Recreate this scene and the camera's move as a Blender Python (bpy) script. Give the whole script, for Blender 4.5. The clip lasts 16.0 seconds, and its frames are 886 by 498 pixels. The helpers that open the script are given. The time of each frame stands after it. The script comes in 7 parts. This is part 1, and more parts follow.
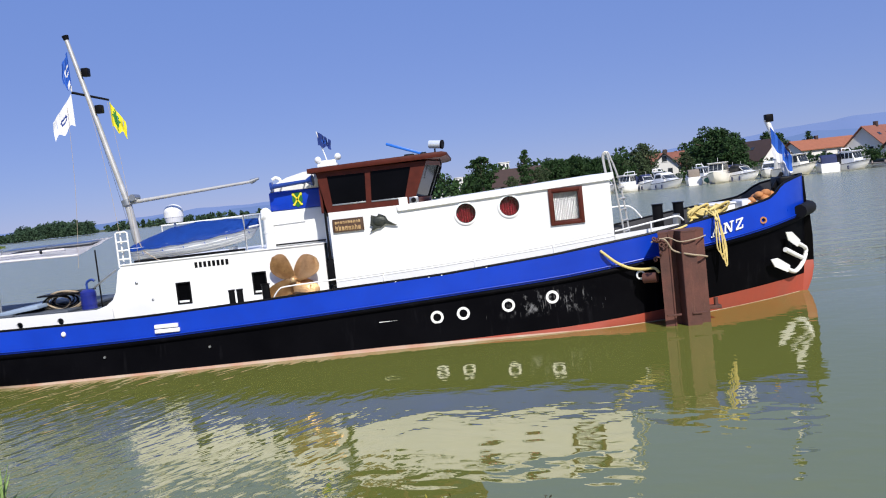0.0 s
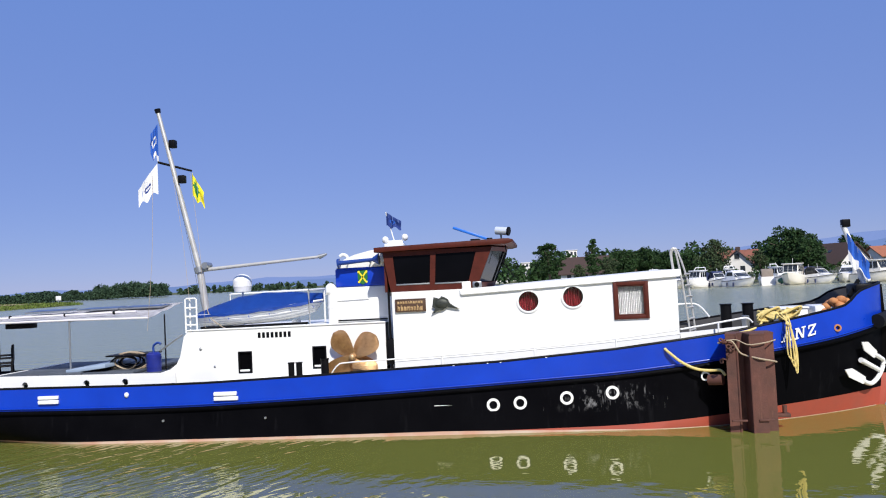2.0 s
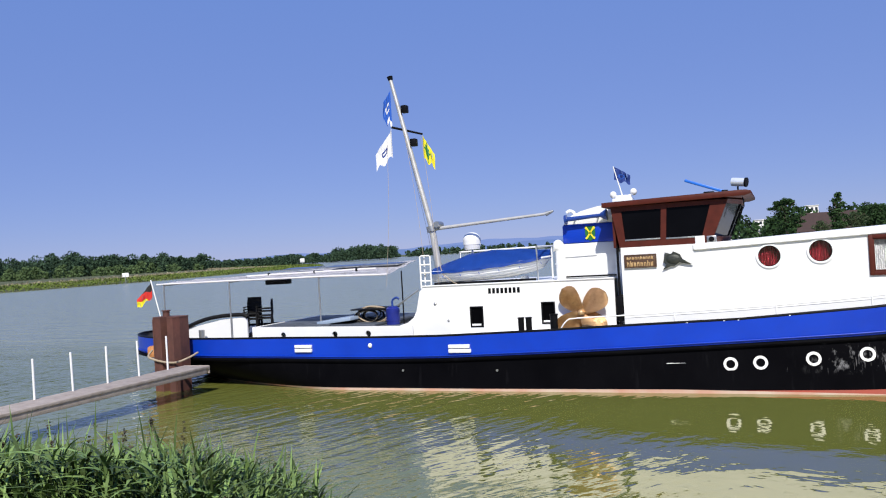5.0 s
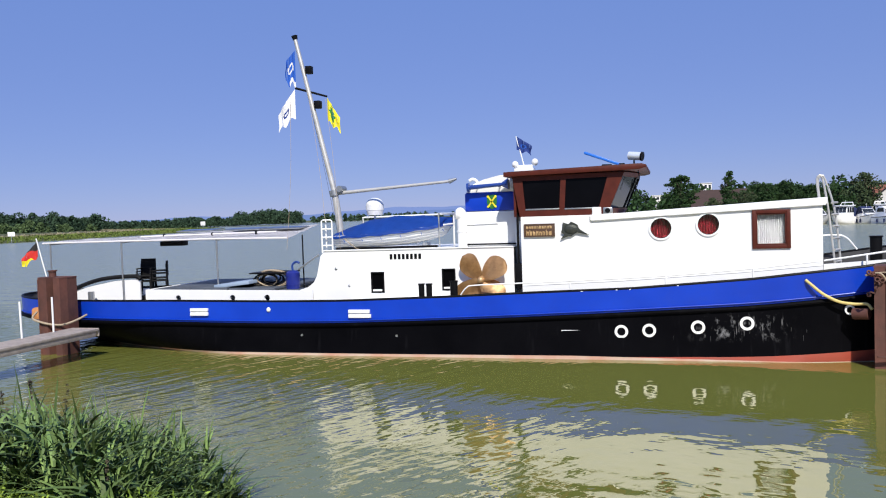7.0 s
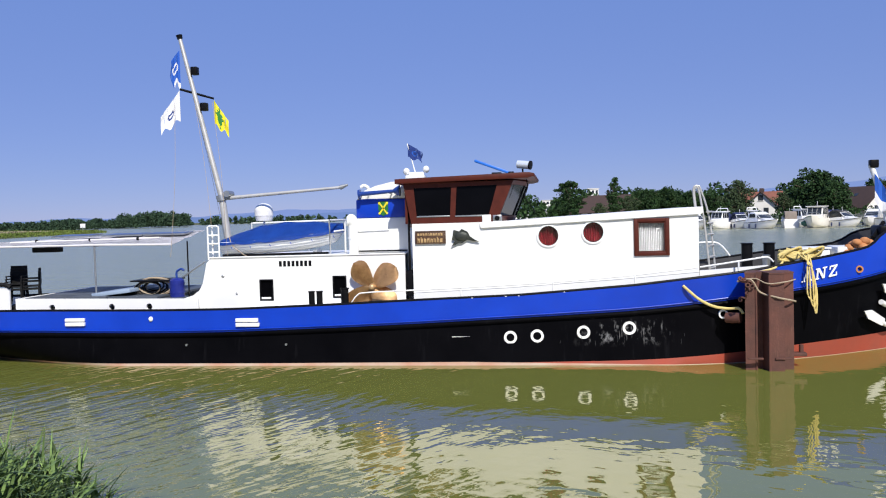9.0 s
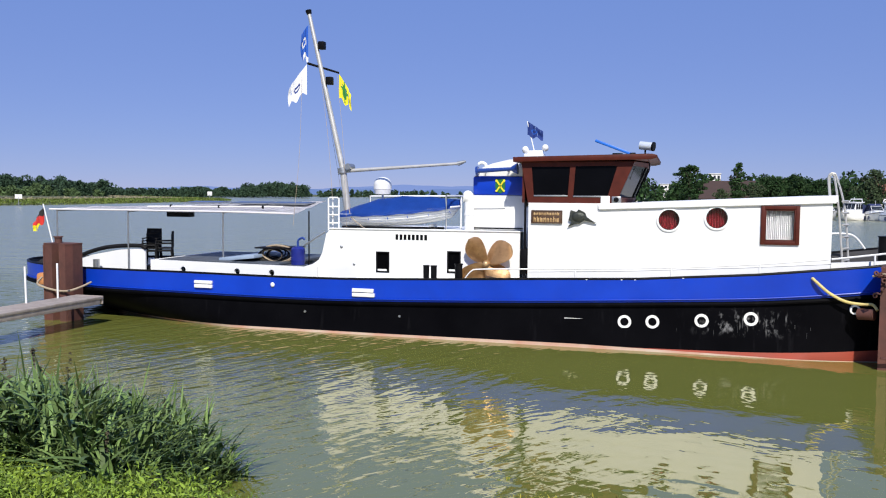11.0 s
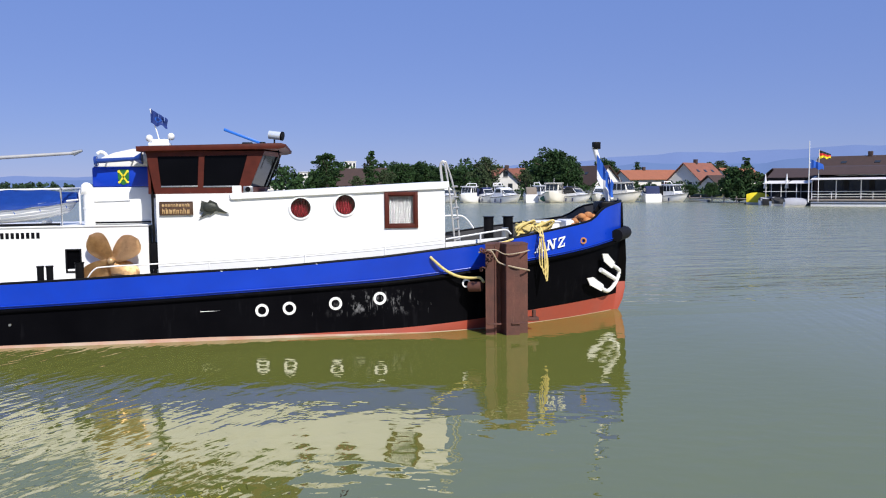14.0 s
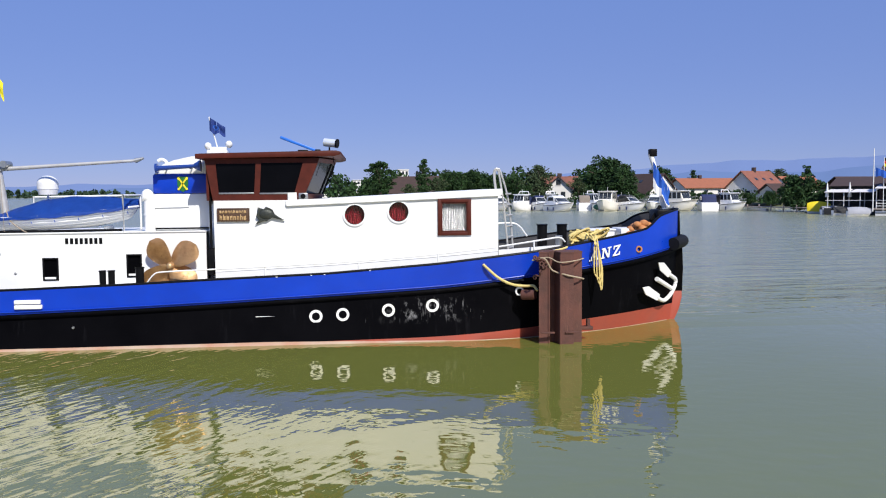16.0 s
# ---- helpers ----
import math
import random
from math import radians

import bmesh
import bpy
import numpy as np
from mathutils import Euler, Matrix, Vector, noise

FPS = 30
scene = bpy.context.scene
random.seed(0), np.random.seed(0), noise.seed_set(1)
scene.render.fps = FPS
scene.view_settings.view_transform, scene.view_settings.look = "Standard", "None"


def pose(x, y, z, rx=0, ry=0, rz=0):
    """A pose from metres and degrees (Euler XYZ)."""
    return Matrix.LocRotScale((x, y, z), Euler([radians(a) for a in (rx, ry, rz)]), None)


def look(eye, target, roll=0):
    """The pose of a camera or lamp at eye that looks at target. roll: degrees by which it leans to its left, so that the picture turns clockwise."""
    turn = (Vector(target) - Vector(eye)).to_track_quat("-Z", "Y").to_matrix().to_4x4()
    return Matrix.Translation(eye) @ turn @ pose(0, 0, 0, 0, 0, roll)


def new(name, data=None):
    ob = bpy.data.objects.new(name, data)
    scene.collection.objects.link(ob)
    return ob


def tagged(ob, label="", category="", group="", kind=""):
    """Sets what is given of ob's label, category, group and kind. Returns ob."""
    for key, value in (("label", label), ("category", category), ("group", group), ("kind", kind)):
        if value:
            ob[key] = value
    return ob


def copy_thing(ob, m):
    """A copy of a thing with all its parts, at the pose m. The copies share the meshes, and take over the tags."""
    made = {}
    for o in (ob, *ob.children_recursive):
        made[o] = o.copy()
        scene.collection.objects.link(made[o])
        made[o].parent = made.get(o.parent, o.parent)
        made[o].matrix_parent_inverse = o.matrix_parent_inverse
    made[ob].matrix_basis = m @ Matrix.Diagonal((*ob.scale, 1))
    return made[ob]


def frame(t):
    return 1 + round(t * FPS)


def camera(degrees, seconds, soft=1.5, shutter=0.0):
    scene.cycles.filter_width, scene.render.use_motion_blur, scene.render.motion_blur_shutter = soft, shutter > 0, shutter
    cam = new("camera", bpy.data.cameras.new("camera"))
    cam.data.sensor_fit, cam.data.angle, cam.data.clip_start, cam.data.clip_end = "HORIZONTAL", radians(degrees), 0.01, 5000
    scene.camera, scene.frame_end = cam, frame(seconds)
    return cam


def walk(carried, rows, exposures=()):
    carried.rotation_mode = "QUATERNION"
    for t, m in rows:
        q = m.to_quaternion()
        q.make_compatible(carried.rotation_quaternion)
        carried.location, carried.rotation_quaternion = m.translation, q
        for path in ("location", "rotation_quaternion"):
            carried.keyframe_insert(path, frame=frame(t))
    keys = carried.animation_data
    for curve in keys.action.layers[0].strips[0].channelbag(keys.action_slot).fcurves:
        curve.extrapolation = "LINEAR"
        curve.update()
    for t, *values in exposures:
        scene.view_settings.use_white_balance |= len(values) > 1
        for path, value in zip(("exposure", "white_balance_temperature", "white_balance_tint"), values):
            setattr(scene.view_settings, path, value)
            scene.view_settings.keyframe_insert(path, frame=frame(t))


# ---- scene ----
cam = camera(56.9, 16.0, soft=1.1)
PATH = [
    (0, (1.184, -19.276, 3.597), (1.092, -17.283, 3.459), -6.3),
    (0.5, (1.268, -19.211, 3.559), (1.152, -17.219, 3.43), -7.0),
    (1, (1.292, -19.252, 3.587), (1.23, -17.256, 3.485), -4.9),
    (1.5, (1.244, -19.285, 3.627), (1.164, -17.287, 3.603), -3.3),
    (2, (1.244, -19.3, 3.657), (1.01, -17.315, 3.731), -2.8),
    (2.5, (1.197, -19.293, 3.648), (0.752, -17.345, 3.736), -2.8),
    (3, (1.139, -19.353, 3.639), (0.504, -17.458, 3.7), -3.3),
    (3.5, (1.088, -19.413, 3.617), (0.339, -17.56, 3.675), -3.6),
    (6, (1.086, -19.434, 3.513), (0.357, -17.572, 3.455), -2.9),
    (6.5, (1.089, -19.437, 3.497), (0.434, -17.55, 3.406), -2.4),
    (7, (1.173, -19.389, 3.492), (0.632, -17.465, 3.411), -1.9),
    (7.5, (1.163, -19.37, 3.512), (0.725, -17.42, 3.435), -1.4),
    (8, (1.172, -19.366, 3.546), (0.773, -17.407, 3.468), -1.3),
    (8.5, (1.191, -19.358, 3.565), (0.816, -17.395, 3.488), -1.3),
    (9, (1.234, -19.323, 3.581), (0.946, -17.346, 3.5), -1.6),
    (9.5, (1.253, -19.301, 3.545), (0.999, -17.319, 3.459), -1.5),
    (10, (1.208, -19.332, 3.538), (0.822, -17.372, 3.443), -1.1),
    (10.2, (1.194, -19.338, 3.541), (0.695, -17.403, 3.448), -1.0),
    (12.3, (1.076, -19.355, 3.574), (0.53, -17.442, 3.368), 1.2),
    (12.5, (1.13, -19.319, 3.562), (0.706, -17.376, 3.351), 1.8),
    (13, (1.246, -19.352, 3.541), (1.176, -17.362, 3.356), 1.9),
    (13.5, (1.308, -19.372, 3.565), (1.52, -17.391, 3.388), 0.4),
    (14, (1.368, -19.41, 3.581), (1.664, -17.438, 3.421), -0.6),
    (14.5, (1.353, -19.388, 3.582), (1.627, -17.412, 3.439), -0.8),
    (15, (1.361, -19.395, 3.576), (1.595, -17.413, 3.437), -0.6),
    (15.5, (1.355, -19.345, 3.559), (1.55, -17.36, 3.42), -0.7),
    (16, (1.341, -19.346, 3.56), (1.512, -17.358, 3.421), -0.5),
]
walk(cam, [(t, look(eye, aim, roll)) for t, eye, aim, roll in PATH], [(0.0, 0.12), (16.0, 0.12)])

EYE = (1.2, -19.35)


def polar(azimuth, distance):
    """A place on the ground seen from the bank, by compass angle from the ship's beam and metres."""
    a = radians(azimuth)
    return EYE[0] + distance * math.sin(a), EYE[1] + distance * math.cos(a)


# ---- light ----
SUN_EL, SUN_AZ = 44.0, 158.0      # degrees; azimuth clockwise from +y
world = bpy.data.worlds.new("sky")
scene.world = world
world.use_nodes = True
wn = world.node_tree
sky = wn.nodes.new("ShaderNodeTexSky")
sky.sky_type, sky.sun_disc = "NISHITA", False
sky.sun_elevation, sky.sun_rotation = radians(SUN_EL), radians(SUN_AZ)
sky.altitude, sky.air_density, sky.dust_density, sky.ozone_density = 100, 0.8, 0.0, 6.0
hue = wn.nodes.new("ShaderNodeMix")
hue.data_type, hue.blend_type = "RGBA", "MULTIPLY"
hue.inputs[0].default_value, hue.inputs[7].default_value = 1.0, (1.0, 0.90, 1.12, 1)
wn.links.new(sky.outputs[0], hue.inputs[6])
haze = wn.nodes.new("ShaderNodeMix")
haze.data_type = "RGBA"
haze.inputs[0].default_value = 0.6
# the air deepens from the hazy horizon upwards
height = wn.nodes.new("ShaderNodeSeparateXYZ")
wn.links.new(wn.nodes.new("ShaderNodeTexCoord").outputs["Generated"], height.inputs[0])
air = wn.nodes.new("ShaderNodeMix")
air.data_type = "RGBA"
air.inputs[6].default_value, air.inputs[7].default_value = (3.0, 4.15, 8.7, 1), (2.5, 4.45, 10.9, 1)
climb = wn.nodes.new("ShaderNodeMapRange")
climb.inputs[1].default_value, climb.inputs[2].default_value = 0.04, 0.36
wn.links.new(height.outputs[2], climb.inputs[0])
wn.links.new(climb.outputs[0], air.inputs[0])
wn.links.new(air.outputs[2], haze.inputs[7])
wn.links.new(hue.outputs[2], haze.inputs[6])
wn.links.new(haze.outputs[2], wn.nodes["Background"].inputs[0])
wn.nodes["Background"].inputs[1].default_value = 0.073
sun = new("sun", bpy.data.lights.new("sun", "SUN"))
sun.data.energy, sun.data.angle, sun.data.color = 5.0, radians(0.5), (1.0, 0.95, 0.87)
a, e = radians(SUN_AZ), radians(SUN_EL)
sun.matrix_basis = look((0, 0, 60), Vector((0, 0, 60)) - Vector((math.sin(a) * math.cos(e), math.cos(a) * math.cos(e), math.sin(e))))


# ---- materials ----
def nodes_of(name):
    m = bpy.data.materials.new(name)
    m.use_nodes = True
    return m, m.node_tree, m.node_tree.nodes["Principled BSDF"]


def noise_node(nt, scale, detail=4.0, stretch=(1, 1, 1), rough=0.55, turn=0.0):
    co = nt.nodes.new("ShaderNodeTexCoord")
    mp = nt.nodes.new("ShaderNodeMapping")
    mp.inputs["Scale"].default_value = stretch
    if turn:
        mp.vector_type = "TEXTURE"
        mp.inputs["Scale"].default_value = [1 / s for s in stretch]
        mp.inputs["Rotation"].default_value = (0, 0, math.radians(turn))
    nt.links.new(co.outputs["Object"], mp.inputs[0])
    n = nt.nodes.new("ShaderNodeTexNoise")
    n.inputs["Scale"].default_value, n.inputs["Detail"].default_value, n.inputs["Roughness"].default_value = scale, detail, rough
    nt.links.new(mp.outputs[0], n.inputs["Vector"])
    return n.outputs["Fac"]


def ramp(nt, fac, lo, hi):
    r = nt.nodes.new("ShaderNodeMapRange")
    r.inputs[1].default_value, r.inputs[2].default_value = lo, hi
    nt.links.new(fac, r.inputs[0])
    return r.outputs[0]


def mix(nt, fac, one, two):
    x = nt.nodes.new("ShaderNodeMix")
    x.data_type = "RGBA"
    if isinstance(fac, float):
        x.inputs[0].default_value = fac
    else:
        nt.links.new(fac, x.inputs[0])
    for k, c in ((6, one), (7, two)):
        if isinstance(c, tuple):
            x.inputs[k].default_value = (*c, 1)
        else:
            nt.links.new(c, x.inputs[k])
    return x.outputs[2]


def mat(name, col, col2=None, scale=3.0, rough=0.45, metal=0.0, bump=0.15, grain=60.0, stain=None, amount=0.35,
        streak=(1, 1, 1), vary=0.0, island=0.0, spec=0.5):
    """A surface: two colours in soft patches, a stain with streaks, fine relief, gloss that changes a little."""
    m, nt, b = nodes_of(name)
    if col2 is None:
        col2 = tuple(c * 0.82 for c in col)
    c = mix(nt, ramp(nt, noise_node(nt, scale, 5), 0.3, 0.7), col, col2)
    if stain:
        c = mix(nt, ramp(nt, noise_node(nt, scale * 1.7, 8, streak, 0.7), 1.0 - amount, 1.25 - amount), c, stain)
    if vary or island:
        hs = nt.nodes.new("ShaderNodeHueSaturation")
        if island:
            g = nt.nodes.new("ShaderNodeNewGeometry").outputs["Random Per Island"]
        else:
            g = nt.nodes.new("ShaderNodeObjectInfo").outputs["Random"]
        k = vary + island
        r = nt.nodes.new("ShaderNodeMapRange")
        r.inputs[3].default_value, r.inputs[4].default_value = 1 - k, 1 + k
        nt.links.new(g, r.inputs[0])
        nt.links.new(r.outputs[0], hs.inputs["Value"])
        nt.links.new(c, hs.inputs["Color"])
        c = hs.outputs[0]
    nt.links.new(c, b.inputs["Base Color"])
    rr = nt.nodes.new("ShaderNodeMapRange")
    rr.inputs[3].default_value, rr.inputs[4].default_value = max(0.02, rough - 0.1), min(1, rough + 0.1)
    nt.links.new(noise_node(nt, scale * 4, 3), rr.inputs[0])
    nt.links.new(rr.outputs[0], b.inputs["Roughness"])
    b.inputs["Metallic"].default_value = metal
    b.inputs["Specular IOR Level"].default_value = spec
    if bump:
        bp = nt.nodes.new("ShaderNodeBump")
        bp.inputs["Strength"].default_value, bp.inputs["Distance"].default_value = bump, 0.01
        nt.links.new(noise_node(nt, grain, 4), bp.inputs["Height"])
        nt.links.new(bp.outputs[0], b.inputs["Normal"])
    return m


RUST = (0.16, 0.06, 0.03)
WHITE = mat("white_paint", (0.82, 0.82, 0.80), (0.76, 0.77, 0.76), 1.2, 0.35, stain=(0.55, 0.50, 0.42), amount=0.22, streak=(3, 3, 0.5), bump=0.05, grain=30)
BLUE = mat("blue_hull_paint", (0.003, 0.046, 0.48), (0.002, 0.034, 0.38), 1.0, 0.32, stain=(0.02, 0.08, 0.36), amount=0.26, streak=(0.6, 1, 3), bump=0.06, grain=9)
BLACK = mat("black_hull_paint", (0.0018, 0.0018, 0.0022), (0.0032, 0.003, 0.0034), 0.8, 0.45, stain=(0.016, 0.015, 0.015), amount=0.2, streak=(2.2, 1, 0.7), bump=0.12, grain=5, spec=0.035)
RED = mat("red_antifouling", (0.36, 0.056, 0.030), (0.30, 0.066, 0.042), 1.5, 0.6, stain=(0.45, 0.30, 0.22), amount=0.32, streak=(0.5, 1, 3), bump=0.15, grain=20)
BROWN = mat("red_brown_varnish", (0.090, 0.018, 0.011), (0.062, 0.013, 0.008), 6, 0.48, streak=(1, 1, 6), bump=0.05, spec=0.2)
GREY = mat("galvanised_steel", (0.45, 0.46, 0.46), (0.33, 0.34, 0.34), 6, 0.38, 0.75, bump=0.08)
ALLOY = mat("weathered_aluminium", (0.58, 0.57, 0.54), (0.46, 0.45, 0.42), 5, 0.45, 0.4, bump=0.1, stain=(0.2, 0.17, 0.12), amount=0.25)
CHROME = mat("polished_chrome", (0.80, 0.84, 0.86), (0.72, 0.77, 0.80), 6, 0.18, 0.4, bump=0.03)
DARK = mat("black_rubber", (0.008, 0.008, 0.009), (0.012, 0.012, 0.012), 8, 0.6, bump=0.25, spec=0.15)
PITCH = mat("black_gloss_paint", (0.005, 0.005, 0.006), (0.008, 0.008, 0.009), 5, 0.4, bump=0.1, spec=0.08)
DECK = mat("grey_green_deck_paint", (0.075, 0.088, 0.110), (0.05, 0.06, 0.075), 2, 0.6, stain=(0.12, 0.10, 0.08), amount=0.35)
TARP = mat("blue_tarpaulin", (0.015, 0.09, 0.46), (0.012, 0.07, 0.38), 4, 0.5, bump=0.5, grain=7)
AWNING = mat("pale_grey_canvas", (0.74, 0.72, 0.73), (0.66, 0.64, 0.65), 2, 0.8, bump=0.3, grain=5, stain=(0.4, 0.38, 0.34), amount=0.3)
PILE = mat("rusty_sheet_pile", (0.120, 0.042, 0.029), (0.066, 0.028, 0.021), 2.2, 0.75, stain=(0.19, 0.085, 0.055), amount=0.42, streak=(4, 4, 0.5), bump=0.6, grain=25)
BRONZE = mat("weathered_bronze", (0.74, 0.50, 0.26), (0.46, 0.27, 0.12), 4, 0.36, 0.6, bump=0.5, grain=12, stain=(0.20, 0.11, 0.05), amount=0.4)
ROPE_Y = mat("yellow_rope", (0.74, 0.60, 0.24), (0.60, 0.46, 0.15), 12, 0.9, bump=0.8, grain=90)
ROPE_G = mat("pale_worn_rope", (0.42, 0.34, 0.24), (0.32, 0.25, 0.17), 12, 0.9, bump=0.8, grain=90)
TIMBER = mat("weathered_timber", (0.42, 0.36, 0.31), (0.29, 0.24, 0.20), 5, 0.85, bump=0.7, grain=25, stain=(0.10, 0.085, 0.07), amount=0.4, streak=(1, 6, 6))
PLASTIC = mat("white_plastic", (0.80, 0.80, 0.79), (0.74, 0.74, 0.73), 3, 0.3, bump=0.02)
CURTAIN = mat("white_net_curtain", (0.76, 0.76, 0.79), (0.66, 0.66, 0.70), 9, 0.9, bump=0.2)
REDCLOTH = mat("red_curtain", (0.33, 0.006, 0.022), (0.23, 0.004, 0.014), 8, 0.8, bump=0.3)
BLUEPL = mat("blue_plastic", (0.010, 0.022, 0.22), (0.012, 0.018, 0.16), 6, 0.35, bump=0.1)
BLUEPAINT = mat("dark_blue_enamel", (0.015, 0.05, 0.26), (0.012, 0.04, 0.2), 6, 0.3, bump=0.05)
ORANGE = mat("orange_cover", (0.56, 0.25, 0.09), (0.36, 0.14, 0.05), 8, 0.8, bump=0.5, grain=14)
WOODLT = mat("carved_light_wood", (0.50, 0.34, 0.16), (0.34, 0.20, 0.08), 12, 0.6, bump=0.4)
WOODDK = mat("carved_dark_wood", (0.085, 0.04, 0.02), (0.06, 0.03, 0.015), 12, 0.6, bump=0.4)
BRONZEDK = mat("dark_patina_metal", (0.05, 0.055, 0.045), (0.03, 0.035, 0.03), 15, 0.5, 0.4, bump=0.6, grain=30)


def glass(name, tint=(0.02, 0.025, 0.03), rough=0.03):
    m, nt, b = nodes_of(name)
    b.inputs["Base Color"].default_value = (*tint, 1)
    b.inputs["Roughness"].default_value = rough
    b.inputs["Transmission Weight"].default_value = 1.0
    b.inputs["IOR"].default_value = 1.45
    return m


GLASS = glass("clear_window_glass", (0.93, 0.95, 0.95))
SMOKED = mat("dark_wheelhouse_glass", (0.002, 0.002, 0.0025), (0.003, 0.003, 0.004), 2, 0.08, bump=0, spec=0.06)

FRONTGLASS = mat("tinted_front_glass", (0.010, 0.012, 0.013), (0.005, 0.006, 0.007), 7, 0.1, bump=0, spec=0.16)


def maths(nt, kind, one, two=0.0):
    n = nt.nodes.new("ShaderNodeMath")
    n.operation = kind
    for k, v in enumerate((one, two)):
        if isinstance(v, float):
            n.inputs[k].default_value = v
        else:
            nt.links.new(v, n.inputs[k])
    return n.outputs[0]


def place_of(nt):
    xyz = nt.nodes.new("ShaderNodeSeparateXYZ")
    nt.links.new(nt.nodes.new("ShaderNodeTexCoord").outputs["Object"], xyz.inputs[0])
    return xyz.outputs


def water_material():
    m, nt, b = nodes_of("olive_river_water")
    c = mix(nt, ramp(nt, noise_node(nt, 0.05, 3), 0.35, 0.65), (0.158, 0.172, 0.038), (0.142, 0.156, 0.034))
    b.inputs["IOR"].default_value = 3.1
    b.inputs["Specular Tint"].default_value = (1.0, 0.90, 0.71, 1.0)
    x, y, z = place_of(nt)

    def times(one, two):
        return maths(nt, "MULTIPLY", one, two)

    def plus(one, two):
        return maths(nt, "ADD", one, two)
    # the wind reaches the open water and the stern; the bow lies in calmer water
    patch = noise_node(nt, 0.16, 2)
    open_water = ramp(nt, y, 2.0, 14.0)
    astern = ramp(nt, plus(x, times(patch, 9.0)), 4.6, -3.0)
    ahead = times(ramp(nt, x, 9.0, 14.0), 0.8)
    wind = maths(nt, "MAXIMUM", maths(nt, "MAXIMUM", open_water, astern), ahead)
    inshore = ramp(nt, y, -5.4, -8.6)
    # reflected sky is put into a paler base colour outside the sheltered berth
    sky_pale = maths(nt, "MAXIMUM", open_water, times(ramp(nt, x, 8.0, 14.0), 0.55))
    nt.links.new(mix(nt, sky_pale, c, (0.225, 0.245, 0.165)), b.inputs["Base Color"])
    # long lazy undulation, livelier towards the bank
    long = plus(times(noise_node(nt, 1.0, 1.5, (0.45, 1.3, 1), turn=30), 0.22),
                times(noise_node(nt, 1.7, 1.0, (0.8, 1.2, 1), turn=-12), times(inshore, 0.36)))
    long = plus(long, times(noise_node(nt, 0.8, 2.0, (0.5, 1.3, 1), turn=-14), times(wind, 0.24)))
    # short crossing ripples where the wind is felt
    cross = plus(times(noise_node(nt, 1.9, 1.2, (0.22, 1.6, 1), turn=74), 1.7), times(noise_node(nt, 4.4, 1.5, (0.3, 1.5, 1), turn=50), 0.7))
    fine = plus(times(cross, wind), times(noise_node(nt, 2.6, 2.0, (0.7, 1.2, 1), turn=-25), 0.24))
    chop = plus(times(noise_node(nt, 0.9, 4.0, (0.75, 1.2, 1), turn=20), 8.0), plus(times(noise_node(nt, 1.5, 3.0, (0.4, 1.3, 1)), 11.0), times(noise_node(nt, 0.5, 3.0, (0.4, 1.4, 1)), 24.0)))
    fine = plus(fine, times(chop, open_water))
    rr = nt.nodes.new("ShaderNodeMapRange")
    rr.inputs[3].default_value, rr.inputs[4].default_value = 0.015, 0.2
    nt.links.new(open_water, rr.inputs[0])
    nt.links.new(rr.outputs[0], b.inputs["Roughness"])
    b1 = nt.nodes.new("ShaderNodeBump")
    b1.inputs["Strength"].default_value, b1.inputs["Distance"].default_value = 1.0, 0.052
    nt.links.new(long, b1.inputs["Height"])
    b2 = nt.nodes.new("ShaderNodeBump")
    b2.inputs["Strength"].default_value, b2.inputs["Distance"].default_value = 1.0, 0.022
    nt.links.new(fine, b2.inputs["Height"])
    nt.links.new(b1.outputs[0], b2.inputs["Normal"])
    nt.links.new(b2.outputs[0], b.inputs["Normal"])
    return m


def hull_material():
    """Black hull paint: faint bluish weathering, vertical run marks, grey rubbed patches between the scuttles."""
    m, nt, b = nodes_of("weathered_black_hull")
    c = mix(nt, ramp(nt, noise_node(nt, 0.8, 5), 0.3, 0.7), (0.0018, 0.0018, 0.0026), (0.0036, 0.0036, 0.0048))
    c = mix(nt, maths(nt, "MULTIPLY", ramp(nt, noise_node(nt, 1.6, 8, (2.6, 1, 0.35), 0.72), 0.58, 0.82), 0.7), c, (0.015, 0.015, 0.018))
    x, y, z = place_of(nt)
    along = maths(nt, "MULTIPLY", ramp(nt, x, 4.9, 5.6), ramp(nt, x, 7.3, 6.5))
    up = maths(nt, "MULTIPLY", ramp(nt, z, 0.42, 0.62), ramp(nt, z, 1.12, 0.95))
    smear = ramp(nt, noise_node(nt, 3.2, 9, (1.3, 1, 0.8), 0.75), 0.54, 0.68)
    runs = ramp(nt, noise_node(nt, 9.0, 4, (1.5, 1, 0.22), 0.6), 0.62, 0.72)
    rub = maths(nt, "MULTIPLY", maths(nt, "MAXIMUM", smear, runs), maths(nt, "MULTIPLY", along, up))
    c = mix(nt, maths(nt, "MULTIPLY", rub, 0.8), c, (0.30, 0.30, 0.31))
    nt.links.new(c, b.inputs["Base Color"])
    b.inputs["Roughness"].default_value = 0.45
    b.inputs["Specular IOR Level"].default_value = 0.02
    bp = nt.nodes.new("ShaderNodeBump")
    bp.inputs["Strength"].default_value, bp.inputs["Distance"].default_value = 0.14, 0.012
    nt.links.new(noise_node(nt, 5, 5), bp.inputs["Height"])
    nt.links.new(bp.outputs[0], b.inputs["Normal"])
    return m


HULLBLACK = hull_material()
WATER = water_material()

# ---- mesh tools ----
ORIGIN = {}


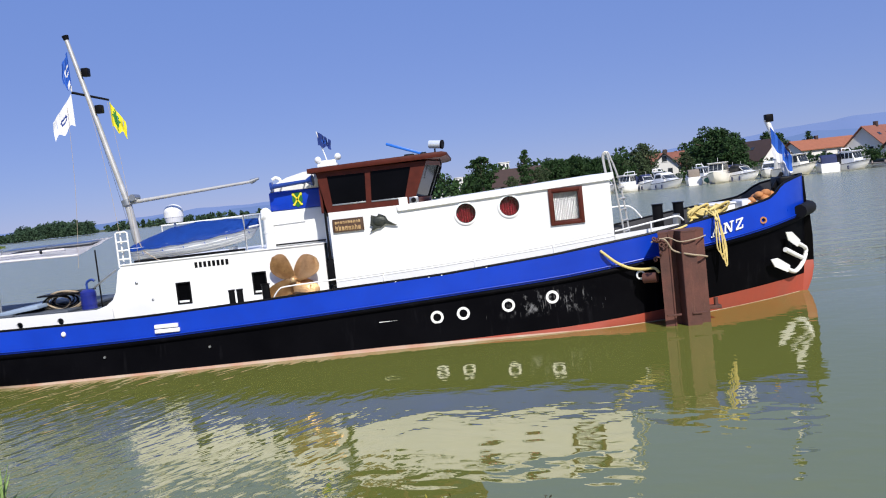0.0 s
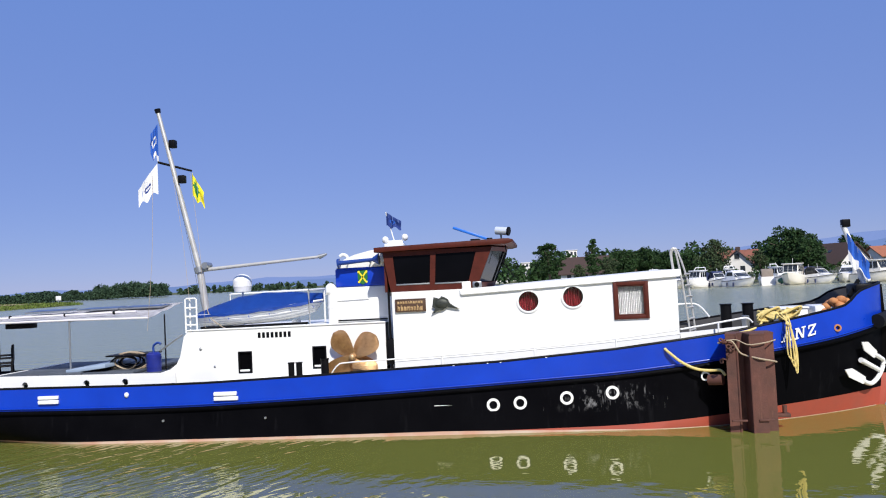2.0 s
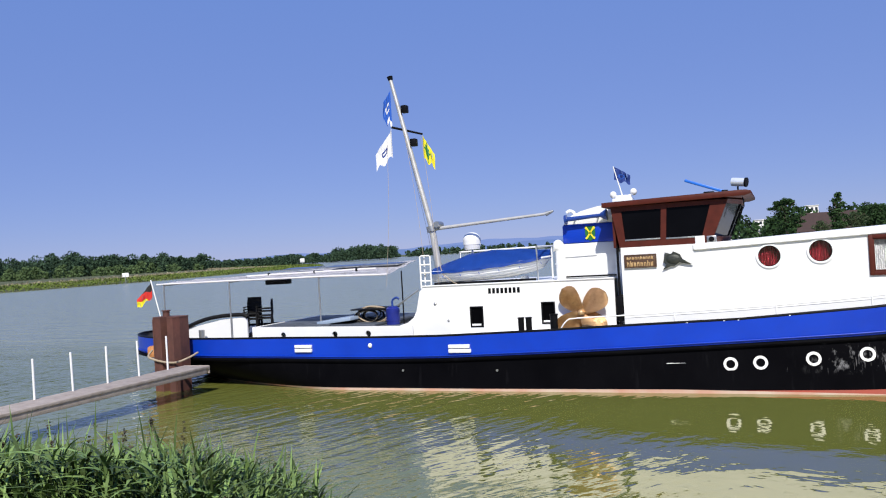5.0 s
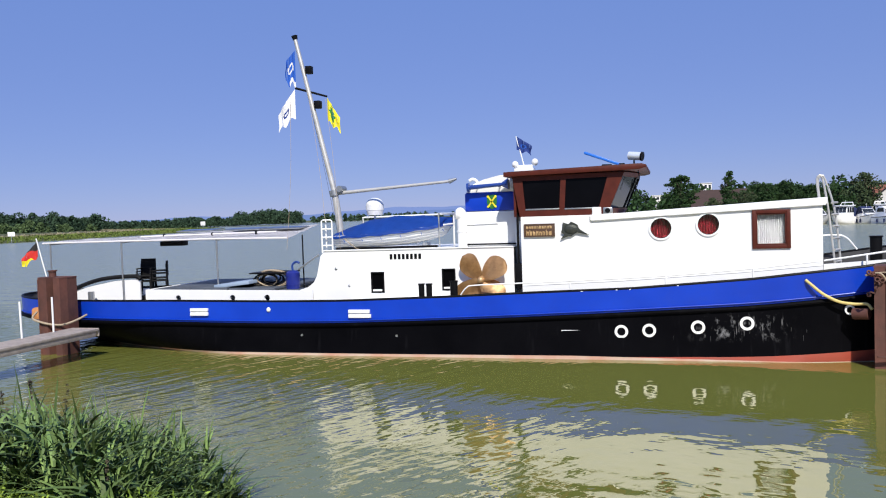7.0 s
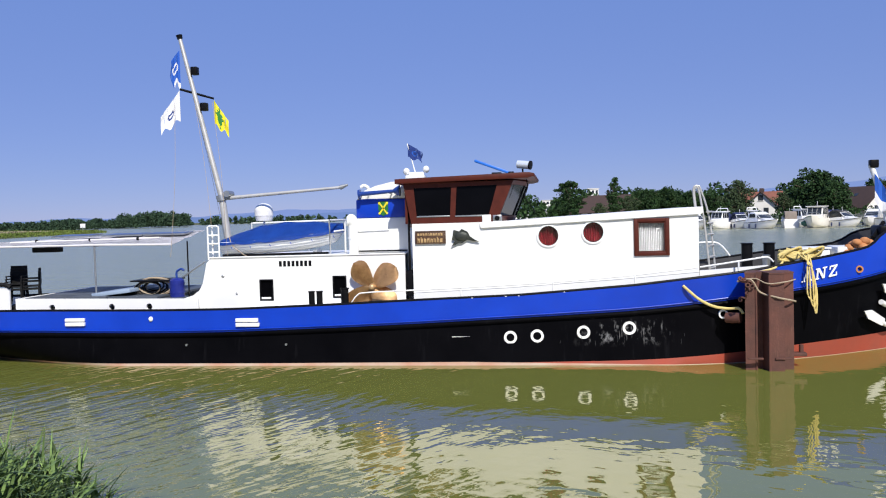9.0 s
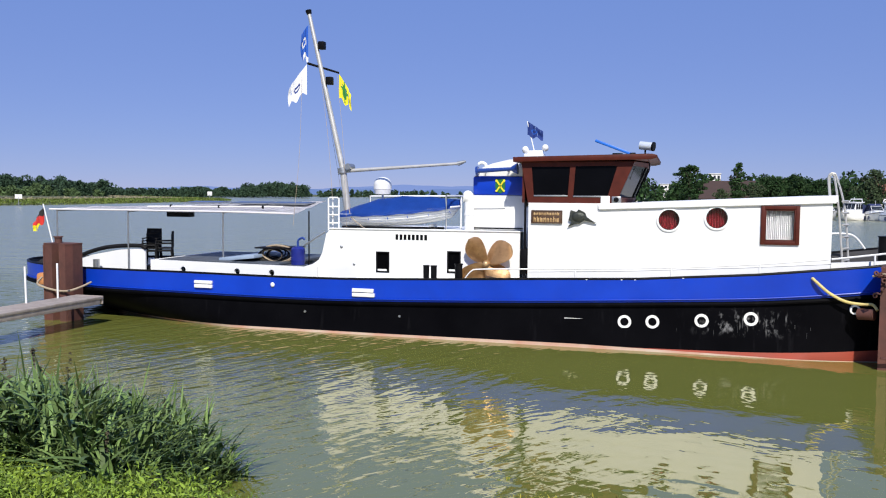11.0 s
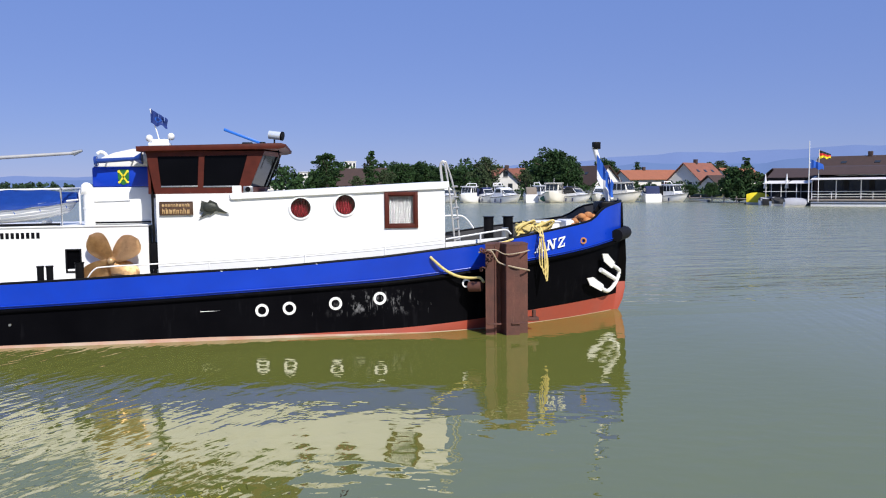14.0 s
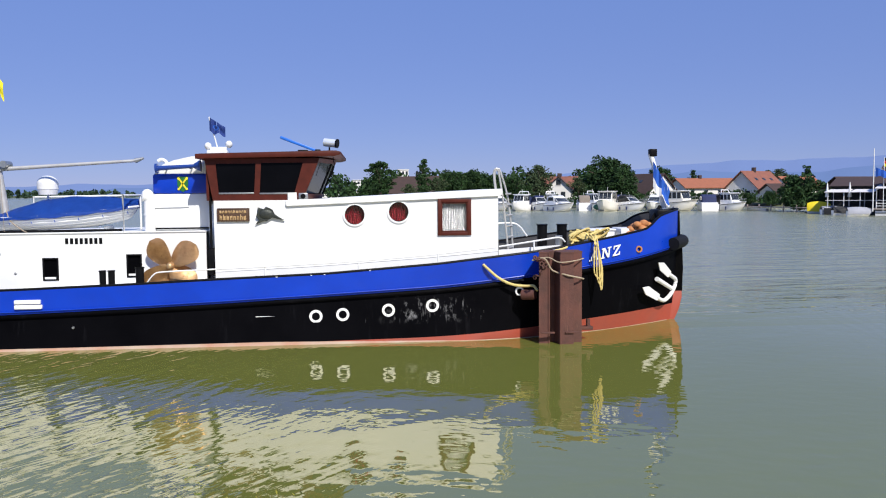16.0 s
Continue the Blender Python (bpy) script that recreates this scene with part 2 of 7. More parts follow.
def thing(name, at, label, category, group=""):
    ob = new(name)
    ob.location = at
    ob.empty_display_size = 0.2
    ORIGIN[ob.name] = Vector(at)
    return tagged(ob, label, category, group)


def part(name, bm, material, parent=None, label="", smooth=40, kind=""):
    """One mesh object, built in world coordinates, under a thing or a part of one."""
    org = Vector((0, 0, 0))
    top = parent
    while top is not None and top.parent is not None:
        top = top.parent
    if top is not None:
        org = ORIGIN.get(top.name, org)
    if org.length:
        bmesh.ops.translate(bm, verts=bm.verts, vec=-org)
    me = bpy.data.meshes.new(name)
    bmesh.ops.recalc_face_normals(bm, faces=bm.faces)
    bm.to_mesh(me)
    bm.free()
    for mm in (material if isinstance(material, (list, tuple)) else [material]):
        me.materials.append(mm)
    if smooth:
        me.polygons.foreach_set("use_smooth", [True] * len(me.polygons))
        me.set_sharp_from_angle(angle=radians(smooth))
    ob = new(name, me)
    ob.parent = parent
    return tagged(ob, label, kind=kind)


def alone(name, bm, material, at, label, category, group="", kind="", smooth=40):
    """A thing that is one mesh, with its origin at its base."""
    bmesh.ops.translate(bm, verts=bm.verts, vec=-Vector(at))
    ob = part(name, bm, material, None, label, smooth, kind)
    ob.location = at
    return tagged(ob, label, category, group, kind)


def box(lo, hi, bevel=0.01, bm=None, turn=None):
    out = bm or bmesh.new()
    g = bmesh.ops.create_cube(out, size=1)["verts"]
    c = (Vector(lo) + Vector(hi)) / 2
    d = [abs(hi[i] - lo[i]) for i in range(3)]
    bmesh.ops.scale(out, vec=d, verts=g)
    if bevel:
        es = {ed for v in g for ed in v.link_edges}
        r = bmesh.ops.bevel(out, geom=list(es), offset=min(bevel, min(d) * 0.4), segments=2, affect="EDGES", profile=0.5)
        g = list({v for v in r["verts"]} | {v for v in g if v.is_valid})
    if turn:
        bmesh.ops.transform(out, matrix=turn, verts=g)
    bmesh.ops.translate(out, vec=c, verts=g)
    return out


def rod(p, q, r, r2=None, n=12, bm=None):
    out = bm or bmesh.new()
    p, q = Vector(p), Vector(q)
    d = q - p
    m = Matrix.Translation((p + q) / 2) @ d.to_track_quat("Z", "Y").to_matrix().to_4x4()
    bmesh.ops.create_cone(out, cap_ends=True, segments=n, radius1=r, radius2=r if r2 is None else r2, depth=d.length, matrix=m)
    return out


def pipe(pts, r, n=8, bm=None, close=False):
    """A round bar along a line of points."""
    out = bm or bmesh.new()
    pts = [Vector(p) for p in pts]
    rings, up = [], Vector((0, 0, 1))
    for i, p in enumerate(pts):
        if close:
            d = pts[(i + 1) % len(pts)] - pts[i - 1]
        else:
            d = pts[min(i + 1, len(pts) - 1)] - pts[max(i - 1, 0)]
        d.normalize()
        s = d.cross(up if abs(d.z) < 0.95 else Vector((0, 1, 0))).normalized()
        t = s.cross(d)
        rings.append([out.verts.new(p + r * (math.cos(k * math.tau / n) * s + math.sin(k * math.tau / n) * t)) for k in range(n)])
    pairs = list(zip(rings, rings[1:])) + ([(rings[-1], rings[0])] if close else [])
    for ra, rb in pairs:
        for k in range(n):
            out.faces.new((ra[k], ra[(k + 1) % n], rb[(k + 1) % n], rb[k]))
    if not close:
        out.faces.new(rings[0])
        out.faces.new(rings[-1])
    return out


def bent(pts, steps=6):
    """A smooth line through a few points."""
    p = [Vector(v) for v in pts]
    p = [2 * p[0] - p[1], *p, 2 * p[-1] - p[-2]]
    out = []
    for i in range(1, len(p) - 2):
        for k in range(steps):
            t = k / steps
            out.append(0.5 * (2 * p[i] + (p[i + 1] - p[i - 1]) * t + (2 * p[i - 1] - 5 * p[i] + 4 * p[i + 1] - p[i + 2]) * t * t
                              + (3 * p[i] - p[i - 1] - 3 * p[i + 1] + p[i + 2]) * t ** 3))
    return out + [p[-2]]


def ball(c, r, seg=16, rings=10, bm=None):
    out = bm or bmesh.new()
    g = bmesh.ops.create_uvsphere(out, u_segments=seg, v_segments=rings, radius=1)["verts"]
    bmesh.ops.scale(out, vec=(r, r, r) if isinstance(r, (int, float)) else r, verts=g)
    bmesh.ops.translate(out, vec=c, verts=g)
    return out


def slab(poly, lo, hi, axis="y", bm=None, bevel=0.0):
    """A flat outline with thickness. poly: points of the two other axes, in order (x, z), (x, y) or (y, z)."""
    out = bm or bmesh.new()
    place = {"y": lambda a, b, c: (a, c, b), "z": lambda a, b, c: (a, b, c), "x": lambda a, b, c: (c, a, b)}[axis]
    one = [out.verts.new(place(p[0], p[1], lo)) for p in poly]
    two = [out.verts.new(place(p[0], p[1], hi)) for p in poly]
    f0, f1 = out.faces.new(one), out.faces.new(two)
    n = len(poly)
    for k in range(n):
        out.faces.new((one[k], one[(k + 1) % n], two[(k + 1) % n], two[k]))
    if bevel:
        bmesh.ops.bevel(out, geom=list(f0.edges) + list(f1.edges), offset=bevel, segments=2, affect="EDGES", profile=0.5)
    return out


def wall_with_holes(poly, holes, lo, hi, n=28):
    """A wall in the x-z plane, from y=lo to y=hi, with openings cut through it. Holes: outlines of points."""
    out = bmesh.new()
    for y in (lo, hi):
        edges = []
        for line in [poly, *holes]:
            vs = [out.verts.new((p[0], y, p[1])) for p in line]
            edges += [out.edges.new((vs[k], vs[(k + 1) % len(vs)])) for k in range(len(vs))]
        bmesh.ops.triangle_fill(out, edges=edges, use_beauty=True, use_dissolve=False)
    out.verts.ensure_lookup_table()
    count = len(poly) + sum(len(h) for h in holes)
    base = 0
    for line in [poly, *holes]:
        k = len(line)
        for i in range(k):
            a0, a1 = base + i, base + (i + 1) % k
            out.faces.new((out.verts[a0], out.verts[a1], out.verts[count + a1], out.verts[count + a0]))
        base += k
    return out


def circle(cx, cz, r, n=28):
    return [(cx + r * math.cos(k * math.tau / n), cz + r * math.sin(k * math.tau / n)) for k in range(n)]


def rect(x0, z0, x1, z1):
    return [(x0, z0), (x1, z0), (x1, z1), (x0, z1)]


def ring(cx, cz, r0, r1, y0, y1, n=28, bm=None):
    out = bm or bmesh.new()
    loops = [[out.verts.new((cx + r * math.cos(k * math.tau / n), y, cz + r * math.sin(k * math.tau / n))) for k in range(n)]
             for r, y in ((r0, y0), (r1, y0), (r1, y1), (r0, y1))]
    for j in range(4):
        for k in range(n):
            out.faces.new((loops[j][k], loops[j][(k + 1) % n], loops[(j + 1) % 4][(k + 1) % n], loops[(j + 1) % 4][k]))
    return out


def frame_bars(x0, z0, x1, z1, w, y0, y1):
    bm = box((x0, y0, z0), (x0 + w, y1, z1), 0.006)
    box((x1 - w, y0, z0), (x1, y1, z1), 0.006, bm)
    box((x0 + w, y0, z1 - w), (x1 - w, y1, z1), 0.006, bm)
    box((x0 + w, y0, z0), (x1 - w, y1, z0 + w), 0.006, bm)
    return bm


# ---- water and ground ----
def smooth_step(v, lo, hi):
    t = np.clip((v - lo) / (hi - lo), 0, 1)
    return t * t * (3 - 2 * t)


def shore_y(x):
    """The near bank's water line."""
    return -12.05 + 1.3 * smooth_step(-x, 1.5, 9.0) + 0.35 * np.sin(x * 0.9) - 0.9 * smooth_step(x, 1.0, 5.0)


SPIT_Y = [-2700, -60, 120, 180, 343, 442, 521, 560, 620]
SPIT_X = [-260, -176, -171, -170, -212, -326, -380, -600, -3000]


def ground_height(x, y):
    h = np.full_like(x, -2.0)
    d = shore_y(x) - y
    bank = np.where(d > 0, np.minimum(1.95, d * 0.33), np.maximum(-2.0, d * 0.6))
    bank = bank + 0.05 * np.sin(x * 2.1 + y) * np.cos(y * 1.7) * (d > 0.3)
    h = np.maximum(h, bank)
    # low spit and wood beyond the stern
    d = np.interp(y, SPIT_Y, SPIT_X) - x
    spit = np.clip(d * 0.10, -2, 0.7) + np.clip((d - 22) * 0.02, 0, 0.8)
    h = np.maximum(h, spit)
    # marina shore ahead of the bow
    d = (y - (152 - 0.0 * x)) + 0.9 * np.clip(x - 78, 0, 400)
    d = np.where(x > 8, d, d - (8 - x) * 7)
    h = np.maximum(h, np.clip(d * 0.12, -2, 1.6))
    far = np.hypot(x, y) - 1250
    return np.maximum(h, np.clip(far * 0.01, -2, 3))


def sheet(name, xs, ys, height, material, label, category):
    gx, gy = np.meshgrid(xs, ys, indexing="ij")
    gz = height(gx, gy)
    n, m = gx.shape
    verts = np.stack([gx, gy, gz], -1).reshape(-1, 3)
    i, j = np.meshgrid(np.arange(n - 1), np.arange(m - 1), indexing="ij")
    k = (i * m + j).reshape(-1)
    faces = np.stack([k, k + m, k + m + 1, k + 1], -1)
    me = bpy.data.meshes.new(name)
    me.from_pydata(verts.tolist(), [], faces.tolist())
    me.materials.append(material)
    me.polygons.foreach_set("use_smooth", [True] * len(me.polygons))
    return tagged(new(name, me), label, category, kind="structure")


def spaced(near_lo, near_hi, step, reach, grow=1.18):
    mid = list(np.arange(near_lo, near_hi, step))
    out, d = [near_hi], step
    while out[-1] < reach:
        d *= grow
        out.append(out[-1] + d)
    low, d = [near_lo], step
    while low[-1] > -reach:
        d *= grow
        low.append(low[-1] - d)
    return np.array(low[:0:-1] + mid + out)


SOIL = mat("grassy_bank_soil", (0.06, 0.085, 0.02), (0.09, 0.085, 0.04), 0.7, 0.95, bump=0.8, grain=12, stain=(0.10, 0.12, 0.04), amount=0.45)
sheet("ground", spaced(-18, 12, 0.5, 2600, 1.12), spaced(-24, -4, 0.5, 2600, 1.12), ground_height, SOIL,
      "grassy river bank and low shores around the basin", "ground")
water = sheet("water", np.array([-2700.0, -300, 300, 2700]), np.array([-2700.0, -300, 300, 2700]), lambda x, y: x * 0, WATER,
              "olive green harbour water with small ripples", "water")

# ---- the ship ----
MID = 2.5      # centre line, y
SHEER_X = [-18.9, -16, -14.3, -12, -10, -8.8, -7, -4.2, -2.3, 0.24, 2.9, 4.0, 5.24, 7.26, 8.16, 8.50, 8.62, 8.74, 8.92, 9.43, 9.8]
SHEER_Z = [1.42, 1.39, 1.40, 1.40, 1.38, 1.37, 1.38, 1.47, 1.55, 1.64, 1.83, 1.95, 2.08, 2.37, 2.50, 2.57, 2.66, 2.80, 2.88, 2.98, 3.04]
RUB_X = [-18.9, -16, -12.2, -10.4, -8.8, -7.2, -4.3, -2.3, 0.23, 2.9, 4.04, 6.6, 7.26, 8.16, 9.2, 9.8]
RUB_Z = [0.92, 0.86, 0.83, 0.80, 0.79, 0.80, 0.89, 0.97, 1.09, 1.23, 1.34, 1.62, 1.69, 1.79, 1.95, 2.02]
BOOT_X = [-18.9, -10, -6, -1, 2.87, 4.5, 6.75, 9.8]
BOOT_Z = [0.01, 0.015, 0.025, 0.05, 0.11, 0.20, 0.36, 0.47]


def eased(x, xs, zs, reach=0.5):
    return sum(np.interp(np.asarray(x) + o * reach, xs, zs) for o in (-1, -0.5, 0, 0.5, 1)) / 5


def sheer(x):
    return float(eased(x, SHEER_X, SHEER_Z, 0.12))


def deck_side(x):
    """Distance of the near bulwark from the ship's widest line."""
    x = np.asarray(x, float)
    s = np.clip((-13.0 - x) / 5.85, 0, 1)
    t = np.clip((x - 4.0) / 5.7, 0, 1)
    return MID * (1 - np.sqrt(1 - s ** 2)) + MID * (1 - (1 - t ** 2.2) ** 0.8)


def float_side(x):
    x = np.asarray(x, float)
    s = np.clip((-9.8 - x) / 6.6, 0, 1)
    t = np.clip((x - 3.4) / 6.15, 0, 1)
    return -0.08 + (MID + 0.08) * (s ** 1.6 + t ** 1.75)


U = 0.5 - 0.5 * np.cos(np.linspace(0, math.pi, 96))
DX = -18.85 + U * (9.7 + 18.85)
DY = deck_side(DX)
WX = -16.4 + U * (9.55 + 16.4)
WY = float_side(WX)
SZ, RZ, BZ = eased(DX, SHEER_X, SHEER_Z, 0.12), eased(DX, RUB_X, RUB_Z), eased(WX, BOOT_X, BOOT_Z)


def row(f, z):
    """A line along the near side, f of the way from the water line to the rubbing strake."""
    g = f ** 0.8
    return np.stack([WX + (DX - WX) * g, WY + (DY - WY) * g, z], -1)


def strip(rows, bm=None):
    out = bm or bmesh.new()
    for mirror in (False, True):
        made = []
        for r in rows:
            made.append([out.verts.new((p[0], 2 * MID - p[1] if mirror else p[1], p[2])) for p in r])
        for ra, rb in zip(made, made[1:]):
            for k in range(len(ra) - 1):
                out.faces.new((ra[k], ra[k + 1], rb[k + 1], rb[k]))
    bmesh.ops.remove_doubles(out, verts=out.verts, dist=0.002)
    return out


ship = thing("motor_tug", (-3.5, MID, 0), "blue, black and white steel motor tug moored between rusty piles", "ship")
keel = np.stack([WX * 0.98, WY * 0.75 + MID * 0.25, -0.9 + 0 * WX], -1)
zf = BZ / np.maximum(RZ, 0.3)
part("underbody", strip([keel, row(0 * U, 0 * U), row(zf, BZ)]), RED, ship, "faded red antifouling below the black hull")
mid_rows = [row(zf + (1 - zf) * k / 6, BZ + (RZ - BZ) * k / 6) for k in range(7)]
hull = part("hull", strip(mid_rows), HULLBLACK, ship, "scuffed black hull plating")
top = np.stack([DX, DY - 0.02, SZ], -1)
inner = np.clip(DY + 0.07, 0, MID)
sole = np.stack([DX, np.clip(DY + 0.09, 0, MID), SZ - 0.42], -1)
part("bulwark", strip([row(1 + 0 * U, RZ), np.stack([DX, DY - 0.01, (RZ + SZ) / 2], -1), top]), BLUE, ship, "bright blue painted bulwark")
LINING = mat("dark_grey_lining_paint", (0.06, 0.058, 0.06), (0.04, 0.04, 0.043), 3, 0.6, bump=0.2, stain=RUST, amount=0.25)
part("bulwark_lining", strip([top, np.stack([DX, inner, SZ], -1), sole]), LINING, ship, "dark grey inner side of the bulwark")
cap = np.stack([DX, DY + 0.02, SZ + 0.02], -1)
part("gunwale", pipe([tuple(p) for p in cap] + [(p[0], 2 * MID - p[1], p[2]) for p in cap[-2:0:-1]], 0.034, 8, close=True), PITCH, ship, "black gunwale capping")
rub = row(1 + 0 * U, RZ - 0.02)
rub[:, 1] -= 0.02
part("rubbing_strake", pipe([tuple(p) for p in rub] + [(p[0], 2 * MID - p[1], p[2]) for p in rub[-2:0:-1]], 0.055, 8, close=True), HULLBLACK, ship, "black rubbing strake")
# bright worn line on the lower edge of the bulwark
line = np.stack([DX, DY - 0.03, RZ + 0.09 + 0 * DX], -1)[8:-6]
part("bulwark_bead", pipe([tuple(p) for p in line], 0.014, 6), BLUE, ship)
dk = bmesh.new()
for k in range(len(DX) - 1):
    z0, z1 = SZ[k] - 0.40, SZ[k + 1] - 0.40
    q = [(DX[k], inner[k], z0), (DX[k + 1], inner[k + 1], z1), (DX[k + 1], 2 * MID - inner[k + 1], z1), (DX[k], 2 * MID - inner[k], z0)]
    if abs(q[0][1] - q[3][1]) > 0.02 and abs(q[1][1] - q[2][1]) > 0.02:
        dk.faces.new([dk.verts.new(v) for v in q])
bmesh.ops.remove_doubles(dk, verts=dk.verts, dist=0.001)
part("deck", dk, DECK, ship, "grey painted steel deck")

# white scuttle rings and marks on the hull side
for x, z in ((-0.02, 0.66), (0.61, 0.69), (1.69, 0.77), (2.74, 0.86)):
    g = part("scuttle", ring(x, z, 0.095, 0.155, -0.035, 0.05), WHITE, ship, "white ring round a hull porthole")
    part("scuttle_glass", rod((x, 0.045, z), (x, 0.005, z), 0.1, n=24), SMOKED, g)
for x0, x1, z0, z1, y in ((-11.42, -10.88, 1.02, 1.22, 0.0), (-6.83, -6.22, 0.97, 1.18, 0.0)):
    p = part("fairlead_cover", box((x0, y - 0.075, z0), (x1, y, z0 + 0.095), 0.015), WHITE, ship, "white ribbed plate on the blue bulwark")
    part("cover_rib", box((x0, y - 0.075, z0 + 0.115), (x1 - (0.03 if x0 > -8 else 0), y, z1), 0.015), WHITE, p)
part("side_light", ball((-9.09, -0.02, 1.18), (0.06, 0.05, 0.065), 12, 8), WHITE, ship)
for x in (-8.15, -5.55):
    part("drain_stub", rod((x, -0.06, 0.52), (x, 0.05, 0.52), 0.03, n=10), GREY, ship)
part("draught_mark", box((-1.42, -0.022, 0.648), (-0.98, 0.02, 0.688), 0.003), WHITE, ship)

# scum line above the water and scuffed paint between the scuttles
SCUM = mat("dry_waterline_scum", (0.50, 0.42, 0.34), (0.46, 0.22, 0.15), 1.1, 0.9, bump=0.3, grain=20)
top_z = np.clip(BZ + 0.035, 0.06, 0.085) * (1 - 0.85 * np.clip((WX + 1.0) / 5.0, 0, 1))
lo, hi = row(0 * U, 0 * U - 0.02), row(np.minimum(top_z / np.maximum(RZ, 0.3), 0.07), top_z)
lo[:, 1] -= 0.006
hi[:, 1] -= 0.006
b0 = bmesh.new()
pairs_ = [(b0.verts.new(p), b0.verts.new(q)) for p, q in zip(lo, hi) if -15.0 < p[0] < 9.4]
for pa, pb in zip(pairs_, pairs_[1:]):
    b0.faces.new((pa[0], pb[0], pb[1], pa[1]))
part("waterline_stain", b0, SCUM, ship, "pale dried scum along the waterline")
SCUFF = mat("bare_scuffed_paint", (0.10, 0.10, 0.105), (0.008, 0.008, 0.008), 14, 0.7, bump=0.3)
random.seed(21)
for k in range(11):
    x, z, w = random.gauss(2.6, 0.8), random.uniform(0.5, 0.98), random.choice((0.005, 0.006, 0.008))
    h3 = random.uniform(0.06, 0.2)
    b0 = box((-w / 2, -0.004, -h3 / 2), (w / 2, 0.004, h3 / 2), 0)
    fy = float(np.interp(x, WX, WY)) * (1 - z / 1.2) + float(np.interp(x, DX, DY)) * (z / 1.2)
    fy = min(fy, float(np.interp(x, WX, WY)) + (float(np.interp(x, DX, DY)) - float(np.interp(x, WX, WY))) * min(1, z / 1.15) ** 0.8)
    bmesh.ops.transform(b0, matrix=pose(x, fy - 0.006, z, 0, random.uniform(-9, 9), 0), verts=b0.verts)
    part("scuff", b0, SCUFF, hull, smooth=0)

# flaked paint along the gunwale
random.seed(33)
for k in range(4):
    x = random.gauss(0.6, 1.2)
    w = random.uniform(0.015, 0.05)
    y = float(deck_side(np.array([x]))[0])
    b0 = box((x, y - 0.024, sheer(x) + 0.004 - random.uniform(0, 0.006)), (x + w, y - 0.010, sheer(x) + 0.014), 0)
    part("paint_flake", b0, WHITE, hull, smooth=0)

# ---- aft deckhouse ----
T0, T1, TY, TTOP = -8.2, -2.66, 0.75, 2.66
outline = [(T0 - 0.1, 1.2), (T1, 1.15), (T1, TTOP), (-7.78, TTOP - 0.02)]
outline += [(-7.90, 2.52), (-7.96, 2.25), (-8.02, 2.0), (-8.12, 1.82), (-8.30, 1.69), (-8.55, 1.62)]
outline[0] = (-8.6, 1.2)
wins = [rect(-6.46, 1.55, -6.13, 2.06), rect(-4.52, 1.60, -4.20, 2.12)]
deckhouse = part("aft_deckhouse", wall_with_holes(outline, wins, TY, TY + 0.06), WHITE, ship, "white steel deckhouse with small square windows")
bm = wall_with_holes(outline, [], 2 * MID - TY - 0.06, 2 * MID - TY)
part("far_side", bm, WHITE, deckhouse)
roofline = [p for p in outline[2:]] + [(-8.6, 1.2)]
bm = bmesh.new()
for (xa, za), (xb, zb) in zip(roofline, roofline[1:]):
    bm.faces.new([bm.verts.new(v) for v in ((xa, TY + 0.06, za), (xb, TY + 0.06, zb), (xb, 2 * MID - TY - 0.06, zb), (xa, 2 * MID - TY - 0.06, za))])
bmesh.ops.remove_doubles(bm, verts=bm.verts, dist=0.001)
part("deckhouse_top", bm, WHITE, deckhouse)
part("roof_edge", pipe([(-7.8, TY - 0.01, TTOP + 0.0), (T1, TY - 0.01, TTOP + 0.01)], 0.022, 6), WHITE, deckhouse)
for w in wins:
    (x0, z0), (x1, z1) = w[0], w[2]
    part("window_frame", frame_bars(x0 - 0.02, z0 - 0.02, x1 + 0.02, z1 + 0.02, 0.035, TY - 0.02, TY + 0.03), PITCH, deckhouse)
    part("window_pane", box((x0, TY + 0.035, z0), (x1, TY + 0.045, z1), 0), SMOKED, deckhouse)
    part("window_sill", box((x0 + 0.02, TY + 0.0, z0 + 0.02), (x1 - 0.06, TY + 0.034, z0 + 0.07), 0.004), WHITE, deckhouse)
part("boss", ball((-7.46, TY, 2.18), (0.045, 0.03, 0.045), 10, 6), GREY, deckhouse)
part("boss", ball((-7.1, TY, 1.72), (0.035, 0.02, 0.035), 10, 6), GREY, deckhouse)
# registration number: plain strokes
bm = bmesh.new()
for k in range(8):
    x = -5.94 + k * 0.112
    box((x, TY - 0.006, 2.40), (x + 0.072, TY - 0.001, 2.54), 0, bm)
part("registration_mark", bm, PITCH, deckhouse, "row of small black characters")
# foot of the deckhouse and side deck kerb
part("side_kerb", box((-6.9, 0.32, 1.30), (-2.5, 0.74, 1.44), 0.03), WHITE, ship)

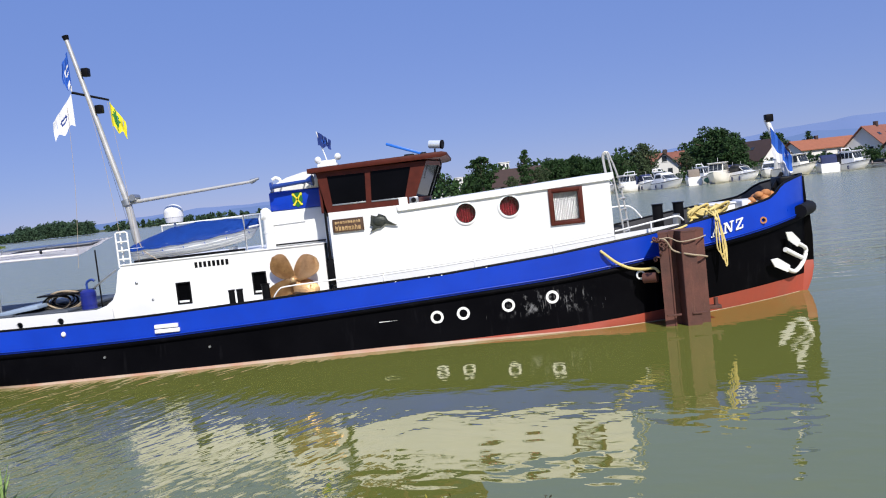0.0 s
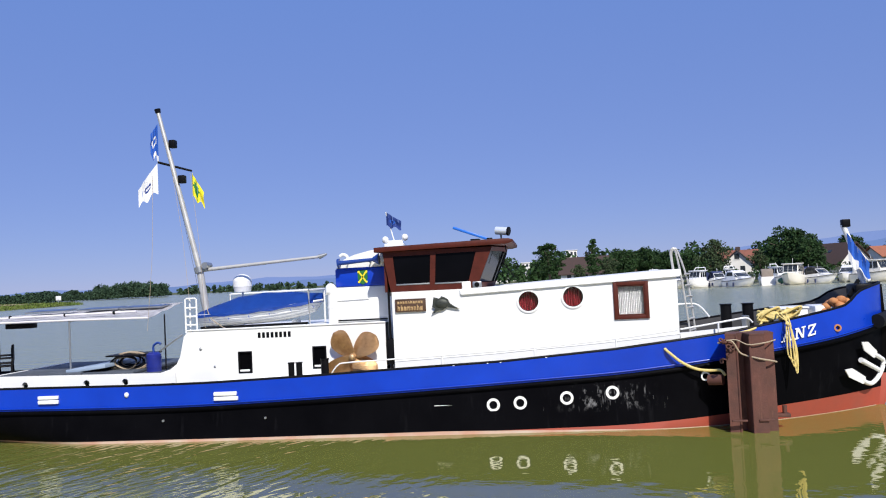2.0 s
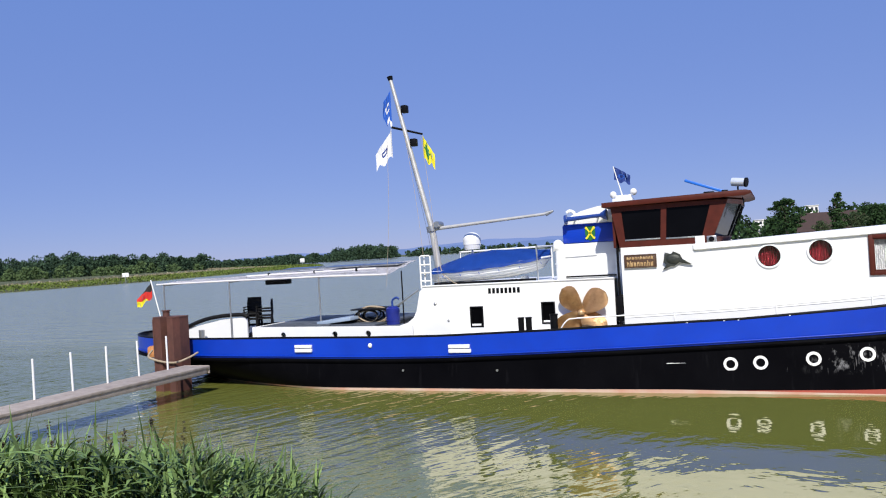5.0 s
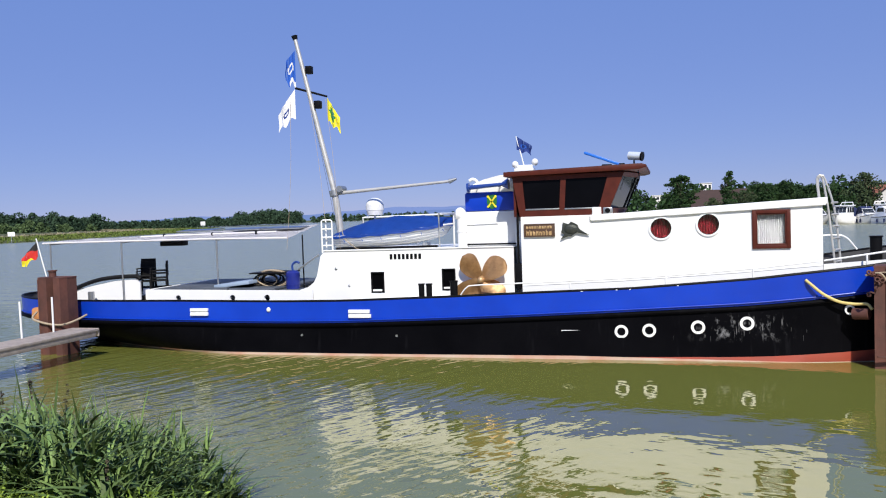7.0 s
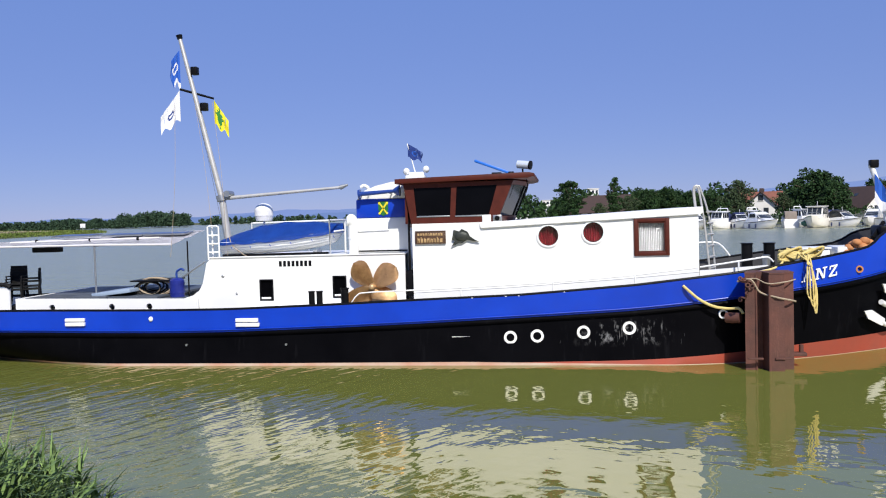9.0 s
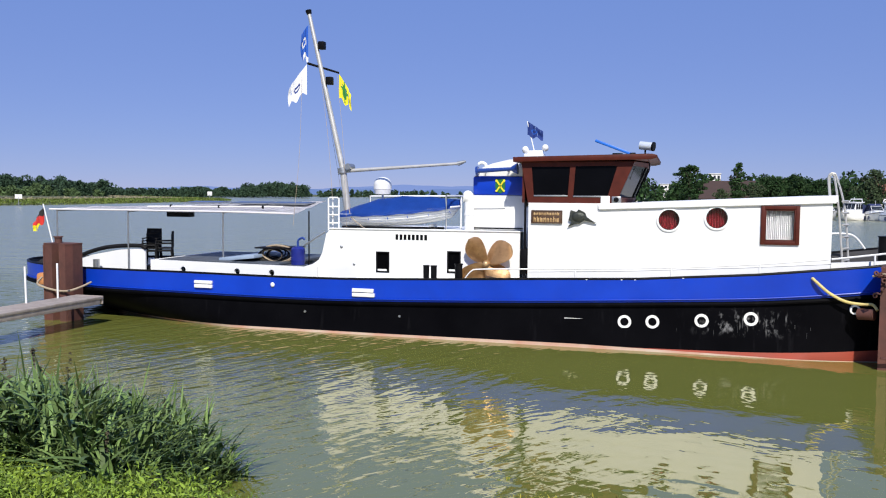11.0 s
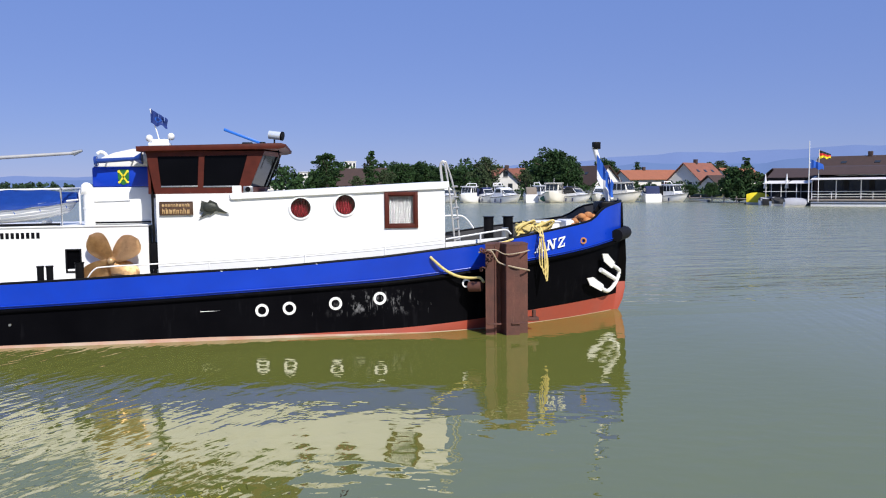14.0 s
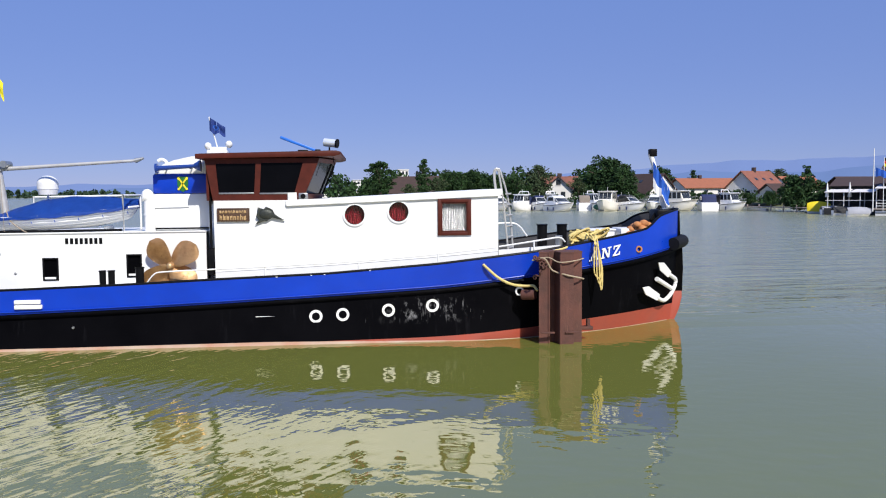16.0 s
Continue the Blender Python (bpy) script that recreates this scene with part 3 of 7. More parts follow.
# low coaming and hatches on the after deck
coam = thing("cargo_hatch", (-10.7, MID, 1.0), "low white hatch coaming with grey covers on the after deck", "hatch")
bm = wall_with_holes([(-13.2, 0.95), (-8.1, 0.95), (-8.1, 1.62), (-13.2, 1.68)], [circle(x, 1.43, 0.085, 14) for x in (-12.2, -10.5, -9.45)], 0.6, 0.66)
part("coaming", bm, WHITE, coam, "white steel coaming with round drain holes")
part("coaming", box((-13.2, 4.34, 0.95), (-8.1, 4.40, 1.65), 0.01), WHITE, coam)
part("coaming", box((-13.26, 0.6, 0.95), (-13.2, 4.4, 1.68), 0.01), WHITE, coam)
for x0, x1, dz in ((-13.1, -11.95, 0.0), (-11.9, -10.75, 0.02), (-10.7, -9.3, 0.0)):
    part("hatch_cover", box((x0, 0.75, 1.60 + dz), (x1, 4.3, 1.68 + dz), 0.02), DECK, coam, "grey steel hatch cover")
tilt = pose(0, 0, 0, 0, -6, 0)
PALEBLUE = mat("pale_blue_board", (0.30, 0.38, 0.48), (0.25, 0.32, 0.42), 3, 0.4, bump=0.05)
part("raised_cover", box((-11.25, 0.9, 1.72), (-10.15, 3.3, 1.82), 0.015, turn=tilt), PALEBLUE, coam, "pale hatch lid propped at a slant")

# ---- cabin ----
C0, C1, CY = -2.42, 4.42, 0.55
outline = [(C0, 1.25), (C1, 1.65), (C1, 3.56), (-0.73, 3.40), (C0, 3.40)]
holes = [circle(0.915, 3.03, 0.245), circle(1.98, 3.09, 0.245), rect(3.02, 2.58, 3.66, 3.31)]
cabin = part("cabin", wall_with_holes(outline, holes, CY, CY + 0.08), WHITE, ship, "long white cabin side with two round ports and a square window")
part("far_side", wall_with_holes(outline, [], 2 * MID - CY - 0.08, 2 * MID - CY), WHITE, cabin)
part("front_wall", box((C1 - 0.07, CY + 0.08, 1.65), (C1, 2 * MID - CY - 0.08, 3.55), 0), WHITE, cabin)
part("back_wall", box((C0, CY + 0.08, 1.25), (C0 + 0.07, 2 * MID - CY - 0.08, 3.38), 0), WHITE, cabin)
bm = slab([(-0.73, 3.27), (4.52, 3.48), (4.52, 3.63), (-0.73, 3.385)], CY - 0.06, 2 * MID - CY + 0.06, bevel=0.02)
part("cabin_roof", bm, WHITE, cabin, "white cabin roof with a rounded edge")
part("roof_under_wheelhouse", box((C0, CY + 0.08, 3.34), (-0.6, 2 * MID - CY - 0.08, 3.40), 0), WHITE, cabin)
part("roof_moulding", pipe([(-0.7, CY - 0.045, 3.27), (4.48, CY - 0.045, 3.47)], 0.022, 6), WHITE, cabin)
part("foot_moulding", pipe([(C0, CY - 0.005, 1.70), (0, CY - 0.005, 1.80), (2.6, CY - 0.005, 1.96), (C1, CY - 0.005, 2.10)], 0.007, 6), WHITE, cabin)
for x, z in ((0.915, 3.03), (1.98, 3.09)):
    p = part("porthole", ring(x, z, 0.238, 0.282, CY - 0.03, CY + 0.03, 36), WHITE, cabin, "white rimmed round port with a red curtain")
    part("rubber_gasket", ring(x, z, 0.226, 0.239, CY - 0.02, CY + 0.06, 36), DARK, p)
    part("port_glass", rod((x, CY + 0.03, z), (x, CY + 0.036, z), 0.23, n=32), GLASS, p).visible_shadow = False
    bm = bmesh.new()
    vs = []
    for k in range(49):
        xx = x - 0.27 + 0.54 * k / 48
        yy = CY + 0.115 + 0.022 * math.sin(k * 1.15)
        vs.append([bm.verts.new((xx, yy, zz)) for zz in (z - 0.28, z + 0.28)])
    for va, vb in zip(vs, vs[1:]):
        bm.faces.new((va[0], vb[0], vb[1], va[1]))
    bmesh.ops.solidify(bm, geom=bm.faces[:], thickness=0.004)
    part("curtain", bm, REDCLOTH, p, "pleated red curtain")
win = part("window", frame_bars(2.93, 2.50, 3.75, 3.39, 0.085, CY - 0.045, CY + 0.04), BROWN, cabin, "square red-brown window frame with white net curtain")
part("inner_frame", frame_bars(3.015, 2.585, 3.665, 3.305, 0.03, CY - 0.025, CY + 0.05), BROWN, win)
part("pane", box((3.03, CY + 0.02, 2.6), (3.65, CY + 0.026, 3.29), 0), GLASS, win).visible_shadow = False
bm = bmesh.new()
vs = []
for k in range(121):
    xx = 2.98 + 0.74 * k / 120
    yy = CY + 0.10 + 0.013 * math.sin(k * 0.95)
    vs.append([bm.verts.new((xx, yy, zz)) for zz in (2.55, 3.34)])
for va, vb in zip(vs, vs[1:]):
    bm.faces.new((va[0], vb[0], vb[1], va[1]))
bmesh.ops.solidify(bm, geom=bm.faces[:], thickness=0.004)
part("curtain", bm, CURTAIN, win, "white pleated net curtain")
# dark passage between deckhouse and cabin
part("companion_door", box((-2.66, 1.15, 1.35), (-2.42, 1.2, 3.3), 0.005), WHITE, ship)
part("passage_rail", pipe([(-2.53, 0.72, 1.5), (-2.53, 0.72, 3.5)], 0.03, 8), PITCH, ship)
# black block put where the door opening lies in shade
part("passage_shade", box((-2.63, 0.68, 1.62), (-2.45, 1.1, 2.24), 0.01), PITCH, ship, "black block standing in for the shaded passage opening")

# ---- wheelhouse ----
H0, H1, HY, HB, HT = -2.44, -0.32, 0.58, 3.40, 4.40
side = [(H0, HB), (H1, HB), (0.10, HT), (-2.62, HT)]
holes = [[(-2.30, 3.56), (-1.47, 3.55), (-1.42, 4.28), (-2.36, 4.28)], [(-1.34, 3.55), (-0.52, 3.55), (-0.30, 4.30), (-1.29, 4.29)]]
house = part("wheelhouse", wall_with_holes(side, holes, HY, HY + 0.07), BROWN, ship, "varnished red-brown wheelhouse with dark windows")
part("far_side", wall_with_holes(side, holes, 2 * MID - HY - 0.07, 2 * MID - HY), BROWN, house)
for h in holes:
    for y in (HY + 0.03, 2 * MID - HY - 0.04):
        bm = slab(h, y, y + 0.006)
        part("side_window", bm, SMOKED, house).visible_shadow = False
    zlo = h[0][1]
    part("window_sill", box((h[0][0], HY - 0.012, zlo - 0.005), (h[1][0], HY + 0.02, zlo + 0.03), 0.004), GREY, house)


ys = np.linspace(HY + 0.07, 2 * MID - HY - 0.07, 4)


def raked(y0, y1, z0, z1, t, material, name, off=0.0):
    """A piece of the raked, three-sided wheelhouse front, between two heights."""
    def fx(y, z):
        return H1 + (0.10 - H1) * (z - HB) / (HT - HB) + float(np.interp(y, ys, (0, 0.29, 0.29, 0)))
    b2 = bmesh.new()
    vs = [b2.verts.new((fx(y, z) + o, y, z)) for o in (off - t, off) for z in (z0, z1) for y in (y0, y1)]
    for q in ((0, 1, 3, 2), (4, 5, 7, 6), (0, 1, 5, 4), (2, 3, 7, 6), (0, 2, 6, 4), (1, 3, 7, 5)):
        b2.faces.new([vs[k] for k in q])
    return part(name, b2, material, house, smooth=0)


for k in range(3):
    raked(ys[k], ys[k + 1], HB, 3.54, 0.06, BROWN, "front_panel")
    raked(ys[k], ys[k + 1], 4.30, HT, 0.06, BROWN, "front_head")
    raked(ys[k] + 0.03, ys[k + 1] - 0.03, 3.54, 4.30, 0.006, FRONTGLASS, "front_window", -0.03).visible_shadow = False
    part("wiper", rod((0.26 if k != 1 else 0.36, ys[k] + 0.6, 4.24), (0.18 if k != 1 else 0.24, ys[k] + 0.75, 3.9), 0.01, n=6), PITCH, house)
for k in range(4):
    raked(ys[k] - (0.03 if k else 0), ys[k] + (0.03 if k < 3 else 0), 3.54, 4.30, 0.06, PITCH, "mullion")
part("back_wall", box((-2.6, HY + 0.07, HB), (-2.54, 2 * MID - HY - 0.07, HT), 0), BROWN, house)
part("wheelhouse_floor", box((H0, HY + 0.07, HB + 0.005), (H1 - 0.02, 2 * MID - HY - 0.07, HB + 0.02), 0), WOODDK, house)
part("helm_console", box((-0.75, 1.6, HB + 0.02), (-0.42, 3.6, 3.78), 0.04), PITCH, house)
part("helm_seat", box((-1.7, 2.2, HB + 0.02), (-1.25, 2.8, 4.0), 0.08), PITCH, house)
roofp = [(-2.80, 4.395), (0.46, 4.44), (0.60, 4.475), (0.61, 4.545), (0.50, 4.575), (-2.80, 4.51)]
roof = part("wheelhouse_roof", slab(roofp, HY - 0.16, 2 * MID - HY + 0.16, bevel=0.015), BROWN, house, "red-brown overhanging roof")
part("roof_skin", slab([(-2.72, 4.505), (0.42, 4.568), (0.42, 4.582), (-2.72, 4.52)], HY - 0.06, 2 * MID - HY + 0.06), LINING, house)
part("cable", pipe(bent([(0.42, 0.62, 4.42), (0.44, 0.62, 4.2), (0.36, 0.62, 4.0), (0.55, 0.64, 3.72), (0.6, 0.64, 3.62)]), 0.012, 6), PITCH, house)

# ---- funnel casing ----
case = part("funnel_casing", box((-4.08, 1.5, 2.66), (-2.66, 3.5, 3.58), 0.04), WHITE, ship, "white engine casing with a blue band")
part("blue_band", box((-4.06, 1.48, 3.58), (-2.64, 3.52, 4.06), 0.04), BLUE, case, "blue painted band with a shield")
arc = [(-2.66, 4.06), (-2.66, 4.52), (-3.1, 4.50), (-3.55, 4.40), (-3.82, 4.30), (-3.98, 4.16), (-4.04, 4.06)]
part("casing_top", slab(arc, 1.5, 3.5, bevel=0.05), WHITE, case, "rounded white casing top")
part("casing_seam", box((-4.1, 1.47, 2.70), (-2.64, 1.50, 2.735), 0), PITCH, case)
part("casing_seam", pipe([(-4.05, 1.49, 3.22), (-3.2, 1.49, 3.24)], 0.012, 6), GREY, case)
GREEN = mat("green_enamel", (0.02, 0.16, 0.03), (0.02, 0.12, 0.03), 20, 0.4, bump=0)
YELLOW = mat("yellow_enamel", (0.75, 0.65, 0.03), (0.7, 0.58, 0.03), 20, 0.4, bump=0)
sx, sz = -3.33, 3.82
shield = part("shield", slab([(sx - 0.13, sz + 0.18), (sx + 0.13, sz + 0.18), (sx + 0.13, sz - 0.04), (sx + 0.08, sz - 0.15), (sx, sz - 0.2), (sx - 0.08, sz - 0.15), (sx - 0.13, sz - 0.04)], 1.462, 1.482), GREEN, case, "green shield with crossed yellow tools")
bm = bmesh.new()
for s in (-1, 1):
    box((sx - 0.02, 1.452, sz - 0.17), (sx + 0.02, 1.461, sz + 0.17), 0, bm, turn=pose(0, 0, 0, 0, 35 * s, 0))
    ball((sx + 0.1 * s, 1.456, sz + 0.13), (0.035, 0.006, 0.035), 10, 6, bm)
    ball((sx + 0.1 * s, 1.456, sz - 0.13), (0.03, 0.006, 0.03), 10, 6, bm)
part("crossed_tools", bm, YELLOW, shield)
# horn
horn = part("air_horn", rod((-3.88, 1.28, 4.20), (-3.0, 1.28, 4.25), 0.06, 0.045), BLUEPAINT, case, "dark blue air horn")
part("horn_bell", rod((-3.0, 1.28, 4.25), (-2.84, 1.28, 4.26), 0.06, 0.15, 16), BLUEPAINT, horn)
part("horn_flange", rod((-3.93, 1.28, 4.195), (-3.87, 1.28, 4.20), 0.12, 0.12, 16), BLUEPAINT, horn)
for x in (-3.7, -3.1):
    part("horn_foot", rod((x, 1.28, 4.2), (x, 1.6, 4.2), 0.02, n=8), BLUEPAINT, horn)
part("top_vent", pipe(bent([(-3.75, 1.7, 4.28), (-3.78, 1.7, 4.38), (-3.88, 1.7, 4.43), (-3.97, 1.7, 4.39)]), 0.045, 10), WHITE, case)
# cowl ventilator
cowl = part("cowl_ventilator", rod((-4.12, 1.35, 2.64), (-4.12, 1.35, 3.44), 0.125, 0.125, 20), WHITE, ship, "white cowl ventilator")
part("cowl_neck", rod((-4.12, 1.35, 3.05), (-4.12, 1.35, 3.10), 0.14, 0.14, 20), WHITE, cowl)
bm = bmesh.new()
seg = []
for k in range(9):
    t = k / 8 * 1.5
    c = Vector((-4.12 - 0.17 * (1 - math.cos(t)), 1.35, 3.40 + 0.16 * math.sin(t)))
    r = (0.125, 0.135, 0.15, 0.165, 0.175, 0.18, 0.17, 0.14, 0.08)[k]
    s = Vector((math.cos(t), 0, math.sin(t)))
    seg.append([bm.verts.new(c + r * (math.cos(q * math.tau / 20) * s + math.sin(q * math.tau / 20) * Vector((0, 1, 0)))) for q in range(20)])
for ra, rb in zip(seg, seg[1:]):
    for q in range(20):
        bm.faces.new((ra[q], ra[(q + 1) % 20], rb[(q + 1) % 20], rb[q]))
bm.faces.new(seg[-1])
part("cowl_hood", bm, WHITE, cowl)

# ---- mast and boom ----
FOOT, KNEE, HEAD = Vector((-7.96, MID, 2.66)), Vector((-8.16, MID, 4.24)), Vector((-9.21, MID, 8.72))
md = HEAD - KNEE
mast = part("mast", rod(FOOT, KNEE + (KNEE - FOOT) * 0.05, 0.10, 0.095, 16), ALLOY, ship, "leaning grey mast with a derrick boom")
part("topmast", rod(KNEE - md * 0.02, HEAD, 0.082, 0.055, 16), ALLOY, mast)
part("mast_band", rod(KNEE - md * 0.015, KNEE + md * 0.02, 0.15, 0.15, 16), GREY, mast)
part("mast_truck", rod(HEAD, HEAD + md * 0.025, 0.07, 0.09, 12), PITCH, mast)
kp = KNEE
boom = part("derrick_boom", rod(kp + Vector((0.1, 0, 0.0)), (-4.62, 2.4, 4.44), 0.055, 0.04, 12), ALLOY, mast, "grey derrick boom")
part("boom_tip", rod((-4.72, 2.4, 4.43), (-4.5, 2.4, 4.50), 0.07, 0.03, 8), GREY, boom)
part("gooseneck", box((-8.10, MID - 0.10, 4.20), (-7.92, MID + 0.10, 4.34), 0.03), GREY, mast)
part("winch_drum", rod((-7.95, MID - 0.18, 4.36), (-7.95, MID + 0.18, 4.36), 0.09, 0.09, 16), GREY, mast)
cr = KNEE + md * 0.67
part("crosstree", rod(cr + Vector((-0.32, -0.19, 0.06)), cr + Vector((0.45, 0.3, -0.17)), 0.035, 0.03, 8), PITCH, mast)
for k, s in ((0.785, 1), (0.56, 0)):
    c = KNEE + md * k
    l = part("mast_light", box(c + Vector((0.08, -0.1, -0.05)), c + Vector((0.26, 0.1, 0.17)), 0.02), PITCH, mast, "black navigation light")
    part("light_bracket", rod(c, c + Vector((0.15, 0, 0.0)), 0.02, n=6), PITCH, l)
for p, q in (((-9.3, 2.2, 6.9), (-8.9, 0.8, 2.7)), ((-8.45, 2.75, 7.0), (-7.4, 0.95, 2.7)), ((-8.9, 2.5, 7.3), (-7.75, 0.9, 2.9)), ((-9.2, 2.5, 8.5), (-8.7, 4.0, 2.7))):
    part("stay", pipe(bent([p, (Vector(p) + Vector(q)) / 2 + Vector((0.06, 0, -0.03)), q], 4), 0.0045, 5), ROPE_G, mast)
part("mast_foot", rod((-7.955, MID, 2.6), (-7.965, MID, 2.72), 0.2, 0.16, 16), GREY, mast)

# ---- rails ----
def rail(name, lines, r, material, label):
    first = part(name, pipe(lines[0], r, 8), material, ship, label)
    for l in lines[1:]:
        part("rail_bar", pipe(l, r, 8), material, first)
    return first


rail("stern_ladder", [[(-7.88, 0.85, 2.60), (-7.88, 0.85, 3.46), (-7.84, 0.85, 3.48), (-7.62, 0.85, 3.48), (-7.58, 0.85, 3.46), (-7.58, 0.85, 2.64)]]
     + [[(-7.88, 0.85, z), (-7.58, 0.85, z)] for z in (2.80, 3.02, 3.24)] + [[(-7.80, 0.95, 2.64), (-7.80, 0.95, 3.48)]], 0.022, WHITE, "white pipe rail at the deckhouse end")
rail("deckhouse_rail", [[(-4.62, 0.9, 2.64), (-4.62, 0.9, 3.55), (-4.62, 4.0, 3.55), (-4.62, 4.0, 2.64)], [(-7.9, 4.1, 3.52), (-4.62, 4.0, 3.55)],
                        [(-7.95, 4.1, 2.64), (-7.95, 4.1, 3.52), (-7.2, 4.1, 3.52)], [(-4.62, 2.4, 2.64), (-4.62, 2.4, 3.55)],
                        [(-6.2, 4.1, 2.64), (-6.2, 4.1, 3.53)]], 0.026, WHITE, "white pipe rail on the deckhouse top")
rail("side_handrail", [bent([(-3.95, 0.12, 1.45), (-3.75, 0.12, 1.70), (-3.5, 0.12, 1.76), (-2.4, 0.12, 1.80), (-1.0, 0.13, 1.85), (1.0, 0.14, 1.94), (2.8, 0.15, 2.07), (4.3, 0.2, 2.22)], 5)]
     + [[(x, 0.14, sheer(x)), (x, 0.14, sheer(x) + 0.24)] for x in (-1.2, 1.0, 2.9)], 0.017, WHITE, "white handrail above the bulwark")
rail("fore_rail", [bent([(4.45, 0.62, 2.20), (5.0, 0.58, 2.28), (5.6, 0.55, 2.37), (5.95, 0.55, 2.41), (6.1, 0.6, 2.3)], 5), [(5.3, 0.5, 1.95), (5.3, 0.5, 2.32)]], 0.022, WHITE, "white pipe rail on the foredeck")
rail("fore_rail", [bent([(4.45, 4.3, 2.60), (5.3, 4.3, 2.64), (5.6, 4.3, 2.56), (5.85, 4.3, 2.25)], 5), [(4.5, 4.3, 2.0), (4.5, 4.3, 2.6)]], 0.024, WHITE, "white pipe rail on the foredeck")
part("fore_plate", slab([(4.45, 1.75), (6.0, 1.95), (6.0, 2.22), (4.45, 2.12)], 0.66, 0.70), WHITE, ship, "white wash plate on the foredeck")
rail("cabin_ladder", [bent([(4.75, 1.0, 1.95), (4.62, 1.0, 3.3), (4.5, 1.0, 4.05), (4.42, 1.0, 4.12), (4.38, 1.0, 4.0), (4.42, 1.0, 3.62)], 5),
                            bent([(4.93, 1.3, 1.95), (4.80, 1.3, 3.3), (4.6, 1.3, 4.05), (4.52, 1.3, 4.12), (4.45, 1.3, 4.0), (4.48, 1.3, 3.62)], 5)]
           + [[(4.75 - 0.012 * k, 1.0, 2.15 + k * 0.27), (4.92 - 0.012 * k, 1.3, 2.15 + k * 0.27)] for k in range(6)], 0.024, ALLOY, "grey tubular ladder at the cabin front")

# ---- awning over the after deck ----
awn = thing("awning", (-12.4, MID, 1.0), "pale canvas sun awning on steel posts over the after deck", "awning")
bm = bmesh.new()
grid = []
for i in range(25):
    x = -17.0 + 8.05 * i / 24
    r = []
    for j in range(9):
        y = 0.95 + 3.1 * j / 8
        sag = 0.05 * abs(math.sin((x + 17.0) / 2.95 * math.pi)) + 0.02 * math.sin(j * 2 + i)
        r.append(bm.verts.new((x - 0.055 * j * i / 24, y, 3.05 + (0.06 + 0.28 * i / 24) * j / 8 + 0.04 * math.sin(math.pi * j / 8) - sag * math.sin(math.pi * j / 8) - 0.02 * sag - 0.004 * (x + 17))))
    grid.append(r)
for ra, rb in zip(grid, grid[1:]):
    for j in range(8):
        bm.faces.new((ra[j], ra[j + 1], rb[j + 1], rb[j]))
bmesh.ops.solidify(bm, geom=bm.faces[:], thickness=0.012)
part("canvas", bm, AWNING, awn, "pale grey canvas")
part("hem", pipe([(-17.0, 0.95, 3.06), (-14.25, 0.95, 3.065), (-11.15, 0.95, 3.06), (-8.95, 0.95, 3.03)], 0.025, 8), AWNING, awn)
for x in (-16.75, -14.27, -11.15):
    for y in (0.98,):
        part("post", rod((x, y, 1.02), (x, y, 3.05 + (0.02 + 0.09 * (x + 17) / 8) * (y - 0.98)), 0.024, n=10), GREY, awn, "thin galvanised post")
    part("cross_bar", rod((x, 0.98, 3.02), (x, 4.02, 3.06 + 0.28 * (x + 17) / 8), 0.022, n=8), GREY, awn)
part("lamp_box", box((-13.2, 1.3, 2.88), (-12.45, 1.6, 3.02), 0.02), PITCH, awn, "dark lamp housing under the awning")
PANEL = mat("solar_cell_glass", (0.012, 0.014, 0.03), (0.02, 0.022, 0.04), 9, 0.15, bump=0)
lean = Matrix.Translation((0, 2.5, 3.24)) @ pose(0, 0, 0.035, 3.6, 0, 0) @ Matrix.Translation((0, -2.5, -3.24))
for k, (x, c) in enumerate(((-13.6, 0), (-12.0, 1), (-10.7, 0))):
    s = thing("solar_panel", (x, 2.5, 3.24), "thin framed solar panel lying on the awning", "solar panel", "solar panels")
    bm = box((x, 2.75, 3.20), (x + 1.25, 3.45, 3.235), 0.006)
    bmesh.ops.transform(bm, matrix=lean, verts=bm.verts)
    part("panel_frame", bm, GREY, s)
    bm = box((x + 0.04, 2.79, 3.238), (x + 1.21, 3.41, 3.242), 0)
    bmesh.ops.transform(bm, matrix=lean, verts=bm.verts)
    part("cell_sheet", bm, PANEL, s)
r = thing("canvas_roll", (-11.2, 2.0, 3.2), "rolled pale canvas lying along the awning top", "canvas roll")
part("roll", pipe([(-14.0, 1.55, 3.16), (-12.5, 1.5, 3.18), (-10.8, 1.55, 3.19), (-9.6, 1.6, 3.20)], 0.03, 10), AWNING, r)
for x in (-13.2, -11.6, -10.2):
    part("strap", rod((x - 0.02, 1.53, 3.19), (x + 0.02, 1.53, 3.19), 0.047, n=10), PITCH, r)

# stern cockpit behind the hatch
st = part("stern_shelter", slab([(-16.6, 1.1), (-13.75, 1.1), (-13.75, 1.95), (-14.6, 1.90), (-15.6, 1.72), (-16.6, 1.50)], 1.05, 1.10), WHITE, ship, "white curved spray plate at the stern")
part("hoop", pipe(bent([(-16.4, 1.05, 1.55), (-15.4, 1.02, 1.88), (-14.7, 1.02, 2.0), (-13.9, 1.04, 2.03), (-13.72, 1.05, 1.95)], 5), 0.06, 8), DARK, st, "black rubber hoop edging")
part("far_plate", slab([(-16.6, 1.1), (-13.75, 1.1), (-13.75, 1.45), (-15.6, 1.42), (-16.6, 1.40)], 3.9, 3.95), WHITE, st)
part("stern_bollard", rod((-15.2, 0.75, 1.0), (-15.2, 0.75, 1.62), 0.09, n=14), GREY, ship)


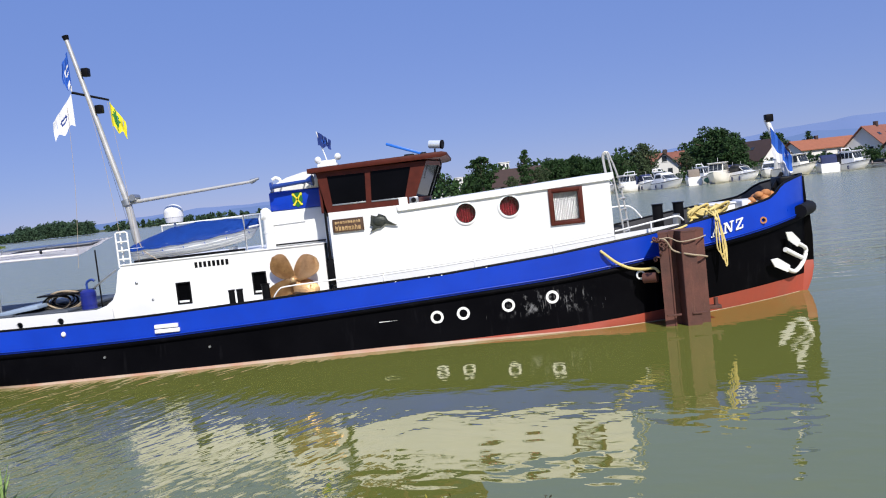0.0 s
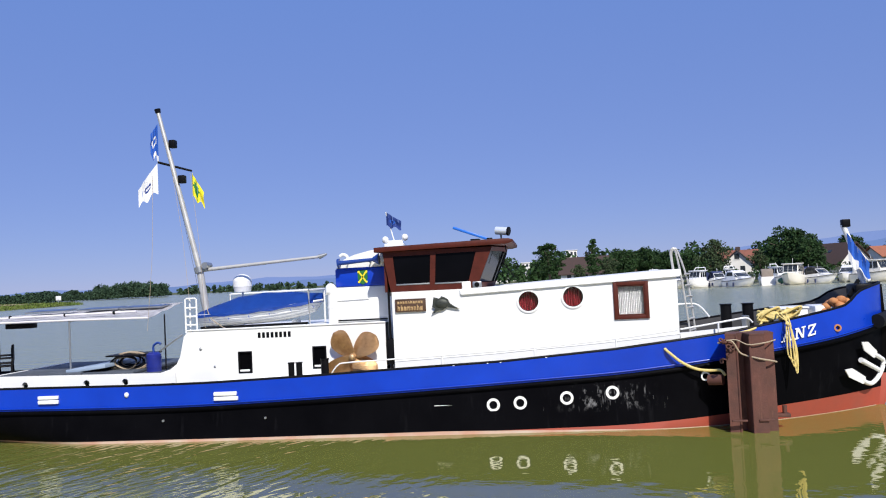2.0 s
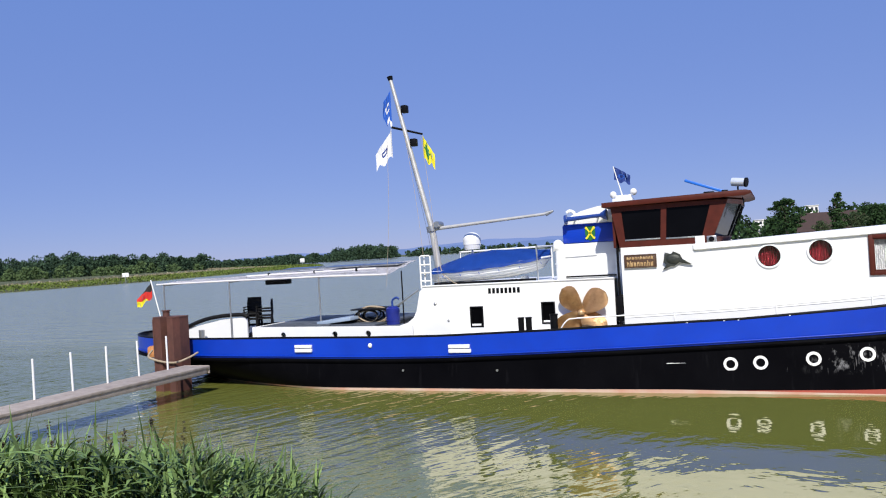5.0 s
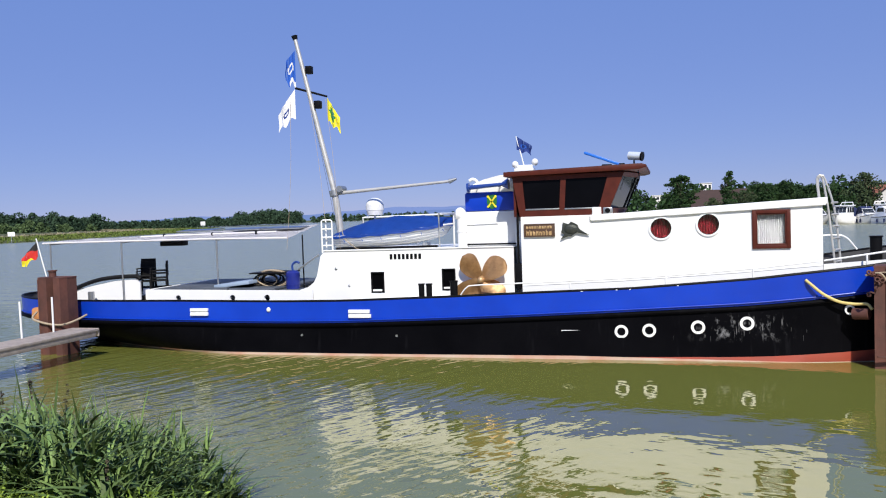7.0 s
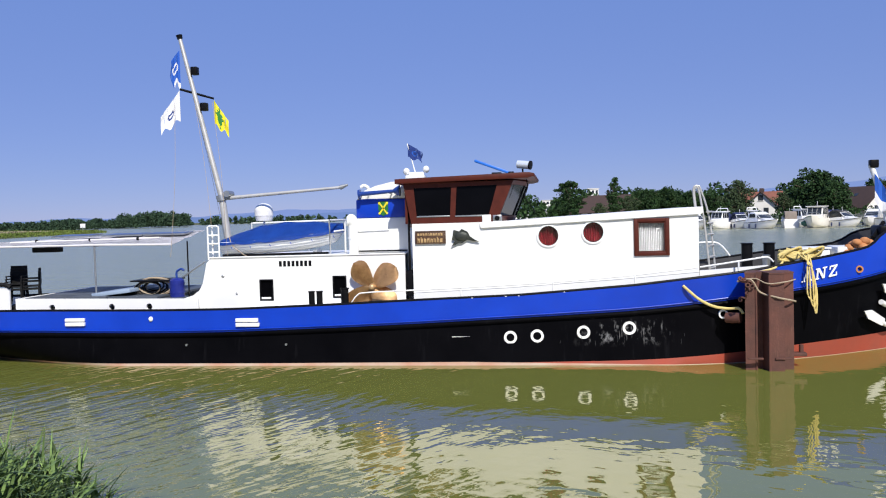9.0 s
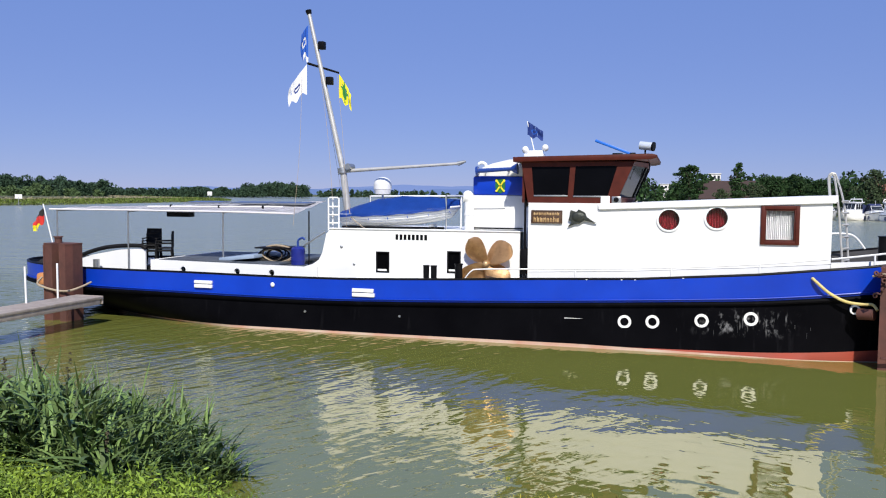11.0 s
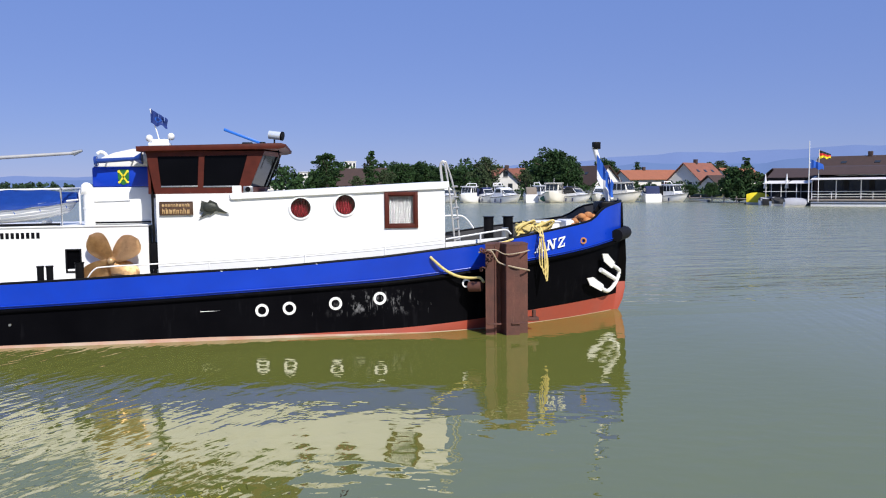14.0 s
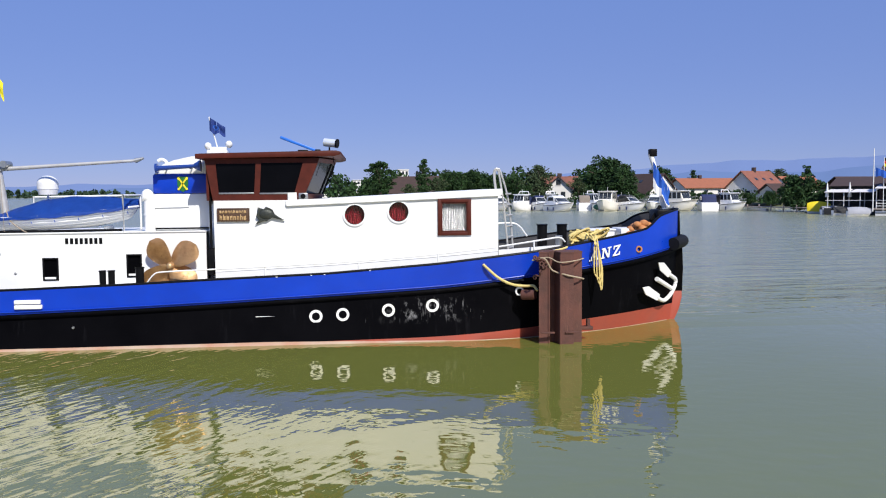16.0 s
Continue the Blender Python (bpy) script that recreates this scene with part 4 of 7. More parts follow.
def chair(at, turn):
    """A black stacking armchair."""
    ob = thing("garden_chair", (0, 0, 0), "black plastic stacking chair on the after deck", "chair", "chairs on the after deck")
    part("seat", box((-0.22, -0.22, 0.40), (0.22, 0.22, 0.44), 0.02), DARK, ob)
    bk = part("backrest", frame_bars(-0.22, 0.46, 0.22, 0.92, 0.05, 0.20, 0.24), DARK, ob)
    part("panel", box((-0.18, 0.212, 0.50), (0.18, 0.228, 0.88), 0), DARK, bk)
    for k in range(4):
        part("slat", box((-0.17, 0.205, 0.53 + k * 0.085), (0.17, 0.235, 0.58 + k * 0.085), 0.006), DARK, bk)
    for sx in (-0.2, 0.2):
        for sy in (-0.2, 0.2):
            part("leg", rod((sx * 1.1, sy * 1.1, 0), (sx, sy, 0.41), 0.022, n=8), DARK, ob)
        part("armrest", box((sx - 0.03, -0.2, 0.62), (sx + 0.03, 0.22, 0.65), 0.01), DARK, ob)
        part("arm_post", rod((sx, -0.18, 0.44), (sx, -0.18, 0.62), 0.018, n=8), DARK, ob)
    ob.matrix_basis = pose(*at, 0, 0, turn)
    return ob


first = chair((-14.02, 1.7, 1.42), 15)
part("stand", box((-14.2, 1.3, 0.98), (-13.28, 3.4, 1.42), 0.03), DARK, ship, "black deck locker")
copy_thing(first, pose(-13.72, 1.95, 1.42, 0, 0, -60))
copy_thing(first, pose(-14.02, 1.72, 1.50, 0, 0, 15))
copy_thing(first, pose(-13.72, 1.97, 1.50, 0, 0, -60))
copy_thing(first, pose(-14.02, 1.74, 1.58, 0, 0, 15))

# blue drum, hose coil and hand winch before the deckhouse
d = thing("blue_drum", (-8.95, 1.2, 1.0), "dark blue plastic drum with a hand pump", "drum")
part("stand", box((-9.25, 0.9, 0.98), (-8.65, 1.5, 1.62), 0.02), DECK, d)
part("body", rod((-8.95, 1.2, 1.62), (-8.95, 1.2, 2.06), 0.19, 0.19, 24), BLUEPL, d, "dark blue plastic barrel")
for z in (1.72, 1.96):
    part("hoop", rod((-8.95, 1.2, z), (-8.95, 1.2, z + 0.035), 0.2, 0.2, 24), BLUEPL, d)
part("shoulder", rod((-8.95, 1.2, 2.06), (-8.95, 1.2, 2.12), 0.19, 0.12, 24), BLUEPL, d)
part("pump_pipe", pipe(bent([(-8.95, 1.2, 2.1), (-8.95, 1.2, 2.28), (-8.83, 1.2, 2.36), (-8.74, 1.2, 2.32)]), 0.03, 8), BLUEPAINT, d)
h = thing("hose_coil", (-9.75, 1.5, 1.64), "tangled pale hoses coiled on the hatch", "hose")
random.seed(4)
for k in range(17):
    cx, cz, rr = -9.8 + random.uniform(-0.15, 0.15), 1.86 + random.uniform(-0.03, 0.05), random.uniform(0.22, 0.42)
    pts = [(cx + rr * 1.25 * math.cos(q * math.tau / 20), 1.35 + 0.022 * k + 0.03 * math.sin(q), max(1.66, cz + rr * 0.62 * math.sin(q * math.tau / 20))) for q in range(20)]
    part("coil", pipe(pts, 0.016, 6, close=True), ROPE_G if k % 3 else DARK, h)
part("cover_board", box((-10.3, 1.2, 2.03), (-9.2, 2.2, 2.07), 0.01), PITCH, h)
g = thing("sloping_strut", (-8.4, 1.1, 1.9), "grey steel strut leaning on the deckhouse end", "strut")
part("bar", box((-8.75, 1.0, 2.33), (-8.0, 1.04, 2.38), 0.01, turn=pose(0, 0, 0, 0, -32, 0)), GREY, g)
part("post", rod((-8.62, 1.2, 1.6), (-8.62, 1.2, 3.1), 0.02, n=8), PITCH, g)

# ---- dinghy on the deckhouse ----
DG = thing("dinghy", (-6.2, 2.0, 2.66), "white clinker dinghy under a blue tarpaulin cover", "boat")


def boat_rows(x0, x1, half, zk, zs, rise, fall=0.55, tilt=0.0, side=0.75):
    """Lines along a small boat's side from keel to gunwale."""
    u = np.linspace(0, 1, 25)
    beam = half * np.power(np.clip(np.sin(math.pi * (0.14 + 0.80 * u)), 0.02, 1), fall)
    beam[-1] = 0.03
    s = zs + rise * (2 * u - 1) ** 2 + tilt * (u - 0.5)
    k = zk + 0.25 * (u ** 4)
    rows = []
    for f in (0, 0.18, 0.36, 0.52, 0.68, 0.84, 1.0):
        rows.append([(x0 + (x1 - x0) * (q * (0.92 + 0.08 * f)), b * math.sin(f * math.pi / 2) ** side, kk + (ss - kk) * f ** 1.5) for q, b, kk, ss in zip(u, beam, k, s)])
    return rows


def boat_shell(rows, yc):
    out = bmesh.new()
    for m in (1, -1):
        made = [[out.verts.new((p[0], yc + m * p[1], p[2])) for p in r] for r in rows]
        for ra, rb in zip(made, made[1:]):
            for k in range(len(ra) - 1):
                out.faces.new((ra[k], ra[k + 1], rb[k + 1], rb[k]))
    ends = [(r[0][0], yc + r[0][1], r[0][2]) for r in rows] + [(r[0][0], yc - r[0][1], r[0][2]) for r in rows[:0:-1]]
    out.faces.new([out.verts.new(p) for p in ends])
    bmesh.ops.remove_doubles(out, verts=out.verts, dist=0.003)
    return out


drows = boat_rows(-7.85, -4.55, 0.74, 2.70, 3.08, 0.06, fall=0.38, tilt=0.26, side=0.5)
dhull = part("hull", boat_shell(drows, 2.0), WHITE, DG, "white planked hull")
for k in (2, 3, 4, 5):
    part("plank_edge", pipe([(p[0], 2.0 - p[1] - 0.006, p[2]) for p in drows[k]], 0.012, 5), WHITE, dhull)
part("gunwale", pipe([(p[0], 2.0 - p[1] - 0.01, p[2]) for p in drows[-1]], 0.03, 6), WHITE, DG)
bm = bmesh.new()
cov = []
for i, p in enumerate(drows[-1]):
    u = i / 24
    ridge = float(np.interp(u, (0, 0.12, 0.3, 0.5, 0.75, 1), (3.10, 3.24, 3.42, 3.50, 3.49, 3.42)))
    r = []
    for j in range(-6, 7):
        f = j / 6
        y = 2.0 + (p[1] + 0.05) * f
        z = p[2] + 0.03 + (ridge - p[2]) * (1 - abs(f) ** 1.4) - (0.0 if abs(j) < 6 else 0.02)
        r.append(bm.verts.new((p[0], y, z + 0.008 * math.sin(i * 1.1 + j * 1.7))))
    lo = [bm.verts.new((p[0], 2.0 + (p[1] + 0.06) * s, p[2] - 0.05 - 0.012 * math.sin(i * 1.3))) for s in (-1, 1)]
    cov.append([lo[0], *r, lo[1]])
for ra, rb in zip(cov, cov[1:]):
    for j in range(len(ra) - 1):
        bm.faces.new((ra[j], ra[j + 1], rb[j + 1], rb[j]))
bmesh.ops.solidify(bm, geom=bm.faces[:], thickness=0.01)
part("cover", bm, TARP, DG, "bright blue tarpaulin laced over the dinghy")
for i in range(3, 24, 4):
    p = drows[-1][i]
    part("tie", pipe([(p[0], 2.0 - p[1] - 0.07, p[2] - 0.1), (p[0] + 0.02, 2.0 - p[1] - 0.06, p[2] - 0.16)], 0.008, 5), TARP, DG)
for x in (-7.2, -5.3):
    part("chock", box((x - 0.05, 1.75, 2.66), (x + 0.05, 2.25, 2.78), 0.02), WHITE, DG)
part("keel_bar", pipe([(-7.7, 1.35, 2.69), (-4.8, 1.35, 2.70)], 0.03, 8), PITCH, DG)
part("lashing", pipe(bent([(-7.55, 1.45, 3.2), (-7.4, 1.3, 2.95), (-7.1, 1.25, 2.72), (-6.9, 1.0, 2.68)], 5), 0.012, 6), ROPE_G, DG)

dm = thing("satellite_dome", (-7.1, 2.9, 2.66), "white plastic satellite dome on a post", "antenna")
part("post", rod((-7.1, 2.9, 2.64), (-7.1, 2.9, 3.6), 0.03, n=10), WHITE, dm)
part("base", rod((-7.1, 2.9, 3.58), (-7.1, 2.9, 3.715), 0.225, 0.252, 28), PLASTIC, dm)
bm = rod((-7.1, 2.9, 3.72), (-7.1, 2.9, 3.87), 0.26, 0.26, 28)
ball((-7.1, 2.9, 3.87), (0.259, 0.259, 0.21), 28, 14, bm)
part("dome", bm, PLASTIC, dm)

# ---- propeller shown on deck ----
pr = thing("ship_propeller", (-3.42, 0.42, 1.2), "old bronze four-bladed propeller displayed on deck", "propeller")
hubc = Vector((-3.42, 0.42, 1.88))
part("hub", rod(hubc + Vector((0, 0.18, 0)), hubc + Vector((0, -0.16, 0)), 0.12, 0.075, 20), BRONZE, pr)
part("hub_cap", ball(hubc + Vector((0, -0.16, 0)), (0.07, 0.05, 0.07), 14, 8), BRONZE, pr)
for k in range(4):
    ang = radians(47 + 90 * k)
    bm = bmesh.new()
    rows = []
    for i in range(15):
        s = i / 14
        rad = 0.06 + 0.70 * s
        w = 0.075 + 0.235 * math.sin(math.pi * min(1.0, 0.06 + 0.70 * s)) ** 0.8
        if s > 0.62:
            w *= math.sqrt(max(0.004, 1 - ((s - 0.62) / 0.38) ** 2.2))
        r = []
        for j in range(11):
            q = (j / 10 * 2 - 1) * w
            tw = radians(34 - 20 * s)
            r.append(bm.verts.new((q * math.cos(tw) + 0.05 * s * s, -q * math.sin(tw) * 0.9 - 0.05 * (1 - (q / w) ** 2) + 0.03 * s, rad)))
        rows.append(r)
    for ra, rb in zip(rows, rows[1:]):
        for j in range(10):
            bm.faces.new((ra[j], ra[j + 1], rb[j + 1], rb[j]))
    bmesh.ops.solidify(bm, geom=bm.faces[:], thickness=0.022)
    bmesh.ops.transform(bm, matrix=Matrix.Translation(hubc) @ Matrix.Rotation(ang, 4, "Y"), verts=bm.verts)
    part("blade", bm, BRONZE, pr, "worn bronze blade")

# pairs of bitts on the side deck, foredeck bitts
def bitts(at, label, height=0.42, gap=0.26, r=0.085, group="mooring bitts"):
    ob = thing("mooring_bitts", at, label, "bollard", group)
    x, y, z = at
    part("base", box((x - gap, y - 0.12, z), (x + gap, y + 0.12, z + 0.03), 0.005), PITCH, ob)
    for s in (-0.5, 0.5):
        p = part("post", rod((x + s * gap, y, z), (x + s * gap, y, z + height), r, r, 18), PITCH, ob)
        part("rim", rod((x + s * gap, y, z + height), (x + s * gap, y, z + height + 0.03), r * 1.15, r * 1.15, 18), PITCH, p)
    return ob


bitts((-4.83, 0.2, 1.42), "black mooring bitts on the side deck", 0.36, 0.2, 0.075)
bitts((-4.1, 0.25, 1.42), "black mooring bitts on the side deck", 0.42, 0.02, 0.085)
bitts((6.35, 3.2, 1.75), "tall black mooring bitts on the foredeck", 0.86, 0.56, 0.14)
bitts((6.75, 1.0, 1.85), "foredeck bitts wound with yellow rope", 0.66, 0.5, 0.13)
part("hawse_post", rod((6.12, 1.35, 1.7), (6.12, 1.35, 2.42), 0.09, n=16), GREY, ship)

# yellow mooring rope on the bitts and over the bulwark
yr = thing("yellow_rope", (6.9, 0.6, 1.9), "thick yellow mooring rope coiled on bitts and hanging over the bulwark", "rope")
for bx in (6.5, 7.0):
    pts = []
    for k in range(70):
        a2 = k / 10 * math.tau * 0.9
        pts.append((bx + (0.16 + 0.02 * math.sin(k * 1.7)) * math.cos(a2), 1.0 + 0.17 * math.sin(a2), 2.26 + 0.0042 * k + 0.012 * math.sin(k * 2.3)))
    part("rope_turn", pipe(pts, 0.032, 7), ROPE_Y, yr)
for bx in (6.5, 7.0):
    for k in range(5):
        ra, tl = 0.19 + 0.025 * (k % 3), 0.10 + 0.012 * k
        pts = [(bx + ra * math.cos(q * math.tau / 18) + 0.02 * k - 0.04, 0.84 - 0.02 * k + 0.05 * math.sin(q * math.tau / 18 + k), 2.40 + 0.018 * k + tl * math.sin(q * math.tau / 18 + 0.25 * k)) for q in range(18)]
        part("loop", pipe(pts, 0.026, 7, close=True), ROPE_Y, yr)
for k in range(5):
    o = 0.035 * k
    part("cross_turn", pipe(bent([(6.36, 0.86, 2.34 + o), (6.62, 0.74 - 0.01 * k, 2.50 - o), (6.88, 0.76, 2.36 + o), (7.15, 0.9, 2.5 - o * 0.5)], 6), 0.032, 7), ROPE_Y, yr)
for k in range(3):
    o = 0.075 * k - 0.08
    part("hanging_bight", pipe(bent([(6.75 - o, 0.8, 2.48), (6.74 - o, 0.42, 2.42), (6.78 + 0.4 * o, 0.24, 2.25), (6.80 + 0.8 * o, 0.22, 1.9), (6.82 + o * 0.9, 0.22, 1.55 - 0.12 * k),
                                     (6.90 + o * 0.4, 0.22, 1.42 - 0.14 * k), (6.93 + o * 0.2, 0.22, 1.6), (6.88, 0.24, 2.0), (6.84, 0.42, 2.42), (6.82, 0.8, 2.46)], 5), 0.018, 7), ROPE_Y, yr)
part("lead", pipe(bent([(6.4, 0.9, 2.3), (6.2, 0.45, 2.22), (5.9, 0.0, 2.17), (5.6, -0.1, 2.12)], 5), 0.026, 7), ROPE_Y, yr)
# side mooring line with chafe block
mr = thing("mooring_line", (4.2, -0.1, 1.6), "yellow mooring line from the bulwark to the pile", "rope")
part("line", pipe(bent([(3.97, -0.02, 1.82), (4.05, -0.10, 1.74), (4.3, -0.13, 1.52), (4.6, -0.16, 1.36), (4.9, -0.2, 1.31), (5.12, -0.3, 1.32), (5.2, -0.4, 1.22)], 6), 0.032, 8), ROPE_Y, mr)
part("chafe_sleeve", rod((4.88, -0.2, 1.10), (5.15, -0.38, 1.12), 0.12, 0.12, 14), PILE, mr, "rust brown chafing block")
part("shackle", ring(4.83, 1.17, 0.07, 0.105, -0.12, -0.05, 20), WHITE, mr)

# ---- anchor, stem fender, name, pole ----
an = thing("bow_anchor", (9.0, 1.5, 1.3), "white painted stockless anchor hanging at the bow", "anchor")


def side_pt(x, z, out=0.06):
    """A point just outside the near bow plating."""
    f = min(1.0, max(0.0, z / 1.95)) ** 0.8
    w, dd = float(float_side(np.array([x]))[0]), float(deck_side(np.array([x]))[0])
    y = w + (dd - w) * f
    return Vector((x, y - out, z))


shank = [side_pt(8.77, 1.23, 0.14), side_pt(9.37, 0.91, 0.18)]
part("shank", rod(shank[0], shank[1], 0.065, 0.055, 12), WHITE, an)
crown = bent([side_pt(8.78, 0.76, 0.18), side_pt(8.96, 0.65, 0.18), side_pt(9.12, 0.62, 0.18), side_pt(9.32, 0.74, 0.18), side_pt(9.48, 0.95, 0.18), side_pt(9.52, 1.12, 0.18), side_pt(9.40, 1.22, 0.18), side_pt(9.16, 1.34, 0.18)], 6)
part("arms", pipe(crown, 0.055, 10), WHITE, an)
for tipx, tipz, rx, rz, wd in ((8.25, 1.06, 8.84, 0.73, 0.115), (8.73, 1.68, 9.20, 1.32, 0.115)):
    pa, pb = side_pt(tipx, tipz, 0.2), side_pt(rx, rz, 0.2)
    d2 = (pb - pa).normalized()
    n2 = d2.cross(Vector((0.3, -1, 0)).normalized()).normalized()
    bm = bmesh.new()
    out_pts = [pa, pa + d2 * 0.24 + n2 * wd, pb + n2 * wd * 0.8, pb + d2 * 0.05, pb - n2 * wd * 0.8, pa + d2 * 0.24 - n2 * wd]
    f0 = bm.faces.new([bm.verts.new(p) for p in out_pts])
    ext = bmesh.ops.extrude_face_region(bm, geom=[f0])
    bmesh.ops.translate(bm, vec=(0.01, -0.03, 0), verts=[v for v in ext["geom"] if isinstance(v, bmesh.types.BMVert)])
    part("fluke", bm, WHITE, an, smooth=0)
part("anchor_pad", box(side_pt(8.92, 1.28, 0.02) - Vector((0.16, 0.03, 0.2)), side_pt(8.92, 1.28, 0.02) + Vector((0.16, 0.03, 0.2)), 0.02, turn=pose(0, 0, 0, 0, 0, 45)), BLACK, ship)

pts = [(float(x), float(y) - 0.07, float(z) + 0.06) for x, y, z in zip(DX, DY, RZ) if x > 9.18]
pts += [(p[0] + 0.0, 2 * MID - p[1], p[2]) for p in pts[-2::-1]]
bm = pipe([(p[0] + 0.12, p[1], p[2] + 0.12) for p in bent(pts[::3] if len(pts) > 9 else pts, 3)], 0.17, 12)
part("stem_fender", bm, DARK, ship, "thick black rubber fender round the stem")
part("stem_foot", slab([(9.2, -0.4), (9.46, -0.3), (9.64, 0.05), (9.76, 0.3), (9.82, 0.6), (9.83, 0.8), (9.3, 0.8)], MID - 0.055, MID + 0.055, bevel=0.025), RED, ship)
part("stem_bar", slab([(9.3, 0.78), (9.84, 0.78), (9.85, 1.4), (9.82, 2.0), (9.76, 2.3), (9.74, 3.0), (9.3, 3.0)], MID - 0.06, MID + 0.06, bevel=0.025), BLACK, ship)
part("bow_ring", ring(8.12, 2.06, 0.05, 0.085, float(deck_side(np.array([8.12]))[0]) - 0.06, float(deck_side(np.array([8.12]))[0]) + 0.1, 18), ORANGE, ship)


def bow_letter(strokes, x, size):
    """A slanted slab-serif letter on the bow: strokes are outlines on a unit square."""
    y0, y1 = float(deck_side(np.array([x]))[0]), float(deck_side(np.array([x + 0.3]))[0])
    m = pose(x, y0 - 0.05, sheer(x) - 0.46, 0, 0, math.degrees(math.atan2(y1 - y0, 0.3))) @ pose(0, 0, 0, 0, -9, 0)
    b2 = bmesh.new()
    for k, poly in enumerate(strokes):
        slab([((p[0] + 0.28 * p[1]) * size, p[1] * size) for p in poly], -0.001 * k, 0.012, "y", b2)
    bmesh.ops.transform(b2, matrix=m, verts=b2.verts)
    part("name_letter", b2, WHITE, ship, "white slanted letter on the blue bow", smooth=0)


FOOT_L, FOOT_R = rect(-0.08, 0, 0.34, 0.12), rect(0.66, 0, 1.08, 0.12)
bow_letter([[(0.0, 0.0), (0.16, 0.0), (0.62, 1.0), (0.42, 1.0)], [(0.42, 1.0), (0.62, 1.0), (0.96, 0.0), (0.70, 0.0)], rect(0.2, 0.3, 0.8, 0.42), FOOT_L, FOOT_R], 6.66, 0.25)
bow_letter([rect(0.05, 0, 0.22, 1), rect(0.80, 0, 0.95, 1), [(0.05, 1.0), (0.32, 1.0), (0.95, 0.0), (0.72, 0.0)], FOOT_L, rect(-0.08, 0.88, 0.3, 1.0), rect(0.64, 0.88, 1.1, 1.0)], 6.99, 0.25)
bow_letter([rect(0.05, 0.86, 0.95, 1.0), rect(0.05, 0, 0.95, 0.14), [(0.05, 0.1), (0.3, 0.1), (0.95, 0.9), (0.7, 0.9)], rect(0.05, 0.66, 0.17, 1.0), rect(0.83, 0, 0.95, 0.34)], 7.30, 0.25)

part("pole_base", box((9.0, MID - 0.35, 2.55), (9.45, MID + 0.35, 3.04), 0.06), PITCH, ship, "black bow chock")
part("bow_pole", pipe([(9.32, MID, 3.0), (9.24, MID, 3.4), (9.06, MID, 4.1), (8.92, MID, 4.55)], 0.068, 12), WHITE, ship, "white leaning bow pole with a black light")
part("pole_light", box((8.88, MID - 0.09, 4.48), (9.08, MID + 0.09, 4.68), 0.02), PITCH, ship)
for q in (((8.85, MID - 0.25, 2.75), (9.2, MID, 3.12)), ((9.55, MID + 0.3, 2.9), (9.25, MID, 3.12))):
    part("pole_stay", rod(*q, 0.05, n=8), PITCH, ship)
wl = thing("anchor_winch", (8.4, 2.5, 2.0), "anchor winch under a worn orange cover on the foredeck", "winch")
bm = ball((8.5, 2.2, 2.57), (0.24, 0.30, 0.13), 18, 10)
for dx2, dy2, dz2, r2 in ((-0.24, -0.1, -0.06, 0.13), (-0.1, -0.2, 0.07, 0.12), (0.1, -0.15, 0.10, 0.13), (0.24, -0.05, 0.05, 0.12), (-0.32, -0.15, -0.16, 0.1), (0.02, -0.28, -0.04, 0.12)):
    ball((8.5 + dx2, 2.2 + dy2, 2.57 + dz2), (r2, r2, r2 * 0.8), 12, 8, bm)
part("cover", bm, ORANGE, wl, "faded orange canvas cover in folds")
part("frame", box((7.95, 2.0, 2.0), (8.75, 2.9, 2.55), 0.05), PLASTIC, wl)
bx = thing("deck_box", (7.6, 2.6, 2.0), "pale plastic box on the foredeck", "box")
part("body", box((7.15, 2.2, 1.95), (7.85, 3.0, 2.48), 0.03), PLASTIC, bx)
part("lid", box((7.12, 2.17, 2.482), (7.88, 3.03, 2.53), 0.02), PLASTIC, bx)

# ---- on the wheelhouse roof ----
sp = thing("loudspeaker", (-2.3, 1.0, 4.52), "white twin loudspeaker with a short staff on the wheelhouse roof", "loudspeaker")
part("plinth", box((-2.62, 0.85, 4.50), (-2.12, 1.2, 4.62), 0.04), PLASTIC, sp)
for x, z in ((-2.60, 4.72), (-2.10, 4.76)):
    part("globe", ball((x, 1.0, z), (0.085, 0.1, 0.09), 16, 10), PLASTIC, sp)
part("bracket", box((-2.55, 0.95, 4.60), (-2.15, 1.05, 4.70), 0.03), PLASTIC, sp)
part("staff", rod((-2.36, 1.0, 4.62), (-2.56, 1.0, 5.42), 0.016, n=8), WHITE, sp)
rd = thing("radar_scanner", (-0.2, 1.6, 4.56), "blue radar scanner bar tilted up on the roof", "radar")
part("scanner", box((-0.97, 1.56, 4.75), (0.07, 1.68, 4.82), 0.02, turn=pose(0, 0, 0, 0, 21, 0)), mat("blue_scanner_paint", (0.02, 0.17, 0.66), (0.02, 0.14, 0.56), 6, 0.4), rd, "blue scanner bar")
part("pedestal", rod((-0.02, 1.62, 4.55), (-0.02, 1.62, 4.66), 0.11, 0.08, 16), PITCH, rd)
part("motor_box", box((-0.5, 1.5, 4.56), (-0.25, 1.75, 4.65), 0.02), PITCH, rd)
fl = thing("searchlight", (0.35, 0.9, 4.57), "small chrome searchlight on the wheelhouse roof", "searchlight")
part("foot", rod((0.32, 0.9, 4.56), (0.32, 0.9, 4.68), 0.02, n=8), PITCH, fl)
part("lamp", rod((0.20, 0.95, 4.80), (0.50, 0.85, 4.76), 0.10, 0.10, 18), CHROME, fl, "chrome lamp barrel")
